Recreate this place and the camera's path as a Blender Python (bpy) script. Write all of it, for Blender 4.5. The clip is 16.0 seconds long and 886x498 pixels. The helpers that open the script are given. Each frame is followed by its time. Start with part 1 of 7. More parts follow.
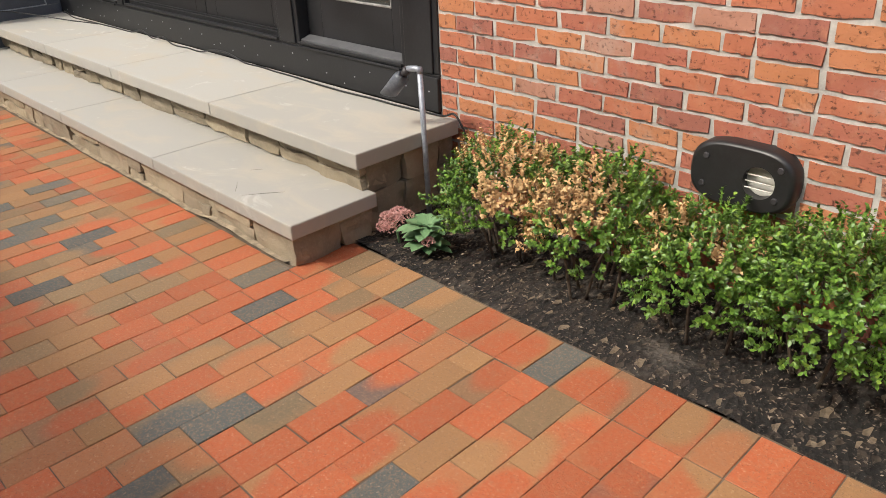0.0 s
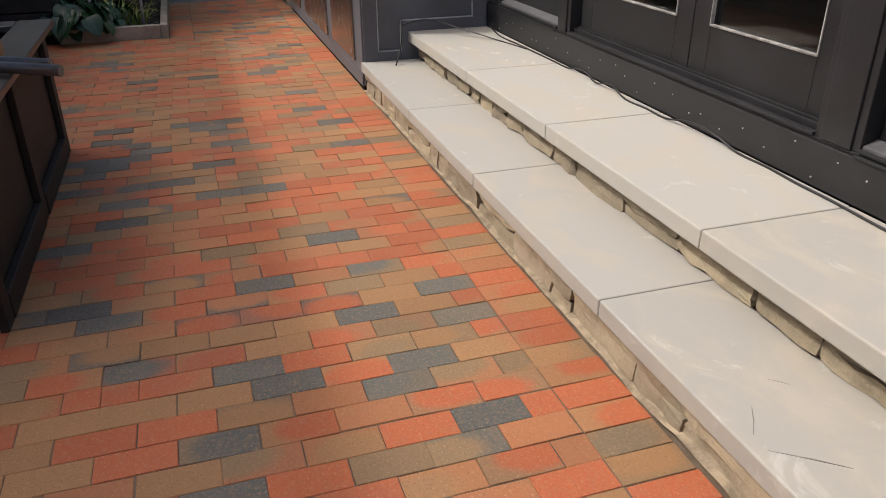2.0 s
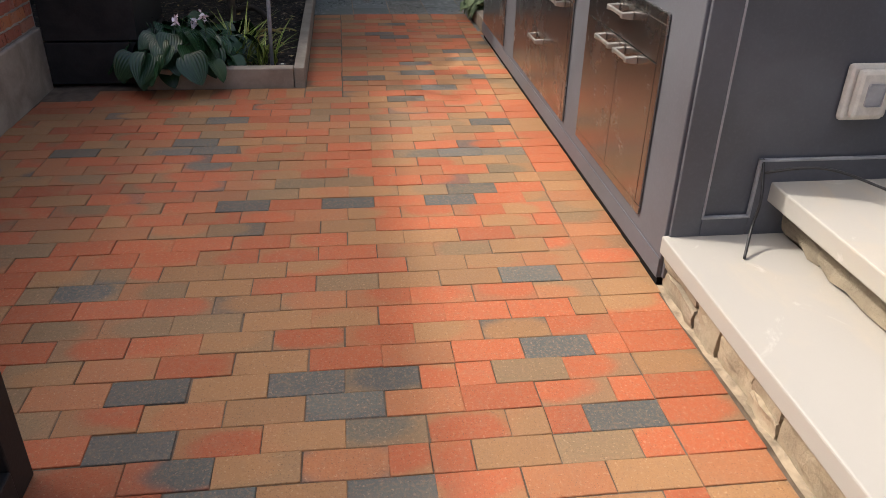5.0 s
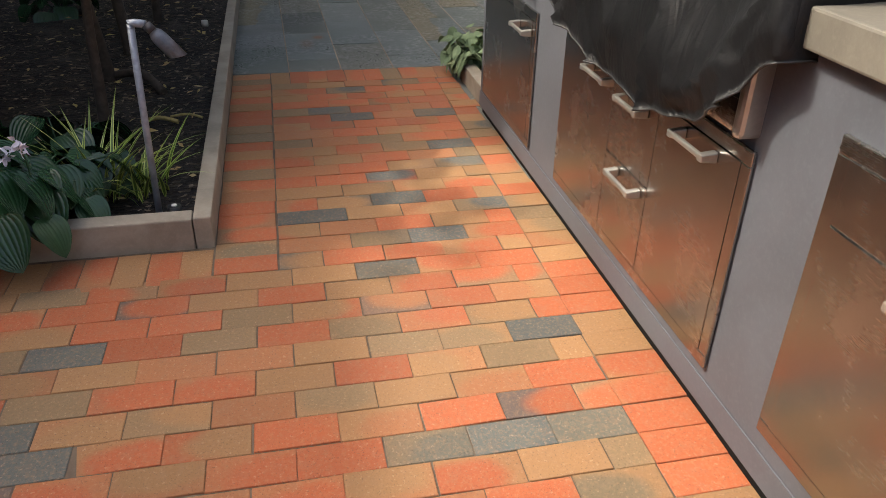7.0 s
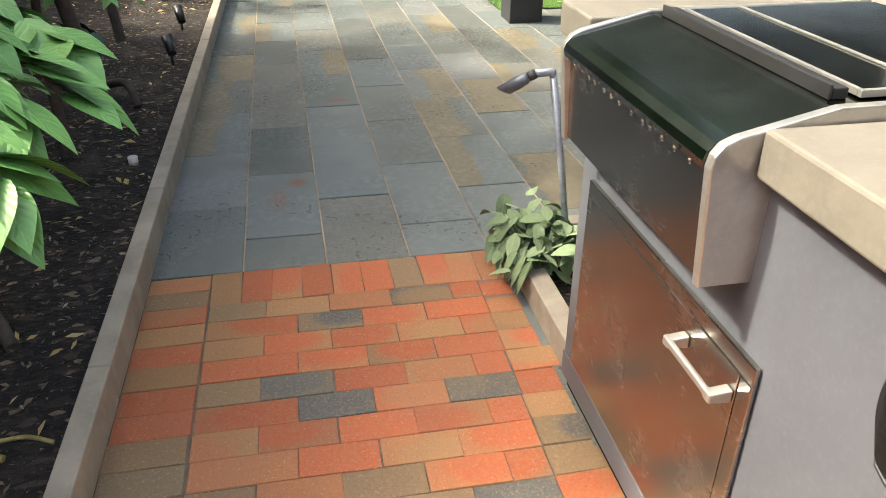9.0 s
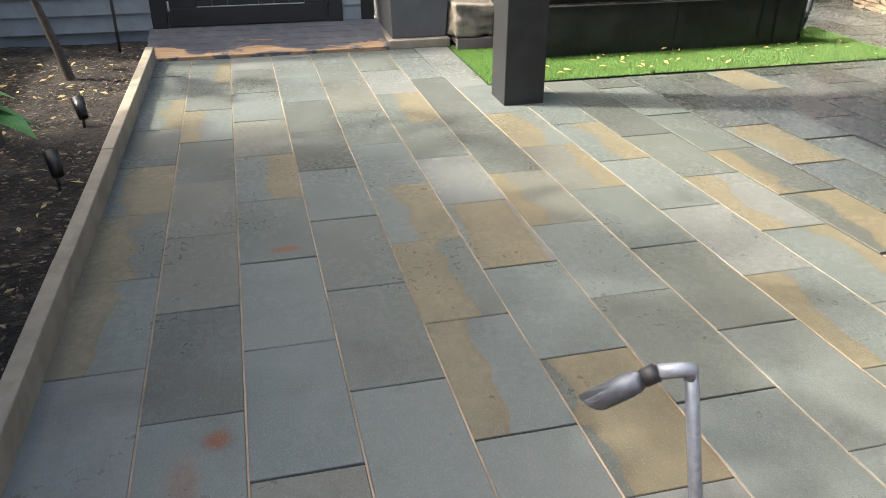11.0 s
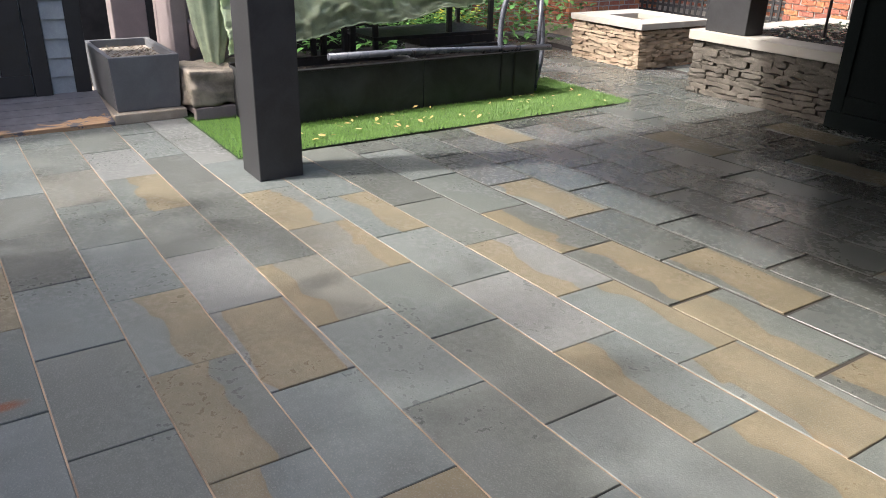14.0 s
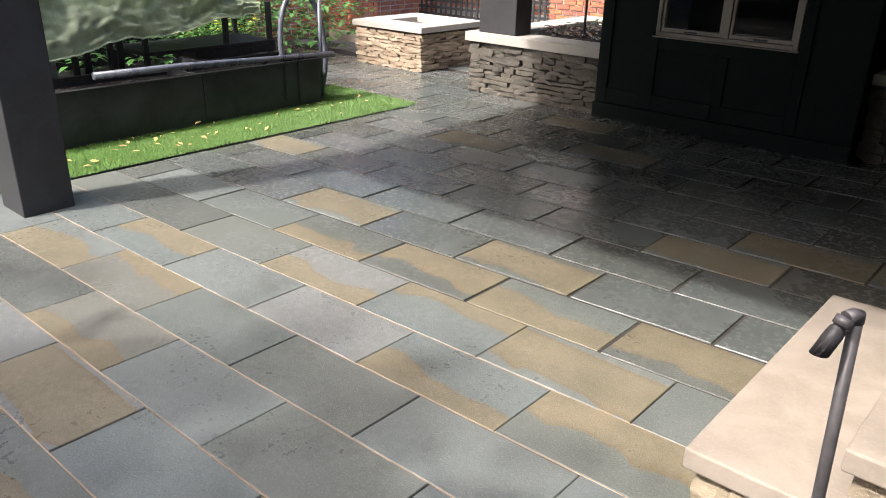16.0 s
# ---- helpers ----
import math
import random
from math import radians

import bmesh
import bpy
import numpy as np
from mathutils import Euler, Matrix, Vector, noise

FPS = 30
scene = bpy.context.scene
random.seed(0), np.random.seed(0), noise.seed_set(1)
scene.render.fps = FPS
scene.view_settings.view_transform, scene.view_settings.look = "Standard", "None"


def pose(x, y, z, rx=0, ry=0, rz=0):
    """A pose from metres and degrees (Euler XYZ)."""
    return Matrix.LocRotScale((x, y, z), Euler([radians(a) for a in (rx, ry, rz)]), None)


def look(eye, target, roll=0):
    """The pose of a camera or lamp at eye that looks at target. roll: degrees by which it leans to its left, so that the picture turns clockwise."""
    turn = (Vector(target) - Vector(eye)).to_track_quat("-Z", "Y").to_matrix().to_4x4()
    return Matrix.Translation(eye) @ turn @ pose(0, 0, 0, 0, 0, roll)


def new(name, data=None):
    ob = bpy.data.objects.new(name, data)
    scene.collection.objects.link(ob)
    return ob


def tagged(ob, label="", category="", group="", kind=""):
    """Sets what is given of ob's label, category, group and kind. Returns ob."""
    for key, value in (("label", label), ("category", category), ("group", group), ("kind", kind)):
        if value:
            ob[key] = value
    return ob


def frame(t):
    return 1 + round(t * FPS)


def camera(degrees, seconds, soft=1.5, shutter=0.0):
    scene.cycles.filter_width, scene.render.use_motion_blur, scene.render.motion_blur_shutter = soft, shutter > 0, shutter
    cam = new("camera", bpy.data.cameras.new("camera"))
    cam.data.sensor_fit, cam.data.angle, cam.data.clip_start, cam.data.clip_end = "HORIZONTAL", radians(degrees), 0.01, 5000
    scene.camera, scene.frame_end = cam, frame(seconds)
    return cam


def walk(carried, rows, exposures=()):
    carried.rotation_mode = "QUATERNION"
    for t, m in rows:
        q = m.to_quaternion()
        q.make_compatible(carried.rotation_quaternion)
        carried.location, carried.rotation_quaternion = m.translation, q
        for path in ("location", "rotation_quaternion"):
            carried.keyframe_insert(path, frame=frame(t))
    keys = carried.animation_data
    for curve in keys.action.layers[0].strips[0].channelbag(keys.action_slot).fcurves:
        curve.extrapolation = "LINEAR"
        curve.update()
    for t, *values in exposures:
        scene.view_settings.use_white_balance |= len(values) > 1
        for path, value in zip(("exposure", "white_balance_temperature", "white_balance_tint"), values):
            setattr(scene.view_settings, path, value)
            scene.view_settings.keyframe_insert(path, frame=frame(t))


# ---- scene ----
cam = camera(60.3, 16.0, soft=0.6)
PATH = [
    (0, (0.411, 0.534, 1.387), (-0.872, 1.764, 0.469), -2.3),
    (0.5, (0.022, 0.633, 1.401), (-1.375, 1.757, 0.515), -1.2),
    (1, (-0.353, 0.697, 1.397), (-1.875, 1.646, 0.512), -0.9),
    (1.5, (-0.727, 0.789, 1.373), (-2.359, 1.526, 0.483), -0.6),
    (2, (-1.165, 0.825, 1.369), (-2.865, 1.376, 0.471), -0.2),
    (2.5, (-1.61, 0.88, 1.373), (-3.341, 1.311, 0.468), 0.4),
    (3, (-2.09, 0.943, 1.375), (-3.842, 1.262, 0.465), 0.5),
    (3.5, (-2.578, 0.887, 1.366), (-4.334, 1.126, 0.439), 0.4),
    (4, (-3.103, 0.882, 1.339), (-4.862, 1.084, 0.409), 0.3),
    (4.2, (-3.317, 0.857, 1.344), (-5.071, 1.063, 0.406), 0.7),
    (6.3, (-5.39, 0.952, 1.335), (-7.098, 1.232, 0.333), 0.9),
    (6.5, (-5.612, 0.945, 1.346), (-7.313, 1.246, 0.338), 0.9),
    (7, (-6.133, 0.931, 1.338), (-7.824, 1.3, 0.336), 1.2),
    (7.5, (-6.651, 1.018, 1.334), (-8.333, 1.421, 0.33), 0.7),
    (8, (-7.196, 1.051, 1.354), (-8.874, 1.47, 0.351), 0.6),
    (8.5, (-7.636, 1.165, 1.366), (-9.335, 1.539, 0.379), 0.1),
    (9, (-8.091, 1.222, 1.421), (-9.802, 1.553, 0.44), 0.3),
    (9.5, (-8.526, 1.28, 1.454), (-10.253, 1.602, 0.497), 1.0),
    (10, (-8.922, 1.354, 1.46), (-10.658, 1.685, 0.524), 0.9),
    (10.2, (-9.071, 1.377, 1.475), (-10.797, 1.715, 0.522), 0.4),
    (12.3, (-9.948, 1.401, 1.445), (-11.673, 1.993, 0.625), 0.4),
    (12.5, (-9.983, 1.389, 1.452), (-11.7, 2.008, 0.635), 0.4),
    (13, (-10.02, 1.393, 1.452), (-11.706, 2.096, 0.638), 0.7),
    (13.5, (-10.016, 1.43, 1.446), (-11.635, 2.274, 0.63), 1.0),
    (14, (-9.998, 1.47, 1.451), (-11.521, 2.487, 0.647), 1.5),
    (14.5, (-9.983, 1.497, 1.466), (-11.34, 2.743, 0.689), 2.9),
    (15, (-9.952, 1.518, 1.484), (-11.139, 2.941, 0.732), 3.3),
    (15.5, (-9.938, 1.563, 1.48), (-11.058, 3.04, 0.73), 2.5),
    (16, (-9.958, 1.549, 1.469), (-11.17, 2.935, 0.687), 1.3),
]
EXPOSURES = [(0.0, 0.80, 6500, 6), (2.5, 0.70, 6500, 11), (3.5, 0.90, 6550, 12), (4.2, 1.06, 6600, 12), (5.2, 1.25, 6650, 10), (6.5, 1.48, 6750, 7), (7.5, 1.60, 6900, 6), (8.5, 2.35, 7050, 5), (9.0, 2.5, 7050, 4), (9.5, 2.42, 6950, 4), (10.2, 2.40, 6900, 3), (12.5, 2.26, 6400, 10), (15.0, 1.92, 6350, 12), (16.0, 2.12, 6350, 12)]
walk(cam, [(t, look(eye, target, roll)) for t, eye, target, roll in PATH], EXPOSURES)

# ---- world, sun, exposure ----
SUN_EL, SUN_AZ = 48.0, 197.0          # degrees; azimuth counted from +y towards +x
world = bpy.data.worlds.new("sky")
scene.world = world
world.use_nodes = True
wn = world.node_tree
sky = wn.nodes.new("ShaderNodeTexSky")
sky.sky_type = "NISHITA"
sky.sun_disc = False
sky.sun_elevation = radians(SUN_EL)
sky.sun_rotation = radians(SUN_AZ)
sky.dust_density = 6.0
sky.air_density = 0.75
sky.ozone_density = 0.6
wn.links.new(sky.outputs[0], wn.nodes["Background"].inputs[0])
wn.nodes["Background"].inputs[1].default_value = 0.145
sun_data = bpy.data.lights.new("sun", "SUN")
sun_data.energy = 1.4
sun_data.angle = radians(1.8)
sun_data.color = (1.0, 0.95, 0.87)
sun = new("sun", sun_data)
az, el = radians(SUN_AZ), radians(SUN_EL)
sun_dir = Vector((math.sin(az) * math.cos(el), math.cos(az) * math.cos(el), math.sin(el)))
sun.matrix_world = look(sun_dir * 30, (0, 0, 0))

# ---- materials ----


class Mat:
    """A node material with short helpers."""

    def __init__(self, name):
        self.m = bpy.data.materials.new(name)
        self.m.use_nodes = True
        self.t = self.m.node_tree
        self.b = self.t.nodes["Principled BSDF"]
        self.pos = self.n("ShaderNodeNewGeometry").outputs["Position"]

    def n(self, kind, operation="", use_clamp=False, interpolation_type="", data_type="", blend_type="", noise_dimensions=""):
        node = self.t.nodes.new(kind)
        if operation:
            node.operation = operation
        if use_clamp:
            node.use_clamp = True
        if interpolation_type:
            node.interpolation_type = interpolation_type
        if data_type:
            node.data_type = data_type
        if blend_type:
            node.blend_type = blend_type
        if noise_dimensions:
            node.noise_dimensions = noise_dimensions
        return node

    def link(self, a, b):
        self.t.links.new(a, b)

    def put(self, sock, v):
        if hasattr(v, "is_output"):
            self.link(v, sock)
        else:
            sock.default_value = v

    def scaled(self, s, src=None):
        node = self.n("ShaderNodeVectorMath", operation="MULTIPLY")
        self.link(src or self.pos, node.inputs[0])
        node.inputs[1].default_value = s if hasattr(s, "__len__") else (s, s, s)
        return node.outputs[0]

    def plus(self, a, b):
        node = self.n("ShaderNodeVectorMath", operation="ADD")
        self.put(node.inputs[0], a)
        self.put(node.inputs[1], b)
        return node.outputs[0]

    def noise(self, scale, detail=4, rough=0.55, vec=None, dist=0.0):
        node = self.n("ShaderNodeTexNoise")
        self.link(vec or self.pos, node.inputs["Vector"])
        node.inputs["Scale"].default_value = scale
        node.inputs["Detail"].default_value = detail
        node.inputs["Roughness"].default_value = rough
        node.inputs["Distortion"].default_value = dist
        return node.outputs[0]

    def white(self, src, w=0.0):
        node = self.n("ShaderNodeTexWhiteNoise", noise_dimensions="1D")
        add = self.math("ADD", src, w)
        self.link(add, node.inputs["W"])
        return node.outputs["Value"]

    def math(self, op, a, b=0.0, clamp=False):
        node = self.n("ShaderNodeMath", operation=op, use_clamp=clamp)
        self.put(node.inputs[0], a)
        self.put(node.inputs[1], b)
        return node.outputs[0]

    def step(self, v, lo, hi):
        node = self.n("ShaderNodeMapRange", interpolation_type="SMOOTHSTEP")
        self.put(node.inputs["Value"], v)
        self.put(node.inputs["From Min"], lo)
        self.put(node.inputs["From Max"], hi)
        return node.outputs[0]

    def ramp(self, fac, stops, mode="LINEAR"):
        node = self.n("ShaderNodeValToRGB")
        cr = node.color_ramp
        cr.interpolation = mode
        while len(cr.elements) < len(stops):
            cr.elements.new(0.5)
        for e, (p, c) in zip(cr.elements, stops):
            e.position = p
            e.color = (*c, 1)
        self.put(node.inputs[0], fac)
        return node.outputs[0]

    def mix(self, fac, a, b, mode="MIX"):
        node = self.n("ShaderNodeMix", data_type="RGBA", blend_type=mode)
        self.put(node.inputs[0], fac)
        for sock, v in ((node.inputs[6], a), (node.inputs[7], b)):
            self.put(sock, v if hasattr(v, "is_output") else (*v, 1))
        return node.outputs[2]

    def bump(self, height, strength=0.3, dist=0.005):
        node = self.n("ShaderNodeBump")
        node.inputs["Strength"].default_value = strength
        node.inputs["Distance"].default_value = dist
        self.link(height, node.inputs["Height"])
        self.link(node.outputs[0], self.b.inputs["Normal"])

    def done(self, color, rough=0.8, metal=0.0, spec=None):
        self.put(self.b.inputs["Base Color"], color if hasattr(color, "is_output") else (*color, 1))
        self.put(self.b.inputs["Roughness"], rough)
        self.put(self.b.inputs["Metallic"], metal)
        if spec is not None:
            self.b.inputs["Specular IOR Level"].default_value = spec
        return self.m


def piece_random(M, joined):
    if joined:
        return M.n("ShaderNodeNewGeometry").outputs["Random Per Island"]
    return M.n("ShaderNodeObjectInfo").outputs["Random"]


def paver_mat(name, joined, tone=None):
    """Clay paving brick: reds, tans and flashed greys with soft kiln zones, wire-cut grain."""
    M = Mat(name)
    r = piece_random(M, joined)
    red = (0.445, 0.113, 0.042)
    rust = (0.395, 0.155, 0.064)
    tan = (0.355, 0.187, 0.080)
    olive = (0.25, 0.165, 0.086)
    slate = (0.094, 0.104, 0.098)
    if tone is None:
        base = M.ramp(r, [(0.0, red), (0.36, rust), (0.50, tan), (0.68, olive), (0.76, tan), (0.84, red)], "CONSTANT")
        second = M.ramp(M.white(r, 3.1), [(0.0, rust), (0.25, tan), (0.55, red), (0.72, olive), (0.93, slate)], "CONSTANT")
    elif tone == "olive":
        base = M.ramp(r, [(0.0, olive), (0.6, (0.20, 0.150, 0.088))], "CONSTANT")
        second = M.ramp(M.white(r, 3.1), [(0.0, olive), (0.4, tan), (0.8, slate)], "CONSTANT")
    else:
        base = M.ramp(r, [(0.0, slate), (0.55, (0.12, 0.128, 0.115)), (0.8, (0.14, 0.13, 0.10))], "CONSTANT")
        second = M.ramp(M.white(r, 3.1), [(0.0, slate), (0.5, olive), (0.82, red)], "CONSTANT")
    wob = M.math("MULTIPLY", M.math("SUBTRACT", M.noise(11.0, 3, 0.5), 0.5), 1.1)
    if joined:
        zone = M.step(M.noise(6.5, 2, 0.5), 0.46, 0.66)
    else:
        sep = M.n("ShaderNodeSeparateXYZ")
        M.link(M.n("ShaderNodeTexCoord").outputs["Object"], sep.inputs[0])
        du = M.math("DIVIDE", M.math("SUBTRACT", sep.outputs[1], M.math("MULTIPLY", M.math("SUBTRACT", M.white(r, 6.3), 0.5), 0.16)), 0.115)
        dv = M.math("DIVIDE", M.math("SUBTRACT", sep.outputs[0], M.math("MULTIPLY", M.math("SUBTRACT", M.white(r, 7.9), 0.5), 0.06)), 0.062)
        d2 = M.math("ADD", M.math("MULTIPLY", du, du), M.math("MULTIPLY", dv, dv))
        zone = M.step(M.math("ADD", d2, wob), 0.45, 1.5)
    amount = M.math("MULTIPLY", M.step(M.white(r, 12.4), 0.15, 0.65), 0.85)
    col = M.mix(M.math("MULTIPLY", zone, amount), base, second)
    val = M.math("ADD", M.math("MULTIPLY", M.white(r, 9.7), 0.26), 0.80)
    grain = M.noise(95, 6, 0.72)
    speck = M.step(M.noise(240, 2, 0.7), 0.60, 0.68)
    light = M.step(M.noise(105, 4, 0.65), 0.59, 0.66)
    col = M.mix(M.math("MULTIPLY", M.step(grain, 0.45, 0.70), 0.34), col, (0.47, 0.26, 0.13))
    col = M.mix(M.math("MULTIPLY", speck, 0.55), col, (0.07, 0.045, 0.033))
    col = M.mix(M.math("MULTIPLY", light, 0.26), col, (0.68, 0.46, 0.29))
    col = M.mix(1.0, col, M.ramp(val, [(0.0, (0, 0, 0)), (1.0, (1, 1, 1))]), "MULTIPLY")
    rub = M.step(M.noise(27, 5, 0.68), 0.46, 0.68)
    col = M.mix(M.math("MULTIPLY", rub, 0.20), col, (0.27, 0.165, 0.10))
    dirt = M.step(M.noise(1.3, 6, 0.65), 0.45, 0.8)
    col = M.mix(M.math("MULTIPLY", dirt, 0.22), col, (0.12, 0.09, 0.065))
    M.bump(M.math("ADD", grain, M.math("MULTIPLY", speck, -0.5)), 0.65, 0.005)
    return M.done(col, M.math("ADD", M.math("MULTIPLY", dirt, -0.22), 0.74))


def slate_mat(name, side=None, damp=0.60, wet_shade=0.0):
    """Bluestone: blue-grey cleft flags; side sets where an ochre band lies across the flag; rust marks, damp in places."""
    M = Mat(name)
    r = piece_random(M, False)
    base = M.ramp(r, [(0.0, (0.131, 0.147, 0.140)), (0.20, (0.105, 0.119, 0.110)), (0.38, (0.156, 0.163, 0.157)), (0.52, (0.110, 0.120, 0.108)), (0.66, (0.083, 0.090, 0.082)), (0.80, (0.120, 0.138, 0.134)), (0.92, (0.131, 0.131, 0.112))], "CONSTANT")
    cloud = M.noise(3.2, 5, 0.6, None, 0.5)
    col = M.mix(M.math("MULTIPLY", M.step(cloud, 0.45, 0.75), 0.30), base, (0.185, 0.203, 0.200))
    dark = M.step(M.noise(2.2, 5, 0.65), 0.50, 0.70)
    col = M.mix(M.math("MULTIPLY", dark, 0.42), col, (0.062, 0.064, 0.058))
    if side is not None:
        sep = M.n("ShaderNodeSeparateXYZ")
        M.link(M.n("ShaderNodeTexCoord").outputs["Object"], sep.inputs[0])
        shift = M.n("ShaderNodeCombineXYZ")
        M.link(M.math("MULTIPLY", M.white(r, 5.5), 30.0), shift.inputs[2])
        wob = M.math("SUBTRACT", M.noise(1.0, 1.5, 0.45, M.plus(M.scaled((3.6, 3.6, 1.0)), shift.outputs[0]), 0.6), 0.5)
        reach = M.math("ADD", M.math("MULTIPLY", wob, 0.20), M.math("MULTIPLY", M.math("SUBTRACT", M.white(r, 2.2), 0.5), 0.13))
        if side == 0:
            band = M.math("SUBTRACT", M.math("ADD", 0.135, M.math("MULTIPLY", wob, 0.10)), M.math("ABSOLUTE", M.math("ADD", sep.outputs[1], M.math("MULTIPLY", reach, 0.45))))
        else:
            band = M.math("ADD", M.math("MULTIPLY", sep.outputs[1], float(side)), reach)
        ochre = M.step(band, -0.003, 0.004)
        ochcol = M.ramp(M.noise(4.0, 5, 0.6), [(0.3, (0.130, 0.110, 0.066)), (0.7, (0.208, 0.174, 0.108))])
        col = M.mix(M.math("MULTIPLY", ochre, 0.82), col, ochcol)
        rim = M.math("MULTIPLY", ochre, M.math("SUBTRACT", 1.0, M.step(band, 0.004, 0.03)))
        col = M.mix(M.math("MULTIPLY", rim, 0.45), col, (0.125, 0.088, 0.045))
    for cx, cy, sx, sy, k in ((-12.40, 1.43, 0.030, 0.072, 0.95), (-11.282, 1.174, 0.045, 0.042, 0.85), (-11.13, 1.09, 0.12, 0.05, 0.4)):
        off = M.plus(M.pos, (-cx, -cy, 0.0))
        ln = M.n("ShaderNodeVectorMath", operation="LENGTH")
        M.link(M.scaled((1 / sx, 1 / sy, 0.0), off), ln.inputs[0])
        spot = M.math("SUBTRACT", 1.0, M.step(M.math("ADD", ln.outputs["Value"], M.math("MULTIPLY", M.noise(18, 4, 0.6), 0.8)), 0.7, 1.7))
        col = M.mix(M.math("MULTIPLY", spot, k), col, (0.17, 0.062, 0.022))
    fine = M.noise(150, 4, 0.65)
    col = M.mix(M.math("MULTIPLY", M.step(fine, 0.52, 0.66), 0.28), col, (0.27, 0.285, 0.275))
    cleft = M.noise(13, 6, 0.62)
    wet = M.step(M.noise(1.7, 4, 0.6), 0.40, 0.58)
    film = M.step(M.noise(30, 4, 0.6), 0.42, 0.60)
    rough = M.math("SUBTRACT", damp, M.math("MULTIPLY", M.math("MULTIPLY", wet, film), damp * 0.55))
    M.bump(M.math("ADD", cleft, M.math("MULTIPLY", fine, 0.7)), 0.15 if wet_shade else 0.36, 0.007)
    # darker for wet stone, and for porch shade put into the colour
    if wet_shade:
        col = M.mix(wet_shade, col, (0.030, 0.032, 0.030))
    return M.done(col, rough)


def stone_mat(name, joined=False, a=(0.36, 0.30, 0.21), b=(0.25, 0.21, 0.155)):
    """Rough split sandstone."""
    M = Mat(name)
    r = piece_random(M, joined)
    col = M.ramp(r, [(0.0, a), (0.4, b), (0.7, tuple(x * 1.12 for x in a)), (1.0, tuple(x * 0.75 for x in a))])
    big = M.noise(9, 6, 0.65)
    col = M.mix(M.math("MULTIPLY", M.step(big, 0.4, 0.75), 0.5), col, tuple(x * 0.55 for x in b))
    fine = M.noise(70, 5, 0.7)
    col = M.mix(M.math("MULTIPLY", M.step(fine, 0.5, 0.8), 0.3), col, (0.45, 0.40, 0.32))
    M.bump(M.math("ADD", big, M.math("MULTIPLY", fine, 0.35)), 0.7, 0.02)
    return M.done(col, 0.85)


def cap_mat():
    """Sawn limestone treads with pale water marks."""
    M = Mat("limestone")
    r = M.n("ShaderNodeObjectInfo").outputs["Random"]
    col = M.ramp(r, [(0.0, (0.34, 0.33, 0.30)), (1.0, (0.39, 0.38, 0.35))])
    cl = M.noise(2.6, 6, 0.62, M.scaled((1.0, 1.7, 1.0)), 0.8)
    col = M.mix(M.step(cl, 0.45, 0.7), col, (0.40, 0.368, 0.310))
    wash = M.step(M.noise(4.1, 5, 0.65, None, 1.2), 0.60, 0.72)
    col = M.mix(M.math("MULTIPLY", wash, 0.45), col, (0.56, 0.55, 0.52))
    fine = M.noise(190, 4, 0.6)
    col = M.mix(M.math("MULTIPLY", M.step(fine, 0.55, 0.8), 0.25), col, (0.36, 0.32, 0.25))
    M.bump(fine, 0.12, 0.002)
    return M.done(col, 0.72)


def wallbrick_mat(name, joined):
    """Hand-made red wall brick, sand-faced."""
    M = Mat(name)
    r = piece_random(M, joined)
    col = M.ramp(r, [(0.0, (0.42, 0.145, 0.078)), (0.25, (0.37, 0.125, 0.080)), (0.5, (0.46, 0.185, 0.085)), (0.72, (0.31, 0.115, 0.082)), (0.9, (0.40, 0.20, 0.14))], "CONSTANT")
    big = M.noise(22, 6, 0.68)
    col = M.mix(M.math("MULTIPLY", M.step(big, 0.5, 0.72), 0.45), col, (0.46, 0.205, 0.11))
    dark = M.step(M.noise(55, 5, 0.72), 0.565, 0.64)
    col = M.mix(M.math("MULTIPLY", dark, 0.75), col, (0.085, 0.042, 0.034))
    lime = M.step(M.noise(6, 7, 0.72), 0.52, 0.70)
    col = M.mix(M.math("MULTIPLY", lime, 0.28), col, (0.42, 0.36, 0.31))
    fine = M.noise(160, 4, 0.7)
    M.bump(M.math("SUBTRACT", M.math("ADD", big, M.math("MULTIPLY", fine, 0.5)), M.math("MULTIPLY", dark, 0.5)), 0.8, 0.008)
    return M.done(col, 0.9)


def plain(name, color, rough=0.6, metal=0.0, var=0.25, scale=8.0, bump=0.08, spec=None, second=None, grain=90.0):
    """Painted or cast surface with faint two-scale variation."""
    M = Mat(name)
    a = M.noise(scale, 6, 0.62, None, 0.4)
    b = M.noise(grain, 4, 0.6)
    dark = second or tuple(c * (1 - var) for c in color)
    light = tuple(min(1.0, c * (1 + var * 0.6)) for c in color)
    col = M.mix(M.step(a, 0.3, 0.72), dark, light)
    col = M.mix(M.math("MULTIPLY", M.step(b, 0.45, 0.8), 0.18), col, tuple(min(1.0, c * 1.5 + 0.02) for c in color))
    M.bump(b, bump, 0.003)
    return M.done(col, M.math("ADD", M.math("MULTIPLY", a, 0.22), rough - 0.11), metal, spec)


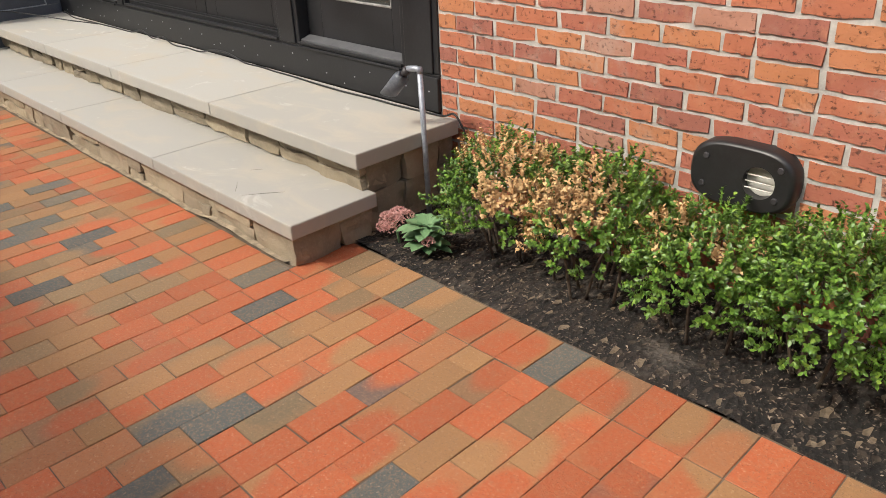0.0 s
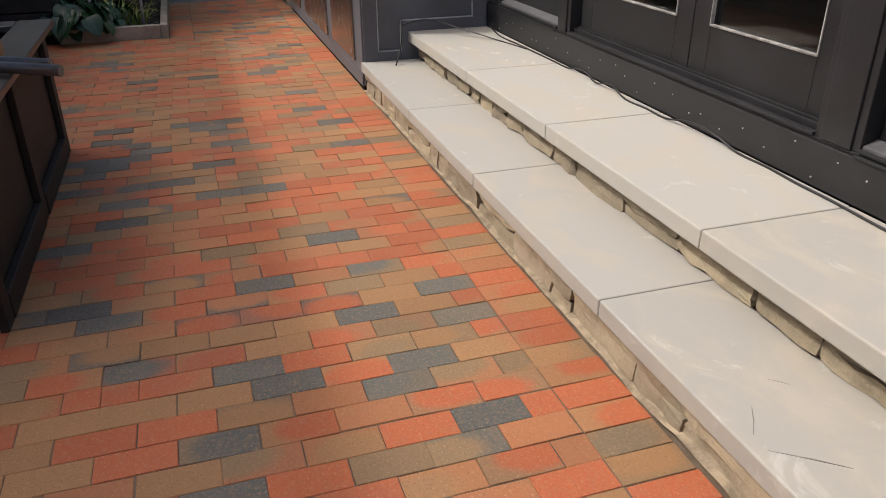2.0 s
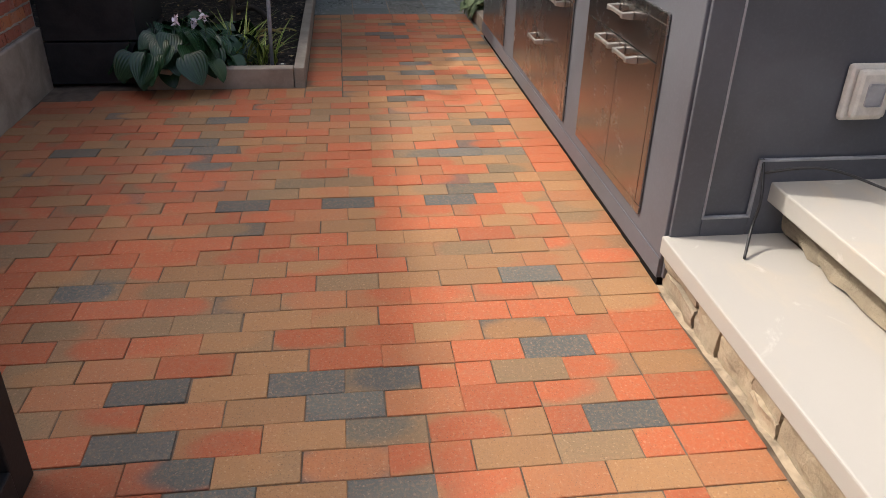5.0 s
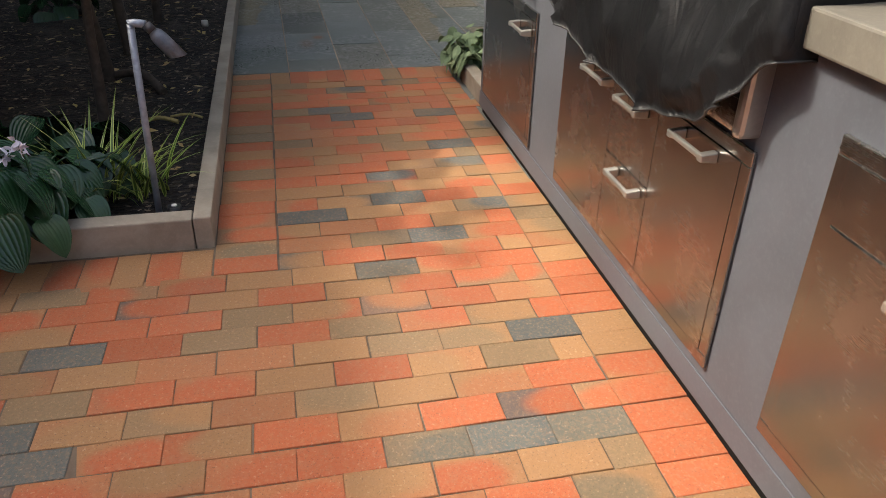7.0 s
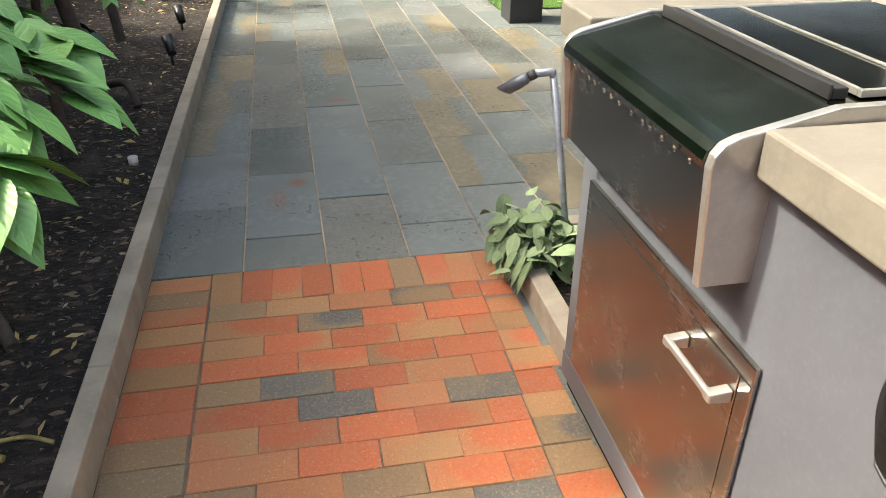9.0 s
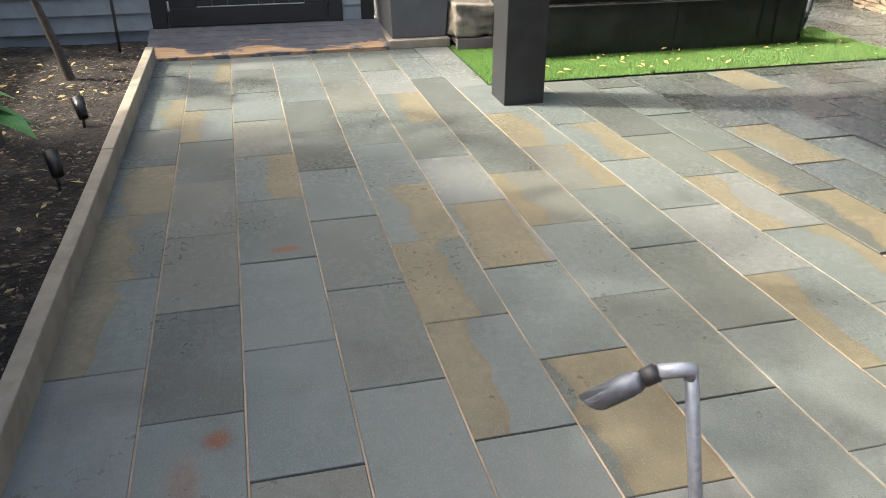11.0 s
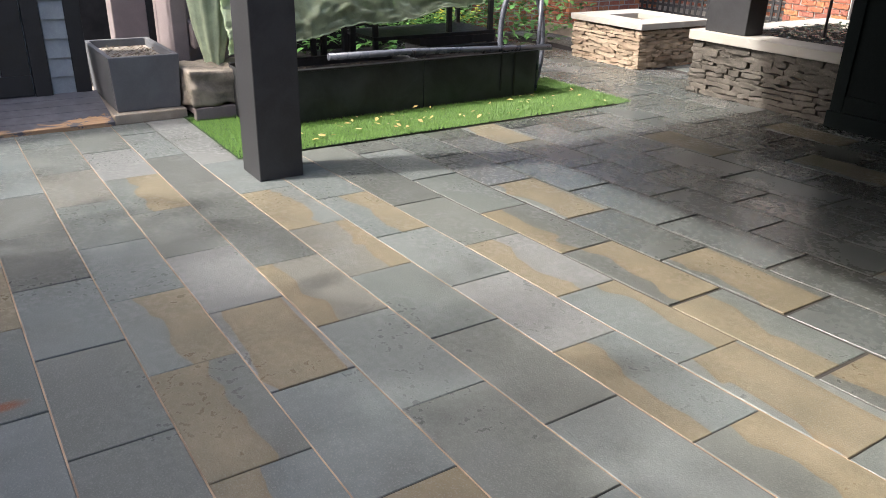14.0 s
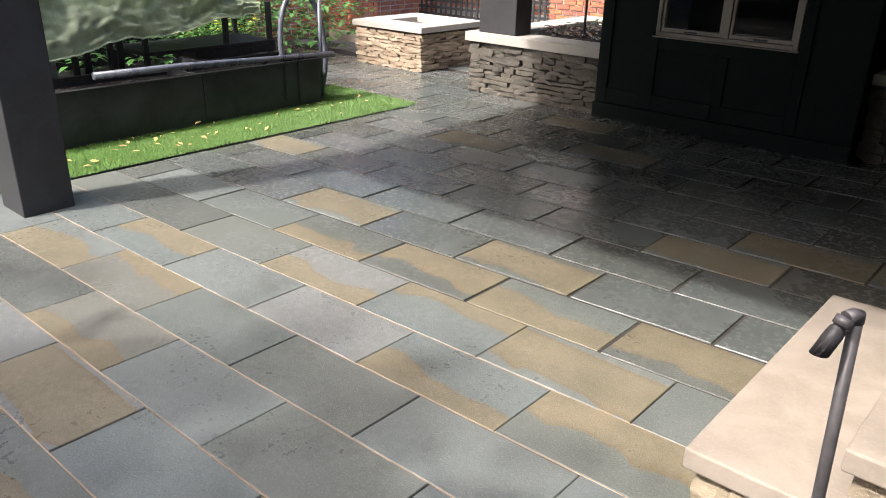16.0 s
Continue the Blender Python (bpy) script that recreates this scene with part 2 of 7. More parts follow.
def vinyl_mat(name):
    """Black vinyl sheet with fine creases and a pebbled grain."""
    M = Mat(name)
    a = M.noise(3.0, 6, 0.62, None, 0.4)
    b = M.noise(220, 3, 0.6)
    folds = M.math("ABSOLUTE", M.math("SUBTRACT", M.noise(1.0, 3, 0.5, M.scaled((7.0, 7.0, 3.0)), 1.2), 0.5))
    crease = M.math("ABSOLUTE", M.math("SUBTRACT", M.noise(16.0, 3, 0.55, None, 0.8), 0.5))
    col = M.mix(M.step(a, 0.3, 0.72), (0.013, 0.014, 0.016), (0.020, 0.021, 0.024))
    h = M.math("ADD", M.math("MULTIPLY", folds, 2.4), M.math("ADD", M.math("MULTIPLY", crease, 0.7), M.math("MULTIPLY", b, 0.05)))
    M.bump(h, 0.45, 0.013)
    return M.done(col, M.math("ADD", M.math("MULTIPLY", a, 0.25), 0.36))


def soil_mat(name="bark_mulch", dry=0.45):
    M = Mat(name)
    chip = M.n("ShaderNodeTexVoronoi")
    chip.inputs["Scale"].default_value = 55
    M.link(M.scaled((1.0, 0.55, 1.0)), chip.inputs["Vector"])
    tint = M.n("ShaderNodeSeparateColor")
    M.link(chip.outputs["Color"], tint.inputs[0])
    col = M.ramp(tint.outputs[0], [(0.0, (0.014, 0.011, 0.009)), (0.55, (0.030, 0.022, 0.017)), (0.86, (0.058, 0.042, 0.030)), (0.965, (0.20, 0.15, 0.10))], "CONSTANT")
    grey = M.step(M.noise(2.4, 5, 0.6), 0.52, 0.68)
    col = M.mix(M.math("MULTIPLY", grey, dry), col, (0.095, 0.082, 0.070) if dry < 0.6 else (0.150, 0.128, 0.106))
    col = M.mix(M.step(M.noise(130, 3, 0.6), 0.6, 0.75), col, (0.14, 0.115, 0.09))
    M.bump(M.math("ADD", chip.outputs["Distance"], M.noise(40, 5, 0.7)), 0.9, 0.02)
    return M.done(col, 0.92)


def steel_mat():
    """Brushed stainless steel, with dull water marks."""
    M = Mat("brushed_steel")
    br = M.noise(1.0, 3, 0.6, M.scaled((30.0, 30.0, 900.0)))
    cl = M.noise(5, 6, 0.65)
    col = M.mix(M.step(cl, 0.4, 0.75), (0.34, 0.325, 0.31), (0.43, 0.415, 0.40))
    spots = M.step(M.noise(80, 3, 0.6, M.scaled((1.0, 1.0, 0.45))), 0.66, 0.72)
    col = M.mix(M.math("MULTIPLY", M.math("MULTIPLY", spots, M.step(cl, 0.45, 0.6)), 0.6), col, (0.20, 0.16, 0.13))
    rough = M.math("ADD", M.math("MULTIPLY", cl, 0.16), M.math("ADD", M.math("MULTIPLY", br, 0.06), 0.15))
    M.bump(br, 0.02, 0.001)
    return M.done(col, rough, 1.0)


def leaf_mat(name, stops, rough=0.45, vein=""):
    """Leaf tissue; vein draws ribs along the blade, pinnate veins, or a pale margin."""
    M = Mat(name)
    r = M.n("ShaderNodeNewGeometry").outputs["Random Per Island"]
    col = M.ramp(r, stops)
    col = M.mix(M.math("MULTIPLY", M.noise(60, 3, 0.6), 0.35), col, tuple(c * 1.6 for c in stops[-1][1]))
    height = M.noise(120, 3, 0.5)
    if vein:
        sep = M.n("ShaderNodeSeparateXYZ")
        M.link(M.n("ShaderNodeTexCoord").outputs["UV"], sep.inputs[0])
        side = M.math("MULTIPLY", M.math("ABSOLUTE", M.math("SUBTRACT", sep.outputs[0], 0.5)), 2.0)
        if vein == "rib":
            wave = M.math("ABSOLUTE", M.math("SINE", M.math("MULTIPLY", side, 15.0)))
        elif vein == "pinnate":
            wave = M.math("ABSOLUTE", M.math("SINE", M.math("SUBTRACT", M.math("MULTIPLY", sep.outputs[1], 26.0), M.math("MULTIPLY", side, 7.0))))
        else:
            wave = side
        if vein == "margin":
            col = M.mix(M.step(side, 0.45, 0.62), tuple(c * 0.45 for c in stops[0][1]), col)
        else:
            groove = M.math("SUBTRACT", 1.0, M.step(wave, 0.0, 0.42))
            mid = M.math("SUBTRACT", 1.0, M.step(side, 0.03, 0.10))
            line = M.math("MAXIMUM", M.math("MULTIPLY", groove, 0.5), mid)
            col = M.mix(M.math("MULTIPLY", line, 0.17), col, tuple(min(1.0, c * 1.9 + 0.01) for c in stops[-1][1]))
            height = M.math("ADD", M.math("MULTIPLY", height, 0.3), wave)
    M.bump(height, 0.25 if vein else 0.2, 0.005 if vein else 0.003)
    return M.done(col, rough)


def glass_mat(name="window_glass", tint=(0.9, 0.93, 0.92)):
    M = Mat(name)
    M.b.inputs["Transmission Weight"].default_value = 1.0
    M.b.inputs["IOR"].default_value = 1.45
    return M.done(tint, 0.02)


m_paver = paver_mat("clay_paver", False)
m_paver_dark = paver_mat("clay_paver_flashed", False, "dark")
m_paver_olive = paver_mat("clay_paver_olive", False, "olive")
m_paver_joined = paver_mat("clay_paver_rest", True)
m_slate = slate_mat("bluestone")
m_slate_ochre = slate_mat("bluestone_ochre", 0)
m_slate_near = slate_mat("bluestone_ochre_near", -1)
m_slate_far = slate_mat("bluestone_ochre_far", 1)
m_slate_wet_shaded = slate_mat("bluestone_wet_shaded", None, 0.28, 0.36)
m_stone = stone_mat("split_sandstone")
m_cap = cap_mat()
m_joint = plain("dark_wet_joint", (0.035, 0.032, 0.028), 0.8, var=0.4, scale=9, bump=0.4)
m_trough = plain("black_sheet_metal", (0.040, 0.043, 0.045), 0.38, var=0.5, scale=3)
m_wallbrick = wallbrick_mat("red_wall_brick", False)
m_wallbrick_joined = wallbrick_mat("red_wall_brick_rest", True)
m_mortar = plain("lime_mortar", (0.43, 0.42, 0.395), 0.92, var=0.3, scale=14, bump=0.5)
m_sand = plain("joint_sand", (0.14, 0.105, 0.075), 0.95, var=0.4, scale=10, bump=0.5)
m_grout = plain("bluestone_joint", (0.36, 0.265, 0.185), 0.9, var=0.45, scale=3, bump=0.4)
m_soil = soil_mat()
m_soil_dry = soil_mat("dry_bed_soil", 0.85)
m_steel = steel_mat()
m_black = plain("black_painted_wood", (0.015, 0.0155, 0.0175), 0.45, var=0.3, scale=5)
m_blackpost = plain("black_post_paint", (0.030, 0.031, 0.034), 0.55, var=0.3, scale=6)
m_blackwood = plain("black_stained_wood", (0.022, 0.0215, 0.022), 0.62, var=0.4, scale=7, bump=0.25, spec=0.28)
m_greywood = plain("grey_cabinet_paint", (0.098, 0.105, 0.123), 0.52, var=0.18, scale=3)
m_greytrim = plain("pale_grey_edge", (0.34, 0.35, 0.37), 0.5, var=0.2)
m_bead = plain("worn_glazing_bead", (0.24, 0.235, 0.225), 0.5, var=0.5, scale=14)
m_siding = plain("blue_grey_siding", (0.29, 0.32, 0.34), 0.6, var=0.2, scale=4)
m_concrete = plain("cast_concrete", (0.150, 0.136, 0.110), 0.75, var=0.2, scale=6, bump=0.2)
m_concrete_old = plain("weathered_concrete", (0.30, 0.27, 0.225), 0.9, var=0.35, scale=4, bump=0.5)
m_curb = plain("cast_stone_edging", (0.33, 0.285, 0.225), 0.85, var=0.22, scale=6, bump=0.25)
m_glass = glass_mat()
m_darkgreen = plain("dark_green_paint", (0.011, 0.016, 0.016), 0.75, var=0.2, scale=3, spec=0.14)
m_plasticblack = plain("black_plastic", (0.018, 0.018, 0.019), 0.38, var=0.2, scale=20)
m_lampgrey = plain("grey_metal", (0.31, 0.335, 0.385), 0.38, 0.3, var=0.25, scale=30)
m_lampdark = plain("bronze_metal", (0.055, 0.052, 0.055), 0.5, 0.2, var=0.25, scale=30)
m_whiteplastic = plain("white_plastic", (0.62, 0.60, 0.55), 0.4, var=0.12, scale=30)
# the rooms' dimness is put into this one dark colour
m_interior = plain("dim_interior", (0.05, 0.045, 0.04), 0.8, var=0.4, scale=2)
m_pvc = plain("grey_pipe", (0.105, 0.116, 0.142), 0.28, var=0.2, scale=12)
m_planter = plain("charcoal_fibre_planter", (0.12, 0.125, 0.135), 0.55, var=0.15, scale=5)
m_tarp = plain("green_tarp", (0.47, 0.56, 0.38), 0.42, var=0.3, scale=5, bump=0.3)
m_cover = vinyl_mat("black_vinyl_cover")
m_sillgrey = plain("weathered_grey_sill", (0.085, 0.087, 0.093), 0.55, var=0.3, scale=12)
m_mauve = plain("mauve_paint", (0.22, 0.185, 0.185), 0.7, var=0.15, scale=4)

# ---- mesh helpers ----


def link_mesh(name, bm, material, parent=None, label=""):
    me = bpy.data.meshes.new(name)
    bm.to_mesh(me)
    bm.free()
    me.materials.append(material)
    ob = new(name, me)
    if parent is not None:
        ob.parent = parent
        ob.matrix_parent_inverse = parent.matrix_basis.inverted()
    if label:
        ob["label"] = label
    return ob


def part(name, bm, material, parent, label=""):
    return link_mesh(name, bm, material, parent, label)


def thing(name, at, label, category, group="", kind=""):
    ob = new(name)
    ob.empty_display_size = 0.1
    ob.matrix_basis = Matrix.Translation(at)
    return tagged(ob, label, category, group, kind)


def solid(name, bm, material, label, category="", group="", kind=""):
    return tagged(link_mesh(name, bm, material), label, category, group, kind)


def box(x0, x1, y0, y1, z0, z1, bevel=0.0, bm=None, seg=2):
    bm = bm or bmesh.new()
    geo = bmesh.ops.create_cube(bm, size=1.0)
    vs = geo["verts"]
    for v in vs:
        v.co = Vector(((x0 + x1) / 2 + v.co.x * (x1 - x0), (y0 + y1) / 2 + v.co.y * (y1 - y0), (z0 + z1) / 2 + v.co.z * (z1 - z0)))
    if bevel > 0:
        es = list({e for v in vs for e in v.link_edges})
        bmesh.ops.bevel(bm, geom=es, offset=bevel, segments=seg, affect="EDGES", profile=0.5)
    return bm


def boxes(rows, bevel=0.0):
    bm = bmesh.new()
    for r in rows:
        box(*r, bevel=bevel, bm=bm)
    return bm


def tube(points, radius, sides=10, bm=None, cap=True):
    """A round bar along points; radius is one number or one for each point."""
    bm = bm or bmesh.new()
    pts = [Vector(p) for p in points]
    rs = radius if hasattr(radius, "__len__") else [radius] * len(pts)
    rings = []
    up = Vector((0.13, 0.21, 0.97))
    for i, p in enumerate(pts):
        d = (pts[min(i + 1, len(pts) - 1)] - pts[max(i - 1, 0)]).normalized()
        u = d.cross(up)
        if u.length < 0.05:
            u = d.cross(Vector((1, 0, 0)))
        u.normalize()
        w = d.cross(u)
        rings.append([bm.verts.new(p + rs[i] * (math.cos(a) * u + math.sin(a) * w)) for a in (k * 2 * math.pi / sides for k in range(sides))])
    for a, b in zip(rings, rings[1:]):
        for k in range(sides):
            f = bm.faces.new((a[k], a[(k + 1) % sides], b[(k + 1) % sides], b[k]))
            f.smooth = True
    if cap:
        bm.faces.new(rings[0][::-1])
        bm.faces.new(rings[-1])
    return bm


def arc(points, n=6):
    """Points on a smooth curve through the given ones."""
    p = [Vector(q) for q in points]
    out = []
    for i in range(len(p) - 1):
        a, b, c, d = p[max(i - 1, 0)], p[i], p[i + 1], p[min(i + 2, len(p) - 1)]
        for k in range(n):
            t = k / n
            out.append(0.5 * (2 * b + (c - a) * t + (2 * a - 5 * b + 4 * c - d) * t * t + (3 * b - a - 3 * c + d) * t ** 3))
    return out + [p[-1]]


def piece_mesh(name, sx, sy, sz, edge, material):
    """A paver or stone with chamfered top edges, its top at z = 0."""
    a, b = sx / 2, sy / 2
    e = edge
    v = [(-a, -b, -sz), (a, -b, -sz), (a, b, -sz), (-a, b, -sz), (-a, -b, -e), (a, -b, -e), (a, b, -e), (-a, b, -e),
         (-a + e, -b + e, 0), (a - e, -b + e, 0), (a - e, b - e, 0), (-a + e, b - e, 0)]
    f = [(8, 9, 10, 11)]
    for i in range(4):
        j = (i + 1) % 4
        f += [(i, j, 4 + j, 4 + i), (4 + i, 4 + j, 8 + j, 8 + i)]
    me = bpy.data.meshes.new(name)
    me.from_pydata(v, [], f)
    me.materials.append(material)
    return me


def piece(name, me, m, parent):
    ob = new(name, me)
    ob.parent = parent
    ob.matrix_basis = m
    return ob


def join_pieces(name, rows, material, parent):
    """Many like pieces as one mesh: rows of (mesh, matrix)."""
    vs, fs = [], []
    cache = {}
    for me, m in rows:
        if me.name not in cache:
            cache[me.name] = ([v.co.copy() for v in me.vertices], [tuple(p.vertices) for p in me.polygons])
        cv, cf = cache[me.name]
        n = len(vs)
        vs += [tuple(m @ c) for c in cv]
        fs += [tuple(i + n for i in f) for f in cf]
    me = bpy.data.meshes.new(name)
    me.from_pydata(vs, [], fs)
    me.materials.append(material)
    ob = new(name, me)
    ob.parent = parent
    ob["kind"] = "stuff"
    return ob


R = random.Random(11)

# ---- large structure ----
WALL_Y, STEP_X = 2.80, -1.80           # house wall face, end of the steps

# ground sheet to the horizon
bm = bmesh.new()
bmesh.ops.create_grid(bm, x_segments=2, y_segments=2, size=400)
bmesh.ops.translate(bm, verts=bm.verts, vec=(0, 0, -0.08))
solid("ground", bm, m_soil, "bare brown earth ground around the courtyard", "ground", kind="structure")


def patch(name, x0, x1, y0, y1, z, material, label, amp=0.03, cell=0.06, seed=0.0):
    """An uneven bed of soil."""
    bm = bmesh.new()
    nx, ny = max(2, int((x1 - x0) / cell)), max(2, int((y1 - y0) / cell))
    g = [[bm.verts.new((x0 + (x1 - x0) * i / nx, y0 + (y1 - y0) * j / ny,
                        z + amp * noise.fractal(Vector((i * cell * 2.2 + seed, j * cell * 2.2, seed)), 0.9, 2.0, 4))) for j in range(ny + 1)] for i in range(nx + 1)]
    for i in range(nx):
        for j in range(ny):
            f = bm.faces.new((g[i][j], g[i + 1][j], g[i + 1][j + 1], g[i][j + 1]))
            f.smooth = True
    return solid(name, bm, material, label, "planting bed", kind="structure")


patch("ground_bed_house", STEP_X - 0.1, 2.2, 2.19, 2.80, -0.005, m_soil_dry, "dark bark mulch bed along the brick wall", 0.035, 0.04)
patch("ground_bed_trees", -16.4, -8.6, -1.6, 0.59, 0.035, m_soil, "dark bark mulch bed under the shrubs", 0.03, 0.06, 3.0)

# house: brick wall beside the doors
house_wall = solid("wall_brick", box(-1.93, 2.6, WALL_Y + 0.002, WALL_Y + 0.30, -0.05, 3.4), m_mortar, "old red brick house wall with lime mortar", "wall", kind="structure")
# upper house wall over the doors and behind the kitchen
solid("wall_house_upper", box(-10.2, -1.932, WALL_Y + 0.05, WALL_Y + 0.30, 2.7, 3.4, 0.004), m_siding, "grey clad upper house wall above the doors", "wall", kind="structure")
solid("wall_behind_kitchen", box(-9.9, -6.26, WALL_Y + 0.02, WALL_Y + 0.30, 0.0, 2.7, 0.004), m_greywood, "grey painted wall behind the outdoor kitchen", "wall", kind="structure")
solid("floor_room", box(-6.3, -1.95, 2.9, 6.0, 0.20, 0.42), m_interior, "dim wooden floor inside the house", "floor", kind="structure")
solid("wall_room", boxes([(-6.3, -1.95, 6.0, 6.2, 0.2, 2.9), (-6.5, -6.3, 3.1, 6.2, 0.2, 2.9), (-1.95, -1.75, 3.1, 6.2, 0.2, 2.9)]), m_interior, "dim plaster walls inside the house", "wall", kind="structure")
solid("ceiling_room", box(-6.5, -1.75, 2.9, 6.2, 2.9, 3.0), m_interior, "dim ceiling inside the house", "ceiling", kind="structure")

# neighbour's brick wall on a concrete foot
NB_Y = -0.80
neighbour_wall = solid("wall_neighbour", box(-8.62, 2.4, NB_Y - 0.30, NB_Y - 0.005, 0.30, 1.45), m_mortar, "weathered red brick boundary wall", "wall", kind="structure")
# Unseen wall, added and sized to shade the far side of the walk.
solid("wall_shade_caster", box(-11.5, 4.0, -2.9, -2.5, -0.05, 4.18), m_mortar, "unseen tall plain wall added to cast the shadow edge on the walk", "wall", kind="structure")
bm = box(-8.62, 2.4, NB_Y - 0.34, NB_Y + 0.02, -0.05, 0.34, 0.012)
solid("wall_neighbour_foot", bm, m_concrete_old, "weathered concrete foot of the boundary wall", "wall", kind="structure")
# Unseen boundary: raised to block sun, lowered by the shed to let light in.
solid("wall_back_low", box(-16.6, -14.602, -1.9, -1.65, -0.05, 1.8, 0.01), m_blackwood, "low black timber boundary beside the shed", "wall", kind="structure")
solid("wall_back_garden", boxes([(-14.6, -10.4, -1.9, -1.65, -0.05, 4.4), (-10.4, -8.62, -1.9, -1.65, -0.05, 2.6)]), m_blackwood, "black timber boundary behind the shrubs, raised out of view to block sun", "wall", kind="structure")
solid("wall_end", box(2.4, 2.6, -1.2, 2.8, -0.05, 2.2, 0.01), m_mortar, "plain rendered wall closing the court", "wall", kind="structure")

# ---- steps of the house ----
JOINTS = [STEP_X, -2.91, -4.02, -5.03, -6.20]


def tread(name, x0, x1, y0, y1, z0, z1):
    bm = box(x0 + 0.0015, x1 - 0.0015, y0, y1, z0, z1, 0.006)
    return solid(name, bm, m_cap, "pale sawn limestone tread slab of the house steps", "step slab", "house step slabs")


for a, b in zip(JOINTS, JOINTS[1:]):
    tread("step_slab", b, a, 1.885, 2.30, 0.135, 0.197)
    tread("step_slab", b, a, 2.212, WALL_Y - 0.022, 0.315, 0.382)


m_scratch = plain("scored_stone", (0.20, 0.19, 0.17), 0.9, var=0.3, scale=20)
slab = bpy.data.objects["step_slab"]
for (xa, ya), (xb, yb), w in (((-2.198, 1.924), (-2.093, 2.060), 0.0022), ((-2.340, 1.990), (-2.253, 1.927), 0.0016), ((-2.42, 2.10), (-2.38, 2.14), 0.0012)):
    part("scratch", tube([(xa, ya, 0.1968), ((xa + xb) / 2, (ya + yb) / 2 + 0.003, 0.1970), (xb, yb, 0.1968)], [w * 0.4, w, w * 0.4], 6), m_scratch, slab, "thin grey scratch in the stone")


def rough_block(sx, sy, sz, seed, n=3, amp=0.012):
    """A split stone with a broken face."""
    bm = bmesh.new()
    bmesh.ops.create_cube(bm, size=1.0)
    bmesh.ops.subdivide_edges(bm, edges=bm.edges[:], cuts=n, use_grid_fill=True)
    for v in bm.verts:
        c = Vector((v.co.x * sx, v.co.y * sy, v.co.z * sz))
        k = noise.noise_vector(c * 9 + Vector((seed, seed * 1.7, 0))) * amp + noise.noise_vector(c * 28 + Vector((0, seed, seed))) * amp * 0.5
        shrink = 1 - 0.05 * (abs(v.co.x) * 2) ** 6 * (abs(v.co.z) * 2) ** 6
        v.co = c * shrink + k
    for f in bm.faces:
        f.smooth = False
    return bm


block_cache = {}


def block_mesh(w, h, d=0.12):
    """Stone meshes in a few widths, shared."""
    key = (round(w / 0.05), round(h / 0.02), R.randrange(2))
    if key not in block_cache:
        me = bpy.data.meshes.new("stone")
        bm = rough_block(key[0] * 0.05 - 0.008, d, key[1] * 0.02 - 0.006, len(block_cache) * 3.3, 4, 0.015)
        bm.to_mesh(me)
        bm.free()
        me.materials.append(m_stone)
        block_cache[key] = me
    return block_cache[key]


def riser(name, y, z0, z1, x_end, x_far, ret_y, label):
    """A dry-laid stone riser under a tread, with its return at the open end."""
    core = solid(name, box(x_far, x_end - 0.05, y + 0.05, ret_y, -0.04, z1 - 0.002), m_sand, label, "step riser", "step risers")
    x = x_end
    while x > x_far + 0.05:
        w = min(R.choice((0.15, 0.2, 0.25, 0.3, 0.35, 0.4)), max(0.1, x - x_far))
        h = (z1 - z0)
        if R.random() < 0.35 and h > 0.1:
            h1 = h * R.uniform(0.4, 0.6)
            for zz, hh in ((z0, h1), (z0 + h1, h - h1)):
                piece("stone", block_mesh(w, hh), Matrix.Translation((x - w / 2, y + 0.055 + R.uniform(0, 0.012), zz + hh / 2)), core)
        else:
            piece("stone", block_mesh(w, h * R.choice((0.85, 1.0))), Matrix.Translation((x - w / 2, y + 0.055 + R.uniform(0, 0.012), z0 + h * 0.48)), core)
        x -= w
    yy = y + 0.02
    while yy < ret_y - 0.03:
        w = min(R.choice((0.2, 0.25, 0.3)), ret_y - yy + 0.03)
        zz = 0.0
        h = z1
        hs = (h,) if h < 0.15 else (h * 0.55, h * 0.45)
        for hh in hs:
            piece("stone", block_mesh(w, hh), Matrix.Translation((x_end - 0.055 + R.uniform(-0.01, 0.004), yy + w / 2, zz + hh / 2)) @ Matrix.Rotation(math.pi / 2, 4, "Z"), core)
            zz += hh
        yy += w
    return core


m_bedding = plain("sandy_bedding_mortar", (0.34, 0.275, 0.195), 0.95, var=0.45, scale=16, bump=0.6)
patch("joint_bedding", -6.19, STEP_X - 0.09, 1.894, 1.965, 0.012, m_bedding, "sandy mortar bedding along the foot of the steps", 0.02, 0.02, 5.0)
riser("step_riser", 1.915, -0.01, 0.135, STEP_X - 0.035, -6.2, 2.25, "dry-laid split sandstone riser under the lower tread")
riser("step_riser", 2.275, 0.195, 0.315, STEP_X - 0.05, -6.2, 2.76, "dry-laid split sandstone riser under the upper tread")

# ---- glazed doors of the house ----
DOOR_Y = WALL_Y - 0.02


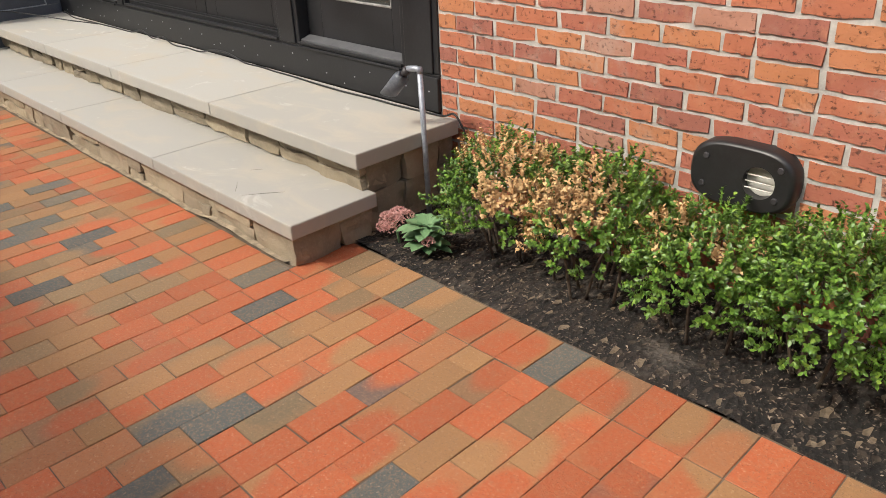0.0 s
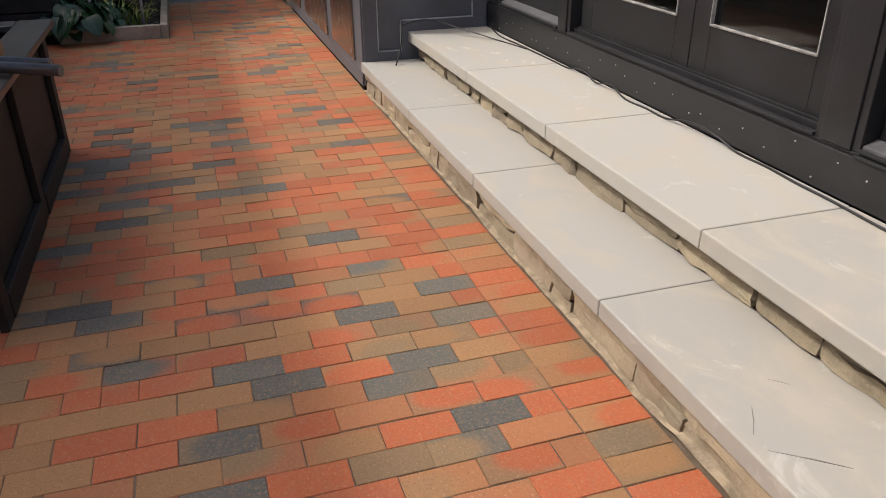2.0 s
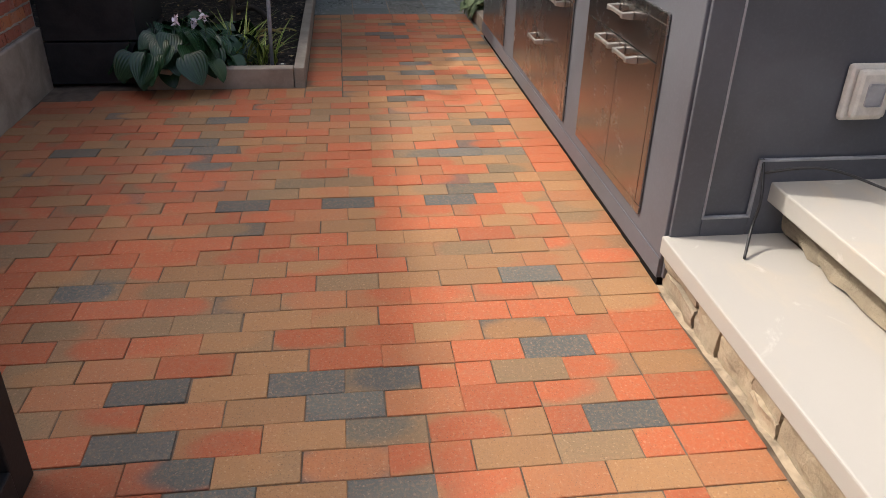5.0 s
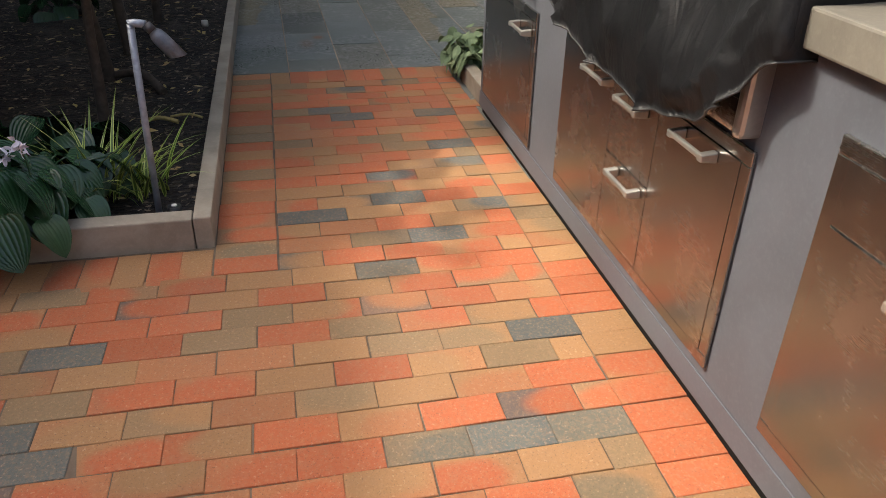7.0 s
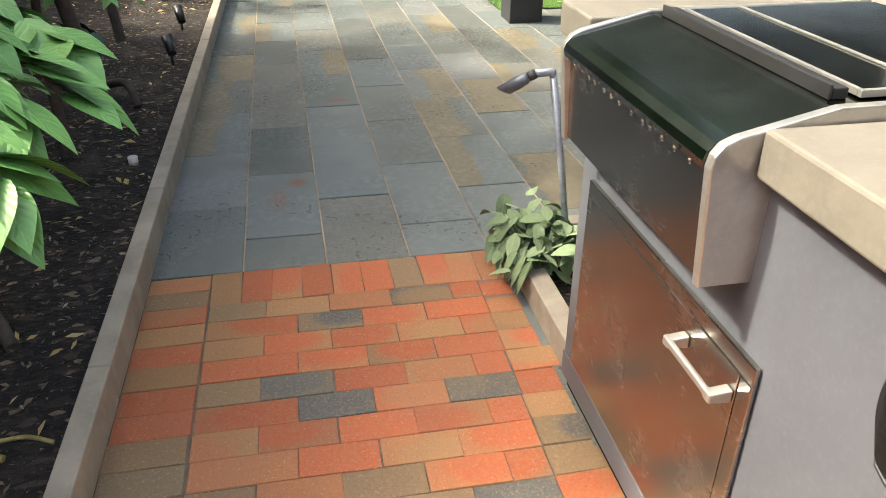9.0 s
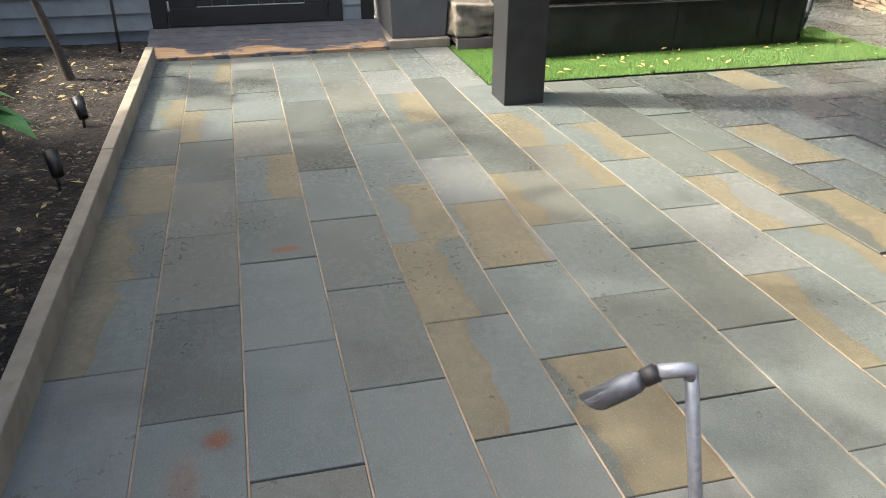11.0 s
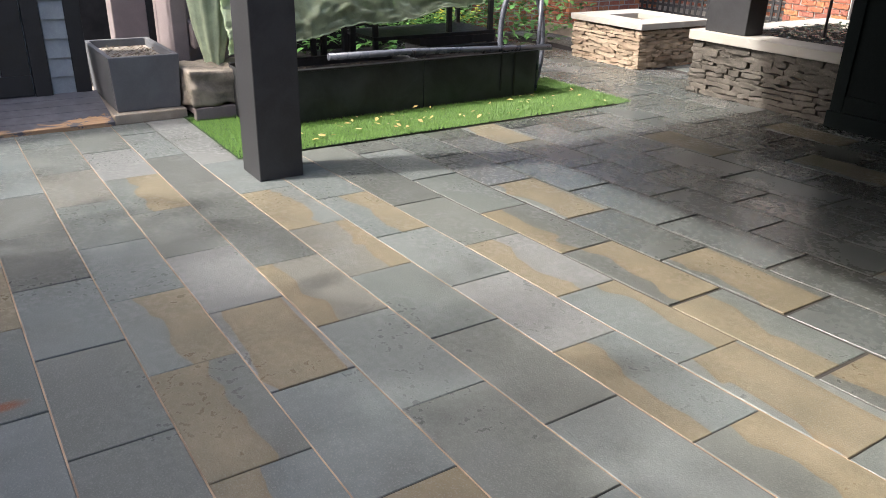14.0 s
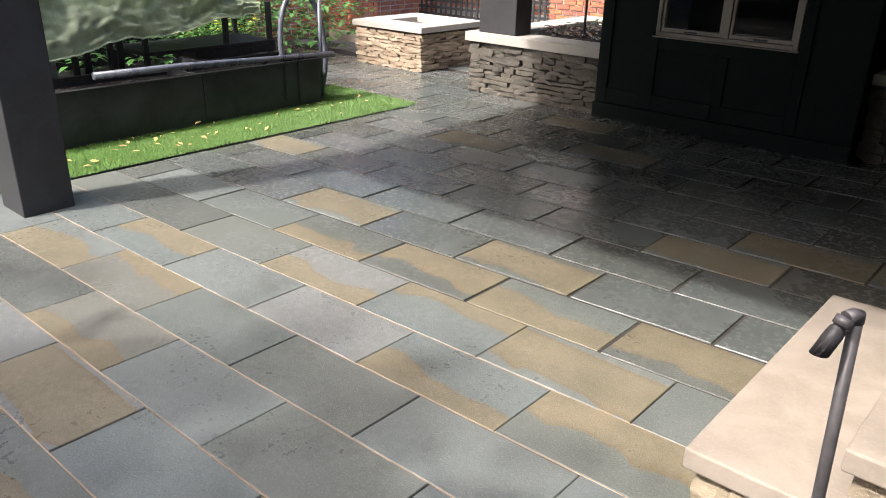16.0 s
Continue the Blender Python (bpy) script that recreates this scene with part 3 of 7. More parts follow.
def door_wall():
    """Black base rail, posts, a fixed side light, two door leaves and another side light."""
    t = thing("door_front", (-4.0, DOOR_Y, 0.385), "black painted glazed garden doors and side windows of the house", "door", kind="structure")
    part("base_rail", box(-6.2, -1.925, DOOR_Y, DOOR_Y + 0.2, 0.383, 0.535, 0.004), m_black, t)
    part("drip_edge", box(-6.2, -1.925, DOOR_Y + 0.01, DOOR_Y + 0.2, 0.5355, 0.548, 0.003), m_black, t)
    part("head_rail", box(-6.2, -1.925, DOOR_Y + 0.02, DOOR_Y + 0.2, 2.45, 2.70, 0.004), m_black, t)
    for x0, x1 in ((-2.16, -1.926), (-3.14, -2.945), (-5.140, -4.99), (-6.199, -6.00)):
        part("post", boxes([(x0, x1, DOOR_Y + 0.012, DOOR_Y + 0.2, 0.549, 2.45), (x0 + 0.03, x1 - 0.03, DOOR_Y + 0.002, DOOR_Y + 0.02, 0.549, 2.45)], 0.004), m_black, t)
    # sills of the side lights
    for x0, x1 in ((-2.945, -2.16), (-6.0, -5.14)):
        bm = box(x0, x1, DOOR_Y + 0.02, DOOR_Y + 0.076, 0.552, 0.572, 0.003)
        for v in bm.verts:
            v.co.z += (v.co.y - DOOR_Y - 0.02) * 0.32
        part("sill", bm, m_sillgrey, t, "weathered grey sill")
        part("sill_track", boxes([(x0, x1, DOOR_Y + 0.004, DOOR_Y + 0.018, 0.549, 0.562), (x0, x1, DOOR_Y - 0.008, DOOR_Y + 0.002, 0.535, 0.545)], 0.002), m_black, t)
    part("threshold", boxes([(-4.99, -3.14, DOOR_Y + 0.0, DOOR_Y + 0.03, 0.549, 0.560), (-4.99, -3.14, DOOR_Y + 0.04, DOOR_Y + 0.055, 0.549, 0.578), (-4.99, -3.14, DOOR_Y + 0.062, DOOR_Y + 0.072, 0.549, 0.585)], 0.002), m_black, t, "black ribbed door track")

    def leaf(name, x0, x1, y, rail_top):
        lf = part(name, boxes([(x0, x0 + 0.12, y, y + 0.05, 0.575, 2.44), (x1 - 0.12, x1, y, y + 0.05, 0.575, 2.44),
                               (x0 + 0.12, x1 - 0.12, y, y + 0.05, 0.575, rail_top), (x0 + 0.12, x1 - 0.12, y, y + 0.05, 2.30, 2.44)], 0.003), m_black, t)
        part("glazing_bead", boxes([(x0 + 0.118, x1 - 0.118, y - 0.006, y + 0.012, rail_top - 0.003, rail_top + 0.006),
                                    (x0 + 0.116, x0 + 0.123, y - 0.006, y + 0.012, rail_top, 2.30),
                                    (x1 - 0.123, x1 - 0.116, y - 0.006, y + 0.012, rail_top, 2.30)], 0.002), m_bead, lf, "worn pale glazing bead")
        pane = part("pane", box(x0 + 0.11, x1 - 0.11, y + 0.02, y + 0.026, rail_top - 0.01, 2.31), m_glass, lf, "dark reflecting glass")
        pane.visible_shadow = False

    leaf("side_light", -2.943, -2.165, DOOR_Y + 0.078, 0.783)
    leaf("door_leaf", -3.985, -3.145, DOOR_Y + 0.075, 0.783)
    leaf("door_leaf", -4.985, -3.990, DOOR_Y + 0.075, 0.783)
    leaf("side_light", -5.995, -5.143, DOOR_Y + 0.078, 0.783)
    for i in range(34):
        x = -6.1 + i * 0.125 + R.uniform(-0.03, 0.03)
        zz = 0.42 + R.uniform(-0.015, 0.09)
        part("nail_head", tube([(x, DOOR_Y + 0.001, zz), (x, DOOR_Y - 0.003, zz)], 0.0035, 6), m_greytrim, t)
    return t


door_wall()

# ---- outdoor kitchen ----
KY, KX0, KX1 = 1.895, -9.745, -6.20
KTOP = 0.965
# Black paints in the shadow gap along the foot of the cabinets.
m_gap_shade = plain("plinth_shadow_gap", (0.010, 0.010, 0.010), 0.9, var=0.2, scale=20, spec=0.1)
kitchen = thing("kitchen_base", (-8.0, 2.3, 0.0), "blue-grey painted outdoor kitchen base with panelled end", "cabinet")
part("body", box(KX0, KX1, KY + 0.0006, WALL_Y + 0.018, 0.035, KTOP, 0.004), m_greywood, kitchen)
part("plinth", box(KX0 + 0.02, KX1 - 0.02, KY + 0.010, WALL_Y, -0.005, 0.035), m_gap_shade, kitchen, "recessed plinth, coloured black for the shadow gap")
part("base_strip", box(KX0, KX1, KY - 0.004, KY + 0.0002, 0.035, 0.110, 0.002), m_greywood, kitchen)
# panelled end towards the steps
part("end_frame", boxes([(KX1, KX1 + 0.016, KY + 0.012, 2.005, 0.04, 1.2), (KX1, KX1 + 0.016, 2.16, WALL_Y - 0.03, 0.04, 0.455), (KX1, KX1 + 0.016, 2.665, WALL_Y - 0.03, 0.455, 1.2),
                         (KX1, KX1 + 0.016, 2.005, 2.16, 0.04, 0.262)], 0.003), m_greywood, kitchen)
part("end_moulding", boxes([(KX1 + 0.004, KX1 + 0.020, 2.002, 2.162, 0.258, 0.266), (KX1 + 0.004, KX1 + 0.020, 2.157, 2.165, 0.258, 0.460), (KX1 + 0.004, KX1 + 0.020, 2.157, 2.668, 0.452, 0.460),
                            (KX1 + 0.004, KX1 + 0.020, 2.662, 2.670, 0.452, 1.2), (KX1 + 0.004, KX1 + 0.020, 2.001, 2.008, 0.258, 1.2)], 0.002), m_greytrim, kitchen, "pale edges of the panels")
part("end_upstand", box(KX1 - 0.25, KX1, KY + 0.012, WALL_Y - 0.02, KTOP, 1.25, 0.004), m_greywood, kitchen)

# concrete worktop, left free under the grill and the side burner
worktop = thing("worktop", (-7.0, 2.3, KTOP), "pale cast concrete worktop of the outdoor kitchen", "worktop")
part("slab", box(-7.44, -6.452, KY - 0.035, WALL_Y, KTOP + 0.004, 1.045, 0.006), m_concrete, worktop)
part("slab", box(-9.006, -8.66, KY - 0.035, WALL_Y, KTOP + 0.004, 1.045, 0.006), m_concrete, worktop)
part("slab", box(-9.90, -9.70, KY - 0.035, WALL_Y, KTOP + 0.004, 1.045, 0.006), m_concrete, worktop)
part("slab", box(-9.698, -9.008, 2.52, WALL_Y, KTOP + 0.004, 1.045, 0.006), m_concrete, worktop)
part("slab", box(-8.658, -7.442, 2.62, WALL_Y, KTOP + 0.004, 1.045, 0.006), m_concrete, worktop)


def bar_handle(parent, x, z, y, length=0.16, axis="x"):
    """A cast bar handle with splayed feet."""
    bm = bmesh.new()
    h = length / 2 - 0.012
    bm = box(x - h, x + h, y - 0.044, y - 0.032, z - 0.006, z + 0.008, 0.004, bm)
    for s in (-1, 1):
        b2 = bmesh.new()
        box(x + s * h - 0.011, x + s * h + 0.011, y - 0.044, y, z - 0.015, z + 0.012, 0.004, b2)
        for v in b2.verts:
            if v.co.y < y - 0.02:
                v.co.z = z + (v.co.z - z) * 0.7
        me = bpy.data.meshes.new("t")
        b2.to_mesh(me)
        b2.free()
        bm.from_mesh(me)
        bpy.data.meshes.remove(me)
    return part("handle", bm, m_steel_light, parent, "pale cast metal bar handle")


m_steel_light = plain("satin_metal", (0.50, 0.485, 0.455), 0.35, 0.8, var=0.12, scale=20)


def steel_front(name, x0, x1, z0, z1, cells, label, group="steel fronts"):
    """A steel frame with door and drawer fronts: cells of (x0, x1, z0, z1, handle place or None)."""
    t = thing(name, ((x0 + x1) / 2, KY, z0), label, "cabinet door", group)
    f = 0.035
    y0, y1 = KY - 0.012, KY - 0.0008
    part("frame", boxes([(x0, x1, y0, y1, z0, z0 + f), (x0, x1, y0, y1, z1 - f, z1), (x0, x0 + f, y0, y1, z0 + f, z1 - f), (x1 - f, x1, y0, y1, z0 + f, z1 - f)], 0.003), m_steel, t)
    part("backing", box(x0 + f, x1 - f, KY - 0.009, KY - 0.0008, z0 + f, z1 - f), m_steel, t)
    for a, b, c, d, hp in cells:
        dr = part("front", box(a + 0.0004, b - 0.0004, KY - 0.0135, KY - 0.0092, c + 0.0004, d - 0.0004, 0.0012), m_steel, t)
        if hp:
            bar_handle(dr, hp[0], hp[1], KY - 0.0135, hp[2] if len(hp) > 2 else 0.16)
    return t


steel_front("cabinet_doors", -7.222, -6.42, 0.165, 0.856, [(-7.187, -6.455, 0.694, 0.821, (-6.79, 0.790, 0.175)), (-7.187, -6.812, 0.20, 0.690, (-6.895, 0.660, 0.175)), (-6.808, -6.455, 0.20, 0.690, (-6.69, 0.660, 0.155))],
            "stainless steel double doors with a drawer above")
steel_front("cabinet_doors", -8.60, -7.455, 0.145, 0.722, [(-8.565, -8.168, 0.18, 0.687, (-8.257, 0.648, 0.18)), (-8.164, -7.879, 0.441, 0.687, (-8.006, 0.636, 0.155)), (-8.164, -7.879, 0.18, 0.437, (-7.992, 0.408, 0.175)), (-7.875, -7.49, 0.18, 0.687, (-7.66, 0.660, 0.175))],
            "stainless steel doors and two drawers below the grill")
steel_front("cabinet_doors", -9.665, -8.927, 0.130, 0.674, [(-9.63, -8.962, 0.165, 0.639, (-9.052, 0.590, 0.178))],
            "stainless steel single door below the side burner, wet")

# outlet on the panelled end
out = thing("outlet", (KX1 + 0.003, 2.44, 0.66), "white weatherproof outlet cover on the grey panel", "outlet")
part("plate", box(KX1 + 0.003, KX1 + 0.030, 2.37, 2.515, 0.585, 0.76, 0.012), m_whiteplastic, out)
part("lid", box(KX1 + 0.0305, KX1 + 0.060, 2.385, 2.50, 0.60, 0.75, 0.014), m_whiteplastic, out)
part("socket", box(KX1 + 0.0605, KX1 + 0.064, 2.415, 2.47, 0.64, 0.71, 0.006), m_greytrim, out, "grey recessed socket face")

# side burner box
burner = thing("side_burner", (-9.3, 2.1, 0.78), "stainless steel side burner box with a flat lid, wet", "grill")
BX0, BX1, BY = -9.68, -9.01, 1.81
# Dark green tint paints the reflected trees into the wet steel.
m_steel_tree_tint = plain("wet_steel_tree_reflection", (0.165, 0.185, 0.160), 0.18, 1.0, var=0.12, scale=6, bump=0.05, grain=60)


def extruded(profile, x0, x1, bevel=0.002):
    """A (y, z) profile drawn out along x."""
    bm = bmesh.new()
    a = [bm.verts.new((x0, y, z)) for y, z in profile]
    b = [bm.verts.new((x1, y, z)) for y, z in profile]
    bm.faces.new(a)
    bm.faces.new(b[::-1])
    n = len(profile)
    for i in range(n):
        j = (i + 1) % n
        bm.faces.new((a[j], a[i], b[i], b[j]))
    bmesh.ops.recalc_face_normals(bm, faces=bm.faces[:])
    if bevel:
        rims = [e for e in bm.edges if abs(e.verts[0].co.x - e.verts[1].co.x) < 1e-6]
        bmesh.ops.bevel(bm, geom=rims, offset=bevel, segments=2, affect="EDGES", profile=0.5)
    return bm


part("front_panel", extruded([(BY + 0.004, 0.79), (BY - 0.004, 0.974), (BY + 0.016, 0.974), (BY + 0.024, 0.79)], BX0 + 0.022, BX1 - 0.022, 0.0), m_steel, burner)
CHEEK = [(BY - 0.004, 0.782), (BY - 0.020, 0.984), (BY - 0.016, 1.004), (BY - 0.004, 1.020), (BY + 0.018, 1.030), (BY + 0.17, 1.066), (2.515, 1.070), (2.515, 1.020), (1.912, 1.020), (1.912, 0.782)]
for a, b in ((BX0, BX0 + 0.020), (BX1 - 0.020, BX1)):
    part("side_cheek", extruded(CHEEK, a, b, 0.003), m_steel_light, burner, "pale rounded side cheek")
part("body", box(BX0 + 0.022, BX1 - 0.022, BY + 0.026, 1.893, 0.79, 0.985), m_steel, burner)
LID = [(BY - 0.018, 0.976), (BY - 0.022, 0.990), (BY - 0.017, 1.004), (BY - 0.005, 1.016), (BY + 0.016, 1.024), (BY + 0.17, 1.060), (2.515, 1.064), (2.515, 1.049), (BY + 0.17, 1.044), (BY + 0.01, 0.995), (BY + 0.004, 0.976)]
part("lid", extruded(LID, BX0 + 0.022, BX1 - 0.022, 0.0), m_steel_tree_tint, burner, "glossy wet steel lid, tree reflection tinted into its colour")
part("lid_rail", boxes([(BX0 + 0.05, BX1 - 0.05, BY + 0.180, BY + 0.186, 1.0605, 1.084), (BX0 + 0.05, BX1 - 0.05, BY + 0.187, BY + 0.212, 1.0605, 1.078)], 0.002), m_plasticblack, burner, "dark upstanding hinge rail")
part("inner_lid", box(BX0 + 0.06, BX1 - 0.05, BY + 0.235, 2.49, 1.0655, 1.074, 0.003), m_steel_tree_tint, burner, "flat steel inner lid")
part("lid_edging", boxes([(BX0 + 0.06, BX1 - 0.05, BY + 0.226, BY + 0.234, 1.0645, 1.076), (BX1 - 0.049, BX1 - 0.040, BY + 0.226, 2.49, 1.0645, 1.076), (BX0 + 0.058, BX1 - 0.05, 2.16, 2.168, 1.0742, 1.0775)], 0.001), m_steel_light, burner, "bright edging of the inner lid")
for i in range(14):
    xx = BX0 + 0.05 + i * 0.043 + R.uniform(-0.012, 0.012)
    part("water_drop", tube([(xx, BY - 0.0235, 0.980), (xx, BY - 0.0225, 0.974), (xx, BY - 0.021, 0.971)], [0.002, 0.003, 0.001], 6), m_glass, burner)

# covered grill
grill = thing("grill", (-8.05, 2.2, 0.72), "built-in grill under a black vinyl cover", "grill")
part("grill_body", box(-8.60, -7.50, KY - 0.02, 2.61, 0.73, 1.22, 0.02), m_steel, grill)
part("cheek", box(-7.50, -7.465, KY - 0.05, 1.97, 0.745, 0.97, 0.012), m_steel_light, grill, "pale steel side cheek of the grill")


def grill_cover():
    """A vinyl sheet draped over the grill: closed round the ends, folds in front, a swagged hem."""
    bm = bmesh.new()
    n, k = 96, 44
    xa, xb = -8.62, -7.375
    hem = ((0.0, 0.86), (0.08, 0.785), (0.22, 0.735), (0.43, 0.697), (0.63, 0.692), (0.83, 0.75), (0.92, 0.84), (0.97, 0.95), (1.0, 1.0))

    def hem_z(s):
        s = min(1.0, max(0.0, s))
        for (p, q), (p2, q2) in zip(hem, hem[1:]):
            if s <= p2:
                return q + (q2 - q) * (s - p) / (p2 - p)
        return hem[-1][1]

    rows = []
    for i in range(n + 1):
        s = -0.28 + 1.56 * i / n
        wrap = max(0.0, -s, s - 1.0)
        sc = min(1.0, max(0.0, s))
        x = xa + sc * (xb - xa)
        row = []
        for j in range(k + 1):
            u = j / k
            y_end = min(0.86, wrap / 0.28 * 0.86)
            if u < 0.30:
                v = u / 0.30
                y = 2.64 - v * 0.56 * (1 - wrap / 0.28)
                z = 1.30 + 0.15 * math.sin(min(1, v * 1.1) * math.pi * 0.62) - 0.10 * (wrap > 0)
            else:
                v = (u - 0.30) / 0.70
                y = 2.08 - 0.32 * math.sin(v * math.pi * 0.5) + 0.05 * v ** 4 + y_end * 0.9
                y = min(y, 2.64)
                top = 1.44 - 0.12 * (wrap > 0)
                z = top * (1 - v) + hem_z(s) * v
            edge = 1 - 0.06 * (abs(sc - 0.5) * 2) ** 8
            c = Vector((s * 4.2, u * 3.1, 2.0))
            cr = 0.009 * math.sin(s * 15 + 3.0 * math.sin(u * 2.4 + s * 3) + 4 * noise.noise(c)) * min(1, u * 1.4)
            low = max(0.0, (u - 0.45) / 0.55)
            w1 = s * 9 + u * 5.0 + 2.2 * noise.noise(c * 0.8)
            w2 = s * 14 - u * 9.0 + 2.6 * noise.noise(c * 1.3 + Vector((3, 0, 0)))
            cr += 0.026 * (1 - abs(math.sin(w1))) ** 5 * (0.12 + low) + 0.036 * (1 - abs(math.sin(w2))) ** 6 * low ** 1.5
            cr += 0.007 * noise.fractal(c * 0.9, 0.9, 2.1, 4) - 0.014 * abs(noise.noise(c * 2.6)) * low
            if wrap > 0:
                cr = 0.020 * abs(math.sin(wrap * 34 + 1.6 * noise.noise(c * 0.7))) * (0.25 + u) + 0.010 * noise.noise(c * 1.2)
            fx = 0.02 * noise.noise(c + Vector((7, 0, 0)))
            row.append(bm.verts.new((x + fx + (cr * 0.7 if wrap > 0 else 0) * (1 if s > 1 else -1), y - (cr if wrap == 0 else 0), z * edge + 0.010 * noise.noise(c * 4))))
        rows.append(row)
    hem_line = [r[-1].co.copy() for r in rows]
    for a, b in zip(rows, rows[1:]):
        for j in range(k):
            f = bm.faces.new((a[j], b[j], b[j + 1], a[j + 1]))
            f.smooth = True
    bmesh.ops.solidify(bm, geom=bm.faces[:], thickness=0.004)
    return bm, hem_line


cover = thing("grill_cover", (-8.0, 2.2, 0.8), "black vinyl cover draped over the grill, rain-wet", "cover")
sheet, hem_line = grill_cover()
part("sheet", sheet, m_cover, cover)
part("hem", tube(hem_line, 0.003, 6), m_cover, cover, "stitched black hem")

# ---- curbs of the tree bed ----
curb = thing("curb", (-8.56, 0.6, 0.0), "buff cast stone edging of the planting bed", "edging", kind="structure")
xs = [-8.545, -9.9, -11.07, -12.3, -13.5, -14.7, -15.80]
for a, b in zip(xs, xs[1:]):
    part("kerb_stone", box(b + 0.002, a - 0.002, 0.583, 0.645, -0.05, 0.115 + R.uniform(-0.004, 0.004), 0.006), m_curb, curb)
part("kerb_stone", box(-8.622, -8.545, -0.25, 0.580, -0.05, 0.112, 0.006), m_curb, curb)

# ---- far end: shed with a plank door, ramp ----
SX = -16.38
solid("wall_shed", boxes([(SX - 0.25, SX, -1.65, 2.40, -0.05, 3.0)], 0.004), m_siding, "blue-grey clad shed wall", "wall", kind="structure")
siding = thing("siding", (SX, 0.0, 0.1), "blue-grey horizontal lap siding on the shed", "siding", kind="structure")
for x0, x1 in ((-1.64, 0.60), (2.17, 2.33)):
    for i in range(20):
        z0 = 0.13 + i * 0.138
        bm = box(SX + 0.001, SX + 0.022, x0, x1, z0, z0 + 0.15, 0.002)
        for v in bm.verts:
            v.co.x = SX + 0.002 + (v.co.x - SX) * (1.25 - 0.75 * (v.co.z - z0) / 0.15)
        part("clapboard", bm, m_siding, siding)
part("corner_board", box(SX + 0.001, SX + 0.035, 2.33, 2.44, 0.05, 3.0, 0.003), m_black, siding, "black corner board")
shed_door = thing("door_shed", (SX, 1.4, 0.14), "black painted plank shed door, closed", "door", kind="structure")
part("frame", boxes([(SX + 0.002, SX + 0.05, 0.60, 0.72, 0.14, 2.3), (SX + 0.002, SX + 0.05, 2.05, 2.165, 0.14, 2.3), (SX + 0.002, SX + 0.05, 0.72, 2.05, 2.16, 2.3)], 0.004), m_black, shed_door)
part("rail", boxes([(SX + 0.005, SX + 0.046, 0.73, 2.04, 0.15, 0.30), (SX + 0.005, SX + 0.046, 0.73, 0.96, 0.30, 2.1), (SX + 0.005, SX + 0.046, 1.85, 2.04, 0.30, 2.1)], 0.004), m_black, shed_door)
for i in range(7):
    a = 0.965 + i * 0.1262
    part("plank", box(SX + 0.005, SX + 0.030, a + 0.002, a + 0.124, 0.302, 2.1, 0.004), m_black, shed_door)
part("rail_edge", box(SX + 0.030, SX + 0.048, 0.965, 1.845, 0.3005, 0.306), m_greytrim, shed_door, "pale edge of the bottom rail")
part("hinge", box(SX + 0.047, SX + 0.052, 0.735, 0.752, 0.28, 0.36, 0.002), m_steel_light, shed_door, "small bright hinge")


def ramp():
    M = Mat("peeling_black_planks")
    pl = M.noise(3.5, 6, 0.65, M.scaled((1.0, 0.5, 1.0)), 0.5)
    sep = M.n("ShaderNodeSeparateXYZ")
    M.link(M.pos, sep.inputs[0])
    near = M.step(sep.outputs[0], -16.12, -15.80)
    peel = M.step(M.math("ADD", pl, M.math("MULTIPLY", near, 0.17)), 0.665, 0.69)
    wood = M.ramp(M.noise(1.0, 4, 0.6, M.scaled((60.0, 3.0, 60.0))), [(0.3, (0.33, 0.20, 0.11)), (0.7, (0.50, 0.34, 0.20))])
    paint = M.mix(M.step(M.noise(9, 5, 0.6), 0.4, 0.7), (0.085, 0.086, 0.098), (0.135, 0.136, 0.150))
    M.bump(peel, -0.3, 0.004)
    mat = M.done(M.mix(peel, paint, wood), M.math("ADD", M.math("MULTIPLY", peel, 0.4), 0.35))
    t = thing("ramp", (-16.05, 1.5, 0.0), "black painted wooden ramp with peeling front edge", "ramp")
    n = 5
    for i in range(n):
        xa, xb = -15.79 - 0.115 * i, -15.79 - 0.115 * (i + 1) + 0.003
        bm = box(xb, xa, 0.57, 2.47, -0.01, 0.025, 0.003)
        for v in bm.verts:
            v.co.z += (-15.79 - v.co.x) * 0.215
        part("plank", bm, mat, t)
    bm = box(-16.36, -15.85, 0.60, 2.44, -0.02, 0.0)
    for v in bm.verts:
        v.co.z += max(0, (-15.79 - v.co.x) * 0.215 - 0.012) if v.co.z > -0.01 else 0
    part("bearer", bm, m_blackwood, t)


ramp()

# ---- post and roof over the terrace ----
post = thing("post", (-14.22, 3.05, 0.0), "square black painted post standing on the bluestone", "post")
part("shaft", box(-14.37, -14.09, 2.915, 3.185, -0.004, 2.048, 0.006), m_blackpost, post)
# Unseen beams, added and hung low to keep light out of the porch.
solid("shade_beam_end", box(-14.40, -14.20, 3.197, 9.48, 2.05, 2.398), m_darkgreen, "unseen dark beam added at the garden end to shade the porch", "beam", kind="structure")
solid("shade_beam_front", box(-14.42, -9.62, 2.905, 3.195, 2.05, 2.398), m_darkgreen, "unseen dark beam added along the roof edge to shade the porch", "beam", kind="structure")
# Unseen roof that the post suggests; set low to deepen the shade.
solid("ceiling_porch", box(-14.42, -9.62, 2.90, 9.5, 2.4, 2.8), m_darkgreen, "dark underside of the porch roof", "ceiling", kind="structure")

# ---- plants: helpers ----


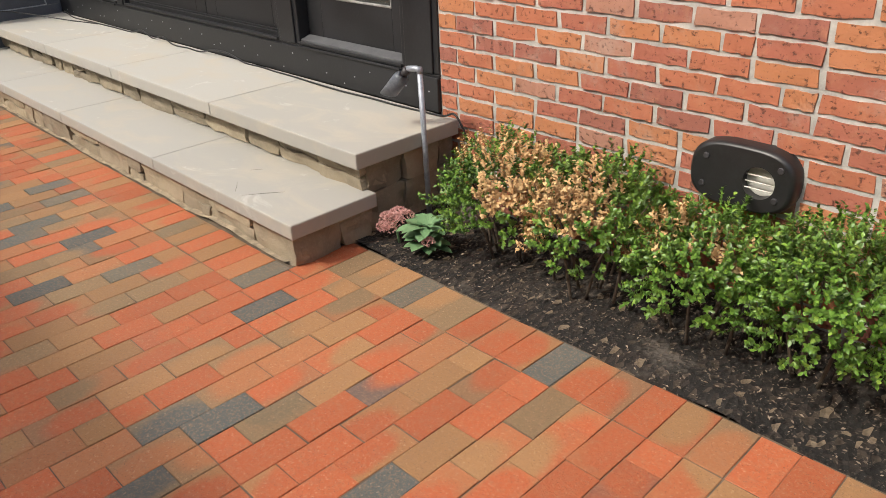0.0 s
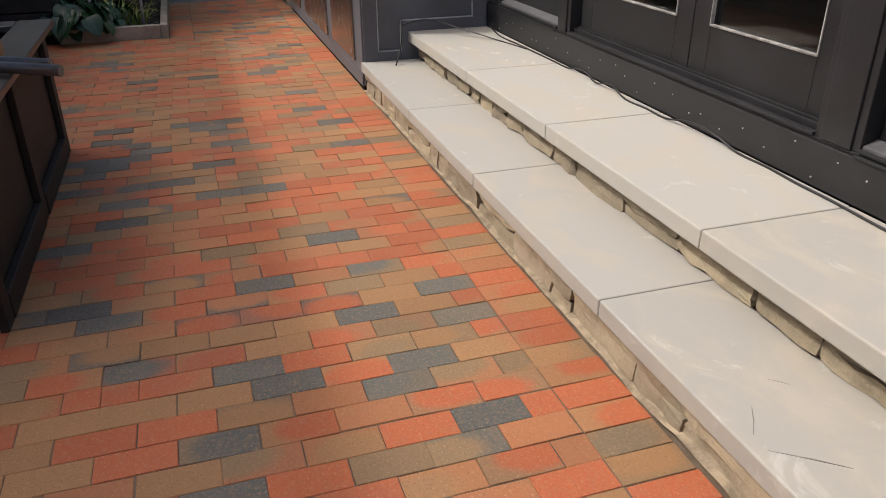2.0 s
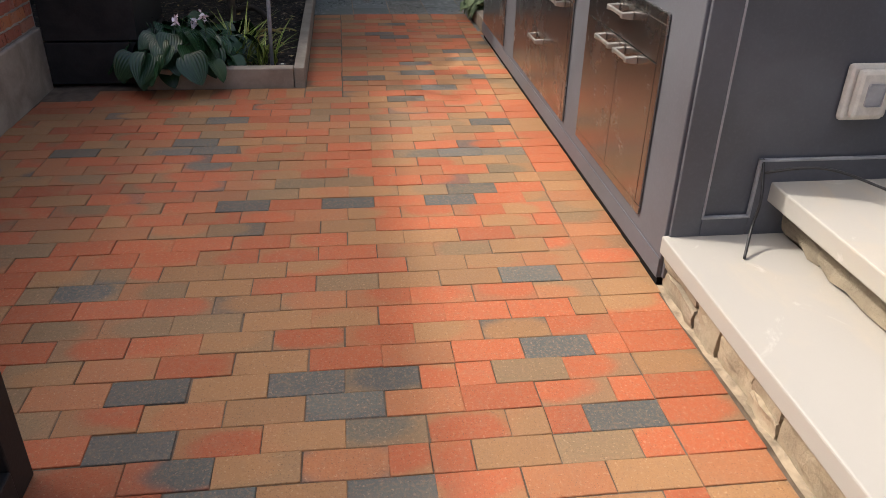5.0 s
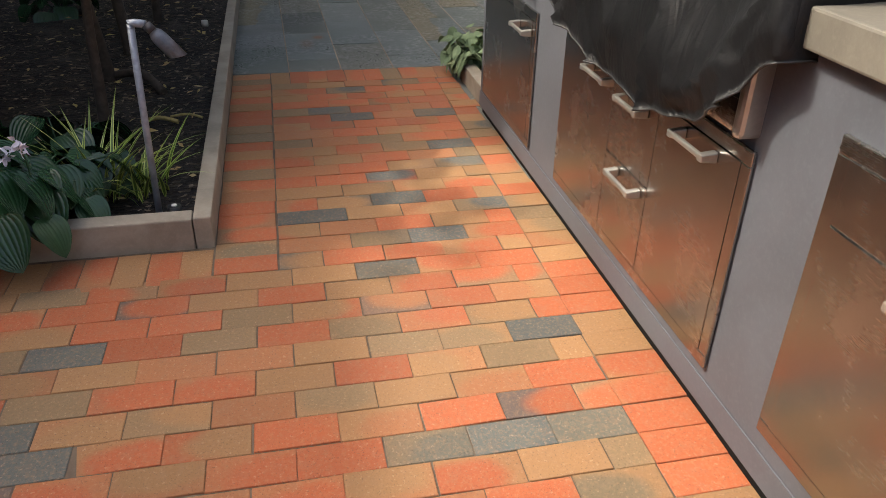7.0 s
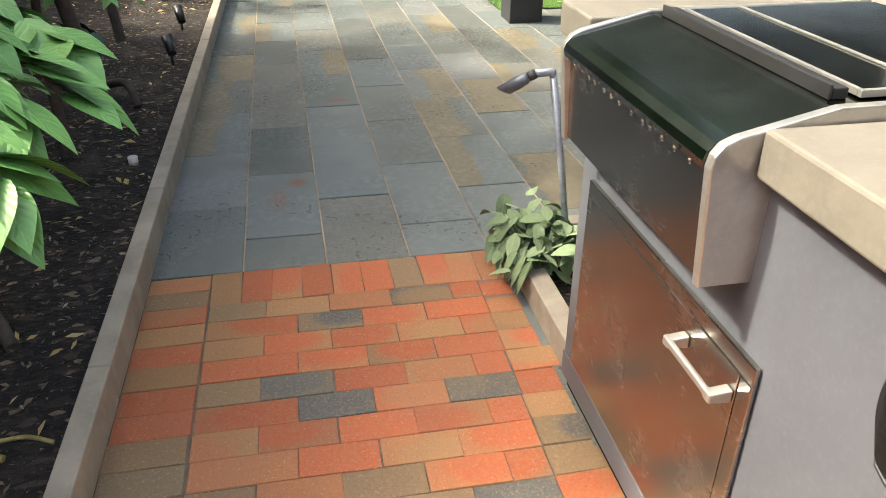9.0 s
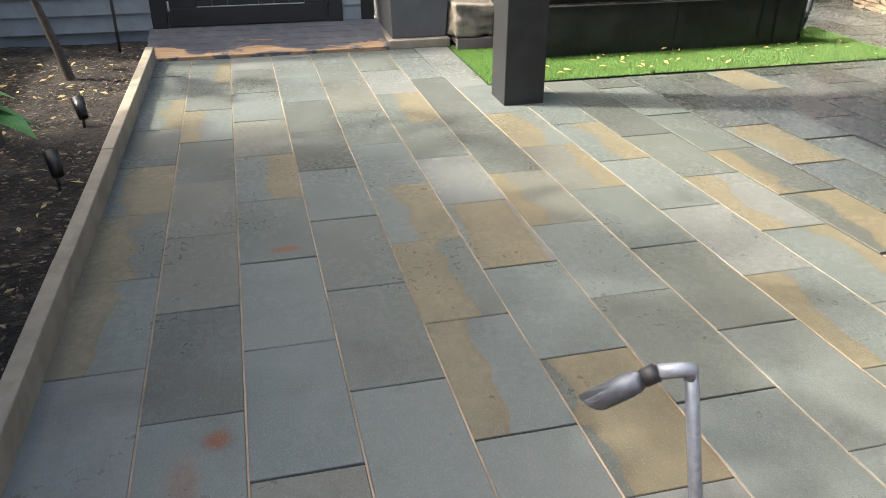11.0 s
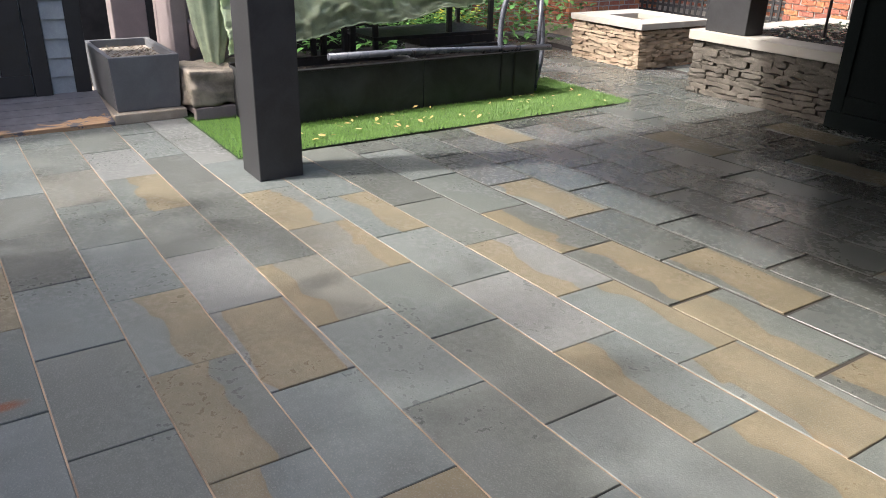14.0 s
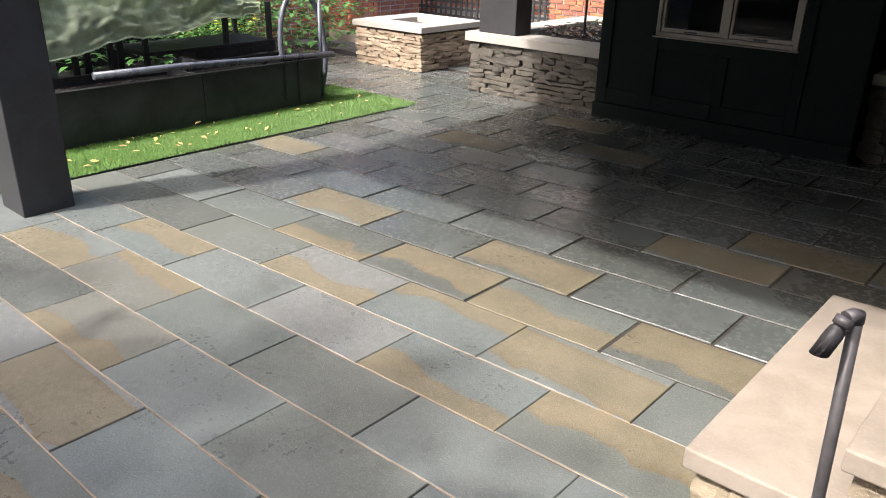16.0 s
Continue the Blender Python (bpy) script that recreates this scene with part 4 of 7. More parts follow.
class Leaves:
    """Gathers many small leaves into one mesh; each leaf is a bent, folded blade."""

    def __init__(self):
        self.v, self.f, self.uv = [], [], []

    def add(self, base, way, normal, length, width, segs=2, bend=0.25, fold=0.25, shape=1.0, full=1.0):
        d = Vector(way).normalized()
        n = Vector(normal)
        n = (n - d * n.dot(d))
        if n.length < 1e-4:
            n = d.orthogonal()
        n.normalize()
        s = d.cross(n)
        p = Vector(base)
        start = len(self.v)
        rows = []
        for i in range(segs + 1):
            t = i / segs
            c = p + d * length * t - n * bend * length * t * t
            w = width * 0.5 * (math.sin(math.pi * min(1.0, (0.06 + 0.94 * t) ** shape)) ** full if i < segs else 0.0)
            if i in (0,):
                w = width * 0.06
            rows.append(len(self.v))
            self.v += [tuple(c - s * w + n * fold * w), tuple(c), tuple(c + s * w + n * fold * w)]
            self.uv += [(0.0, t), (0.5, t), (1.0, t)]
        for a, b in zip(rows, rows[1:]):
            self.f += [(a, a + 1, b + 1, b), (a + 1, a + 2, b + 2, b + 1)]
        return start

    def mesh(self, name, material, parent, label="", smooth=True):
        me = bpy.data.meshes.new(name)
        me.from_pydata(self.v, [], self.f)
        if self.uv:
            layer = me.uv_layers.new(name="leaf")
            flat = [c for f in self.f for i in f for c in self.uv[i]]
            layer.data.foreach_set("uv", flat)
        me.materials.append(material)
        if smooth:
            me.polygons.foreach_set("use_smooth", [True] * len(me.polygons))
        ob = new(name, me)
        ob.parent = parent
        ob.matrix_parent_inverse = parent.matrix_basis.inverted()
        if label:
            ob["label"] = label
        return ob


def rand_dir(up=0.0):
    v = Vector((R.gauss(0, 1), R.gauss(0, 1), R.gauss(0, 1) + up))
    return v.normalized()


m_box = leaf_mat("boxwood_leaf", [(0.0, (0.014, 0.046, 0.008)), (0.5, (0.036, 0.110, 0.014)), (0.8, (0.092, 0.215, 0.026)), (1.0, (0.20, 0.31, 0.045))], 0.4)
m_dead = leaf_mat("dry_leaf", [(0.0, (0.30, 0.16, 0.06)), (0.5, (0.48, 0.29, 0.12)), (1.0, (0.58, 0.42, 0.22))], 0.8)
m_twig = plain("twig_bark", (0.085, 0.06, 0.042), 0.9, var=0.4, scale=40, bump=0.4)
m_bark = plain("tree_bark", (0.075, 0.058, 0.045), 0.85, var=0.4, scale=22, bump=0.6)
m_hosta = leaf_mat("hosta_leaf", [(0.0, (0.008, 0.028, 0.013)), (0.6, (0.015, 0.046, 0.020)), (1.0, (0.03, 0.075, 0.03))], 0.24, "rib")
m_blade = leaf_mat("striped_blade", [(0.0, (0.20, 0.34, 0.04)), (0.5, (0.42, 0.50, 0.09)), (1.0, (0.55, 0.60, 0.20))], 0.4, "margin")
m_shrub = leaf_mat("shrub_leaf", [(0.0, (0.045, 0.13, 0.028)), (0.5, (0.075, 0.20, 0.045)), (1.0, (0.13, 0.28, 0.075))], 0.42, "pinnate")
m_sage = leaf_mat("felted_leaf", [(0.0, (0.09, 0.135, 0.065)), (0.6, (0.145, 0.205, 0.10)), (1.0, (0.22, 0.29, 0.155))], 0.8, "pinnate")
m_sedum = leaf_mat("sedum_leaf", [(0.0, (0.08, 0.17, 0.075)), (1.0, (0.16, 0.27, 0.13))], 0.5)
m_pink = leaf_mat("pink_bloom", [(0.0, (0.42, 0.20, 0.19)), (1.0, (0.62, 0.38, 0.34))], 0.7)
m_lilac = leaf_mat("lilac_petal", [(0.0, (0.55, 0.50, 0.62)), (1.0, (0.78, 0.74, 0.80))], 0.6)
m_turf = leaf_mat("turf_blade", [(0.0, (0.028, 0.085, 0.012)), (0.6, (0.060, 0.155, 0.020)), (1.0, (0.13, 0.24, 0.045))], 0.55)
m_yellow = leaf_mat("yellow_bloom", [(0.0, (0.55, 0.42, 0.03)), (1.0, (0.72, 0.60, 0.06))], 0.6)
m_litter = leaf_mat("fallen_leaf", [(0.0, (0.22, 0.15, 0.05)), (0.4, (0.45, 0.34, 0.08)), (0.7, (0.32, 0.16, 0.06)), (1.0, (0.50, 0.42, 0.22))], 0.7)
m_stick = plain("dead_stick", (0.30, 0.235, 0.085), 0.8, var=0.4, scale=30, bump=0.4)
m_chip = leaf_mat("wood_chip", [(0.0, (0.018, 0.013, 0.010)), (0.6, (0.050, 0.034, 0.024)), (0.85, (0.125, 0.090, 0.062)), (1.0, (0.34, 0.27, 0.20))], 0.9)


def boxwood(cx, cy, w, d, h, dead, seed):
    """A clipped boxwood: twigs from the ground and sprays of small leaves."""
    rr = random.Random(seed)
    t = thing("boxwood_shrub", (cx, cy, 0.0), "green boxwood shrub with tan winter-burnt patches in the mulch", "shrub", "boxwood hedge")
    bm = bmesh.new()
    for i in range(9):
        a = rr.uniform(0, 6.28)
        q = Vector((cx + math.cos(a) * w * 0.33 * rr.random(), cy + math.sin(a) * d * 0.33 * rr.random(), 0))
        tip = Vector((cx + math.cos(a) * w * 0.45, cy + math.sin(a) * d * 0.45, h * rr.uniform(0.6, 0.85)))
        tube(arc([(q.x, q.y, -0.02), q.lerp(tip, 0.4) + Vector((0, 0, 0.05)), tip], 3), [0.007, 0.006, 0.006, 0.005, 0.004, 0.003, 0.002], 5, bm)
    part("stem", bm, m_twig, t)
    green, dry = Leaves(), Leaves()
    spots = [(Vector((cx + rr.uniform(-w, w) * 0.40, cy - rr.uniform(-0.1, 0.5) * d, h * rr.uniform(0.55, 1.05))), rr.uniform(0.07, 0.13)) for _ in range(dead)]
    n_spray = int(860 * w * h / 0.25)
    for i in range(n_spray):
        u = rand_unit(rr)
        if u.z < -0.35:
            u.z = -u.z * 0.5
        k = rr.uniform(0.72, 1.0)
        lump = 1.0 + 0.20 * noise.noise(Vector((u.x * 2.4 + seed, u.y * 2.4, u.z * 2.4)))
        p = Vector((cx + u.x * w * 0.52 * k * lump, cy + u.y * d * 0.54 * k * lump, h * 0.50 + u.z * h * 0.52 * k * lump))
        p.z = max(p.z, 0.05)
        isdry = any((p - s).length < r * (1.0 + 0.5 * noise.noise(p * 18)) for s, r in spots) or rr.random() < 0.015
        L = dry if isdry else green
        ax = (u + Vector((0, 0, 0.55)) + rand_unit(rr) * 0.45).normalized()
        ln = rr.uniform(0.04, 0.075)
        for q in range(13):
            f = q / 13
            side = rand_unit(rr)
            side = (side - ax * side.dot(ax)).normalized()
            b = p + ax * ln * f
            L.add(b, side * 0.8 + ax * 0.75, ax, rr.uniform(0.012, 0.020), rr.uniform(0.008, 0.012), 3, 0.2, 0.3, 0.85, 0.7)
    green.mesh("foliage", m_box, t)
    dry.mesh("dry_foliage", m_dead, t, "tan dry foliage patches")
    return t


def rand_unit(rr):
    return Vector((rr.gauss(0, 1), rr.gauss(0, 1), rr.gauss(0, 1))).normalized()


for i, (cx, w, h, dead) in enumerate(((-1.33, 0.52, 0.44, 4), (-0.92, 0.50, 0.46, 3), (-0.52, 0.48, 0.40, 3), (-0.13, 0.50, 0.47, 0), (0.28, 0.5, 0.46, 1), (0.70, 0.5, 0.46, 1))):
    boxwood(cx, 2.545, w, 0.44, h, dead, 21 + i)


def mulch_chips(name, x0, x1, y0, y1, z, n, seed, material, label, size=(0.008, 0.03), avoid=None):
    rr = random.Random(seed)
    L = Leaves()
    for i in range(n):
        x, y = rr.uniform(x0, x1), rr.uniform(y0, y1)
        a = rr.uniform(0, 6.28)
        s = rr.uniform(*size)
        L.add((x, y, z + rr.uniform(0.0, 0.02)), (math.cos(a), math.sin(a), rr.uniform(-0.2, 0.35)), (rr.gauss(0, 0.3), rr.gauss(0, 0.3), 1), s, s * rr.uniform(0.25, 0.6), 2, rr.uniform(-0.1, 0.3), 0.2)
    me = bpy.data.meshes.new(name)
    me.from_pydata(L.v, [], L.f)
    me.materials.append(material)
    return tagged(new(name, me), label, "litter", kind="stuff")


mulch_chips("mulch_chips", -1.75, 1.6, 2.19, 2.78, 0.004, 5200, 5, m_chip, "loose bark chips and dry leaf bits on the mulch", (0.004, 0.017))
mulch_chips("bark_chips", -15.9, -8.7, -1.2, 0.54, 0.035, 7000, 6, m_chip, "bark chips over the shrub bed", (0.008, 0.034))
mulch_chips("fallen_leaves", -15.9, -8.8, -1.0, 0.54, 0.05, 330, 7, m_litter, "yellow and brown fallen leaves on the shrub bed", (0.03, 0.065))


def path_lamp(base, top, tip, material, label, r=0.026):
    """A staked path lamp: stem, bent arm, swivel and a cut tube hood."""
    base, top, tip = Vector(base), Vector(top), Vector(tip)
    t = thing("path_lamp", base, label, "garden lamp", "path lamps")
    part("stem", tube([base + Vector((0, 0, -0.05)), base.lerp(top, 0.5), top], 0.012, 10), material, t)
    way = tip - top
    flat = Vector((way.x, way.y, 0))
    elbow = top + flat * 0.36
    part("arm", tube([top + Vector((0, 0, -0.012)), top + Vector((0, 0, 0.004)), top.lerp(elbow, 0.3) + Vector((0, 0, 0.004)), elbow], 0.0135, 10), material, t)
    sw = elbow.lerp(tip, 0.22)
    part("swivel", tube([elbow, sw], [0.017, 0.016], 10), m_lampdark, t, "dark swivel joint")
    d = (tip - sw).normalized()
    ln = (tip - sw).length
    bm = bmesh.new()
    tube([sw, sw + d * ln * 0.12, sw + d * ln * 0.3, tip], [r * 0.65, r * 0.92, r, r], 16, bm, cap=False)
    for v in bm.verts:
        k = (v.co - sw).dot(d)
        if k > ln * 0.8:
            v.co += d * 0.9 * (v.co.z - (sw + d * k).z)
    bmesh.ops.solidify(bm, geom=bm.faces[:], thickness=0.003)
    part("hood", bm, material, t, "slanted tube hood")
    part("bulb", tube([sw + d * ln * 0.3, sw + d * ln * 0.5], [r * 0.7, r * 0.6], 10), m_whiteplastic, t)
    return t


path_lamp((-1.775, 2.56, 0.0), (-1.80, 2.565, 0.635), (-1.945, 2.52, 0.525), m_lampgrey, "grey metal path lamp staked beside the steps", 0.032)
path_lamp((-8.765, 0.440, 0.03), (-8.789, 0.457, 0.712), (-8.756, 0.595, 0.612), m_lampgrey, "grey metal path lamp staked in the shrub bed", 0.026)
path_lamp((-10.345, 2.125, 0.03), (-10.437, 2.04, 0.699), (-10.470, 1.885, 0.640), m_lampgrey, "grey metal path lamp staked in the small corner bed", 0.021)
path_lamp((-10.16, 2.915, 0.0), (-10.19, 2.905, 0.862), (-10.222, 2.845, 0.800), m_lampdark, "bronze path lamp in front of the porch steps", 0.016)
path_lamp((-16.02, 0.36, 0.03), (-16.02, 0.37, 0.66), (-15.98, 0.52, 0.57), m_lampdark, "bronze path lamp staked beside the shed", 0.024)

# sedum beside the lamp
sed = thing("sedum", (-1.62, 2.32, 0.0), "sedum with fleshy leaves and a dusty pink flower head", "plant")
L = Leaves()
for i in range(46):
    a = i * 2.4
    e = R.uniform(0.15, 0.9)
    L.add((-1.56 + 0.02 * math.cos(a), 2.335 + 0.02 * math.sin(a), 0.02 + 0.10 * R.random()), (math.cos(a), math.sin(a), e), (0, 0, 1), R.uniform(0.055, 0.095), R.uniform(0.036, 0.055), 7, 0.30, 0.3, 1.1, 0.7)
L.mesh("foliage", m_sedum, sed)
L = Leaves()
for hx, hy, hz, hr in ((-1.735, 2.30, 0.105, 0.036), (-1.690, 2.285, 0.115, 0.038), (-1.665, 2.325, 0.125, 0.034), (-1.715, 2.335, 0.120, 0.034), (-1.70, 2.265, 0.085, 0.028), (-1.745, 2.275, 0.075, 0.026), (-1.50, 2.29, 0.08, 0.022)):
    for i in range(int(5200 * hr)):
        u = rand_dir(0.8)
        p = Vector((hx, hy, hz)) + Vector((u.x * hr, u.y * hr, u.z * hr * 0.55 + 0.004 * math.sin(u.x * 21) * math.cos(u.y * 19)))
        for k in range(2):
            L.add(p, u + rand_dir() * 0.8, rand_dir(), 0.008, 0.006, 2)
L.mesh("bloom", m_pink, sed, "dusty pink flower heads")
part("stem", tube([(-1.69, 2.31, -0.01), (-1.70, 2.30, 0.10)], 0.006, 6), m_sedum, sed)

# black wall vent
vent = thing("wall_vent", (-0.535, WALL_Y, 0.455), "black plastic vent hood with a round opening on the brick wall", "vent")


def oval(w, h, y0, y1, r, cx, cz, hole=None):
    """A plate with rounded ends, bulging out from the wall."""
    bm = bmesh.new()
    n = 48
    rings = []
    for k, (y, s) in enumerate(((y1, 1.0), (y0 + 0.02, 1.0), (y0 + 0.006, 0.965), (y0, 0.90))):
        ring = []
        for i in range(n):
            a = 2 * math.pi * i / n
            c, q = math.cos(a), math.sin(a)
            x = (abs(c) ** 0.62) * (1 if c >= 0 else -1) * w / 2 * s
            z = (abs(q) ** 0.72) * (1 if q >= 0 else -1) * h / 2 * s
            ring.append(bm.verts.new((cx + x, y, cz + z)))
        rings.append(ring)
    for a, b in zip(rings, rings[1:]):
        for i in range(n):
            f = bm.faces.new((a[i], a[(i + 1) % n], b[(i + 1) % n], b[i]))
            f.smooth = True
    if hole:
        hx, hz, hr = hole
        inner = [bm.verts.new((cx + hx + hr * math.cos(2 * math.pi * i / n), y0, cz + hz + hr * math.sin(2 * math.pi * i / n))) for i in range(n)]
        deep = [bm.verts.new((v.co.x, y1, v.co.z)) for v in inner]
        for i in range(n):
            j = (i + 1) % n
            bm.faces.new((rings[-1][i], rings[-1][j], inner[j], inner[i]))
            bm.faces.new((inner[i], inner[j], deep[j], deep[i]))
    else:
        bm.faces.new(rings[-1])
    bmesh.ops.recalc_face_normals(bm, faces=bm.faces[:])
    return bm


part("hood", oval(0.345, 0.215, WALL_Y - 0.065, WALL_Y + 0.01, 0.1, -0.535, 0.455, (0.062, -0.002, 0.052)), m_plasticblack, vent)
part("backing", box(-0.53, -0.41, WALL_Y - 0.03, WALL_Y - 0.012, 0.39, 0.51), m_whiteplastic, vent, "pale inner flap")
for i in range(3):
    z = 0.428 + i * 0.022
    part("grille_bar", tube([(-0.52, WALL_Y - 0.052, z), (-0.42, WALL_Y - 0.052, z)], 0.0025, 6), m_whiteplastic, vent)
for dx, dz in ((-0.115, 0.05), (-0.12, -0.045), (0.125, 0.055), (0.12, -0.045)):
    part("screw", tube([(-0.535 + dx, WALL_Y - 0.063, 0.455 + dz), (-0.535 + dx, WALL_Y - 0.071, 0.455 + dz)], [0.011, 0.009], 12), m_lampdark, vent)

# cable along the foot of the doors, and the outlet lead
pts = [(-1.70, 2.74, 0.30), (-1.76, 2.72, 0.42), (-1.86, 2.745, 0.392)]
x = -2.0
while x > -6.1:
    pts.append((x, 2.755 - 0.02 * abs(math.sin(x * 1.9)) - R.uniform(0, 0.012), 0.388 + (0.03 if R.random() < 0.12 else 0.0)))
    x -= 0.16
solid("cable", tube(arc(pts, 4), 0.0048, 6), m_plasticblack, "thin black cable lying along the foot of the doors", "cable")
solid("cable", tube(arc([(-6.19, 2.17, 0.46), (-6.12, 2.15, 0.36), (-6.10, 2.13, 0.27), (-6.02, 2.08, 0.203)], 5), 0.005, 6), m_plasticblack, "black lead hanging over the lower step", "cable")
solid("cable", tube(arc([(-6.15, 2.16, 0.43), (-6.08, 2.30, 0.47), (-5.98, 2.45, 0.44), (-5.7, 2.66, 0.388), (-5.4, 2.73, 0.388)], 6), 0.0045, 6), m_plasticblack, "black cable looping on the upper step", "cable")

# ---- black wooden planter box ----
PLX0, PLX1, PLY0, PLY1, PLH = -5.52, -3.62, -0.55, 0.125, 0.68
pl = thing("planter_box", (-4.55, -0.2, 0.0), "long black stained wooden planter box on the bricks", "planter")
part("body", boxes([(PLX0 + 0.05, PLX1 - 0.05, PLY1 - 0.055, PLY1 - 0.03, 0.02, PLH - 0.03), (PLX0 + 0.05, PLX1 - 0.05, PLY0 + 0.03, PLY0 + 0.055, 0.02, PLH - 0.03),
                    (PLX0 + 0.03, PLX0 + 0.055, PLY0 + 0.03, PLY1 - 0.03, 0.02, PLH - 0.03), (PLX1 - 0.055, PLX1 - 0.03, PLY0 + 0.03, PLY1 - 0.03, 0.02, PLH - 0.03)], 0.003), m_blackwood, pl)
for x0 in (PLX0 + 0.002, -4.62, PLX1 - 0.092):
    part("post", box(x0, x0 + 0.09, PLY1 - 0.029, PLY1, 0.0, PLH - 0.026, 0.004), m_blackwood, pl)
for y0 in (PLY0, PLY1 - 0.115):
    part("end_post", box(PLX0, PLX0 + 0.029, y0 + 0.002, y0 + 0.085, 0.0, PLH - 0.026, 0.004), m_blackwood, pl)
bm = boxes([(PLX0 + 0.093, -4.622, PLY1 - 0.029, PLY1 + 0.004, 0.0, 0.10), (-4.528, PLX1 - 0.093, PLY1 - 0.029, PLY1 + 0.004, 0.0, 0.10)], 0.006)
part("bottom_rail", bm, m_blackwood, pl)
m_blackpipe = plain("black_glossy_pipe", (0.045, 0.050, 0.060), 0.22, var=0.2, scale=12)
m_rim = plain("worn_black_rim", (0.036, 0.035, 0.036), 0.35, var=0.5, scale=6, bump=0.3)
part("rim", boxes([(PLX0 - 0.035, PLX1 + 0.035, PLY1 - 0.11, PLY1 + 0.055, PLH - 0.026, PLH + 0.004)], 0.005), m_rim, pl, "worn damp rim board")
part("rim", boxes([(PLX0 - 0.035, PLX1 + 0.035, PLY0 - 0.04, PLY0 + 0.11, PLH - 0.026, PLH + 0.004)], 0.005), m_rim, pl)
part("rim", boxes([(PLX0 - 0.034, PLX0 + 0.11, PLY0 + 0.112, PLY1 - 0.112, PLH - 0.027, PLH + 0.003)], 0.005), m_rim, pl)
part("cross_bar", box(PLX0 + 0.16, PLX1 - 0.1, -0.20, -0.16, PLH - 0.05, PLH - 0.02, 0.004), m_rim, pl)
part("soil", box(PLX0 + 0.06, PLX1 - 0.06, PLY0 + 0.06, PLY1 - 0.06, 0.4, PLH - 0.10), m_soil, pl, "dark potting soil")


def wood_chunk():
    bm = rough_block(0.22, 0.20, 0.075, 4.0, 4, 0.018)
    bmesh.ops.translate(bm, verts=bm.verts, vec=(-4.56, 0.0, PLH + 0.036))
    return bm


m_rawwood = plain("raw_wood", (0.36, 0.20, 0.10), 0.8, var=0.4, scale=14, bump=0.5)
solid("wood_block", wood_chunk(), m_rawwood, "split raw wood block lying on the planter rim", "wood")
solid("garden_pipe", tube([(-4.52, -0.45, PLH + 0.075), (-4.232, 0.36, PLH + 0.027)], 0.021, 16), m_blackpipe, "black glossy plastic pipe lying across the planter", "pipe", "black pipes")
solid("garden_pipe", tube([(-4.58, -0.45, PLH + 0.078), (-4.33, 0.315, PLH + 0.030)], 0.023, 16), m_blackpipe, "black glossy plastic pipe lying across the planter", "pipe", "black pipes")


def cloth(x0, x1, y0, y1, z, amp, seed, n=26):
    bm = bmesh.new()
    g = [[bm.verts.new((x0 + (x1 - x0) * i / n, y0 + (y1 - y0) * j / n, z + amp * noise.fractal(Vector((i * 0.21 + seed, j * 0.21, 0)), 0.8, 2.0, 3))) for j in range(n + 1)] for i in range(n + 1)]
    for i in range(n):
        for j in range(n):
            f = bm.faces.new((g[i][j], g[i + 1][j], g[i + 1][j + 1], g[i][j + 1]))
            f.smooth = True
    bmesh.ops.solidify(bm, geom=bm.faces[:], thickness=0.003)
    return bm


solid("liner_sheet", cloth(-5.34, -4.75, -0.46, -0.02, PLH - 0.055, 0.05, 2.0), m_cover, "crumpled black plastic liner in the planter", "sheet")

# black bin behind the hostas
bb = thing("timber_bin", (-8.9, -0.5, 0.0), "black stained timber bin against the brick wall", "bin")
for i in range(4):
    part("board", box(-9.30, -8.60, -0.775, -0.27, 0.02 + i * 0.245, 0.255 + i * 0.245, 0.006), m_blackwood, bb)

# ---- hostas and striped grass at the bed corner ----


def hosta(cx, cy, cz, n, size, seed):
    rr = random.Random(seed)
    t = thing("hosta", (cx, cy, cz), "dark green hosta with large ribbed leaves, wet", "plant", "hostas")
    L = Leaves()
    bm = bmesh.new()
    for i in range(n):
        a = i * 2.399 + rr.uniform(-0.3, 0.3)
        rad = size * rr.uniform(0.25, 1.0)
        hgt = size * rr.uniform(0.45, 1.15) * (1.15 - 0.6 * rad / size)
        b = Vector((cx + math.cos(a) * rad, cy + math.sin(a) * rad, cz + hgt))
        ln = rr.uniform(0.125, 0.185)
        way = Vector((math.cos(a), math.sin(a), -0.15 - 0.75 * rad / size))
        L.add(b, way, (rr.gauss(0, 0.2), rr.gauss(0, 0.2), 1), ln, ln * rr.uniform(0.84, 0.98), 12, 0.30, 0.26, 0.74, 0.62)
        tube(arc([(cx, cy, cz - 0.01), Vector((cx, cy, cz)).lerp(b, 0.5) + Vector((0, 0, 0.05)), b], 3), 0.004, 5, bm)
    part("stalk", bm, m_hosta, t)["kind"] = "stuff"
    L.mesh("foliage", m_hosta, t)
    return t


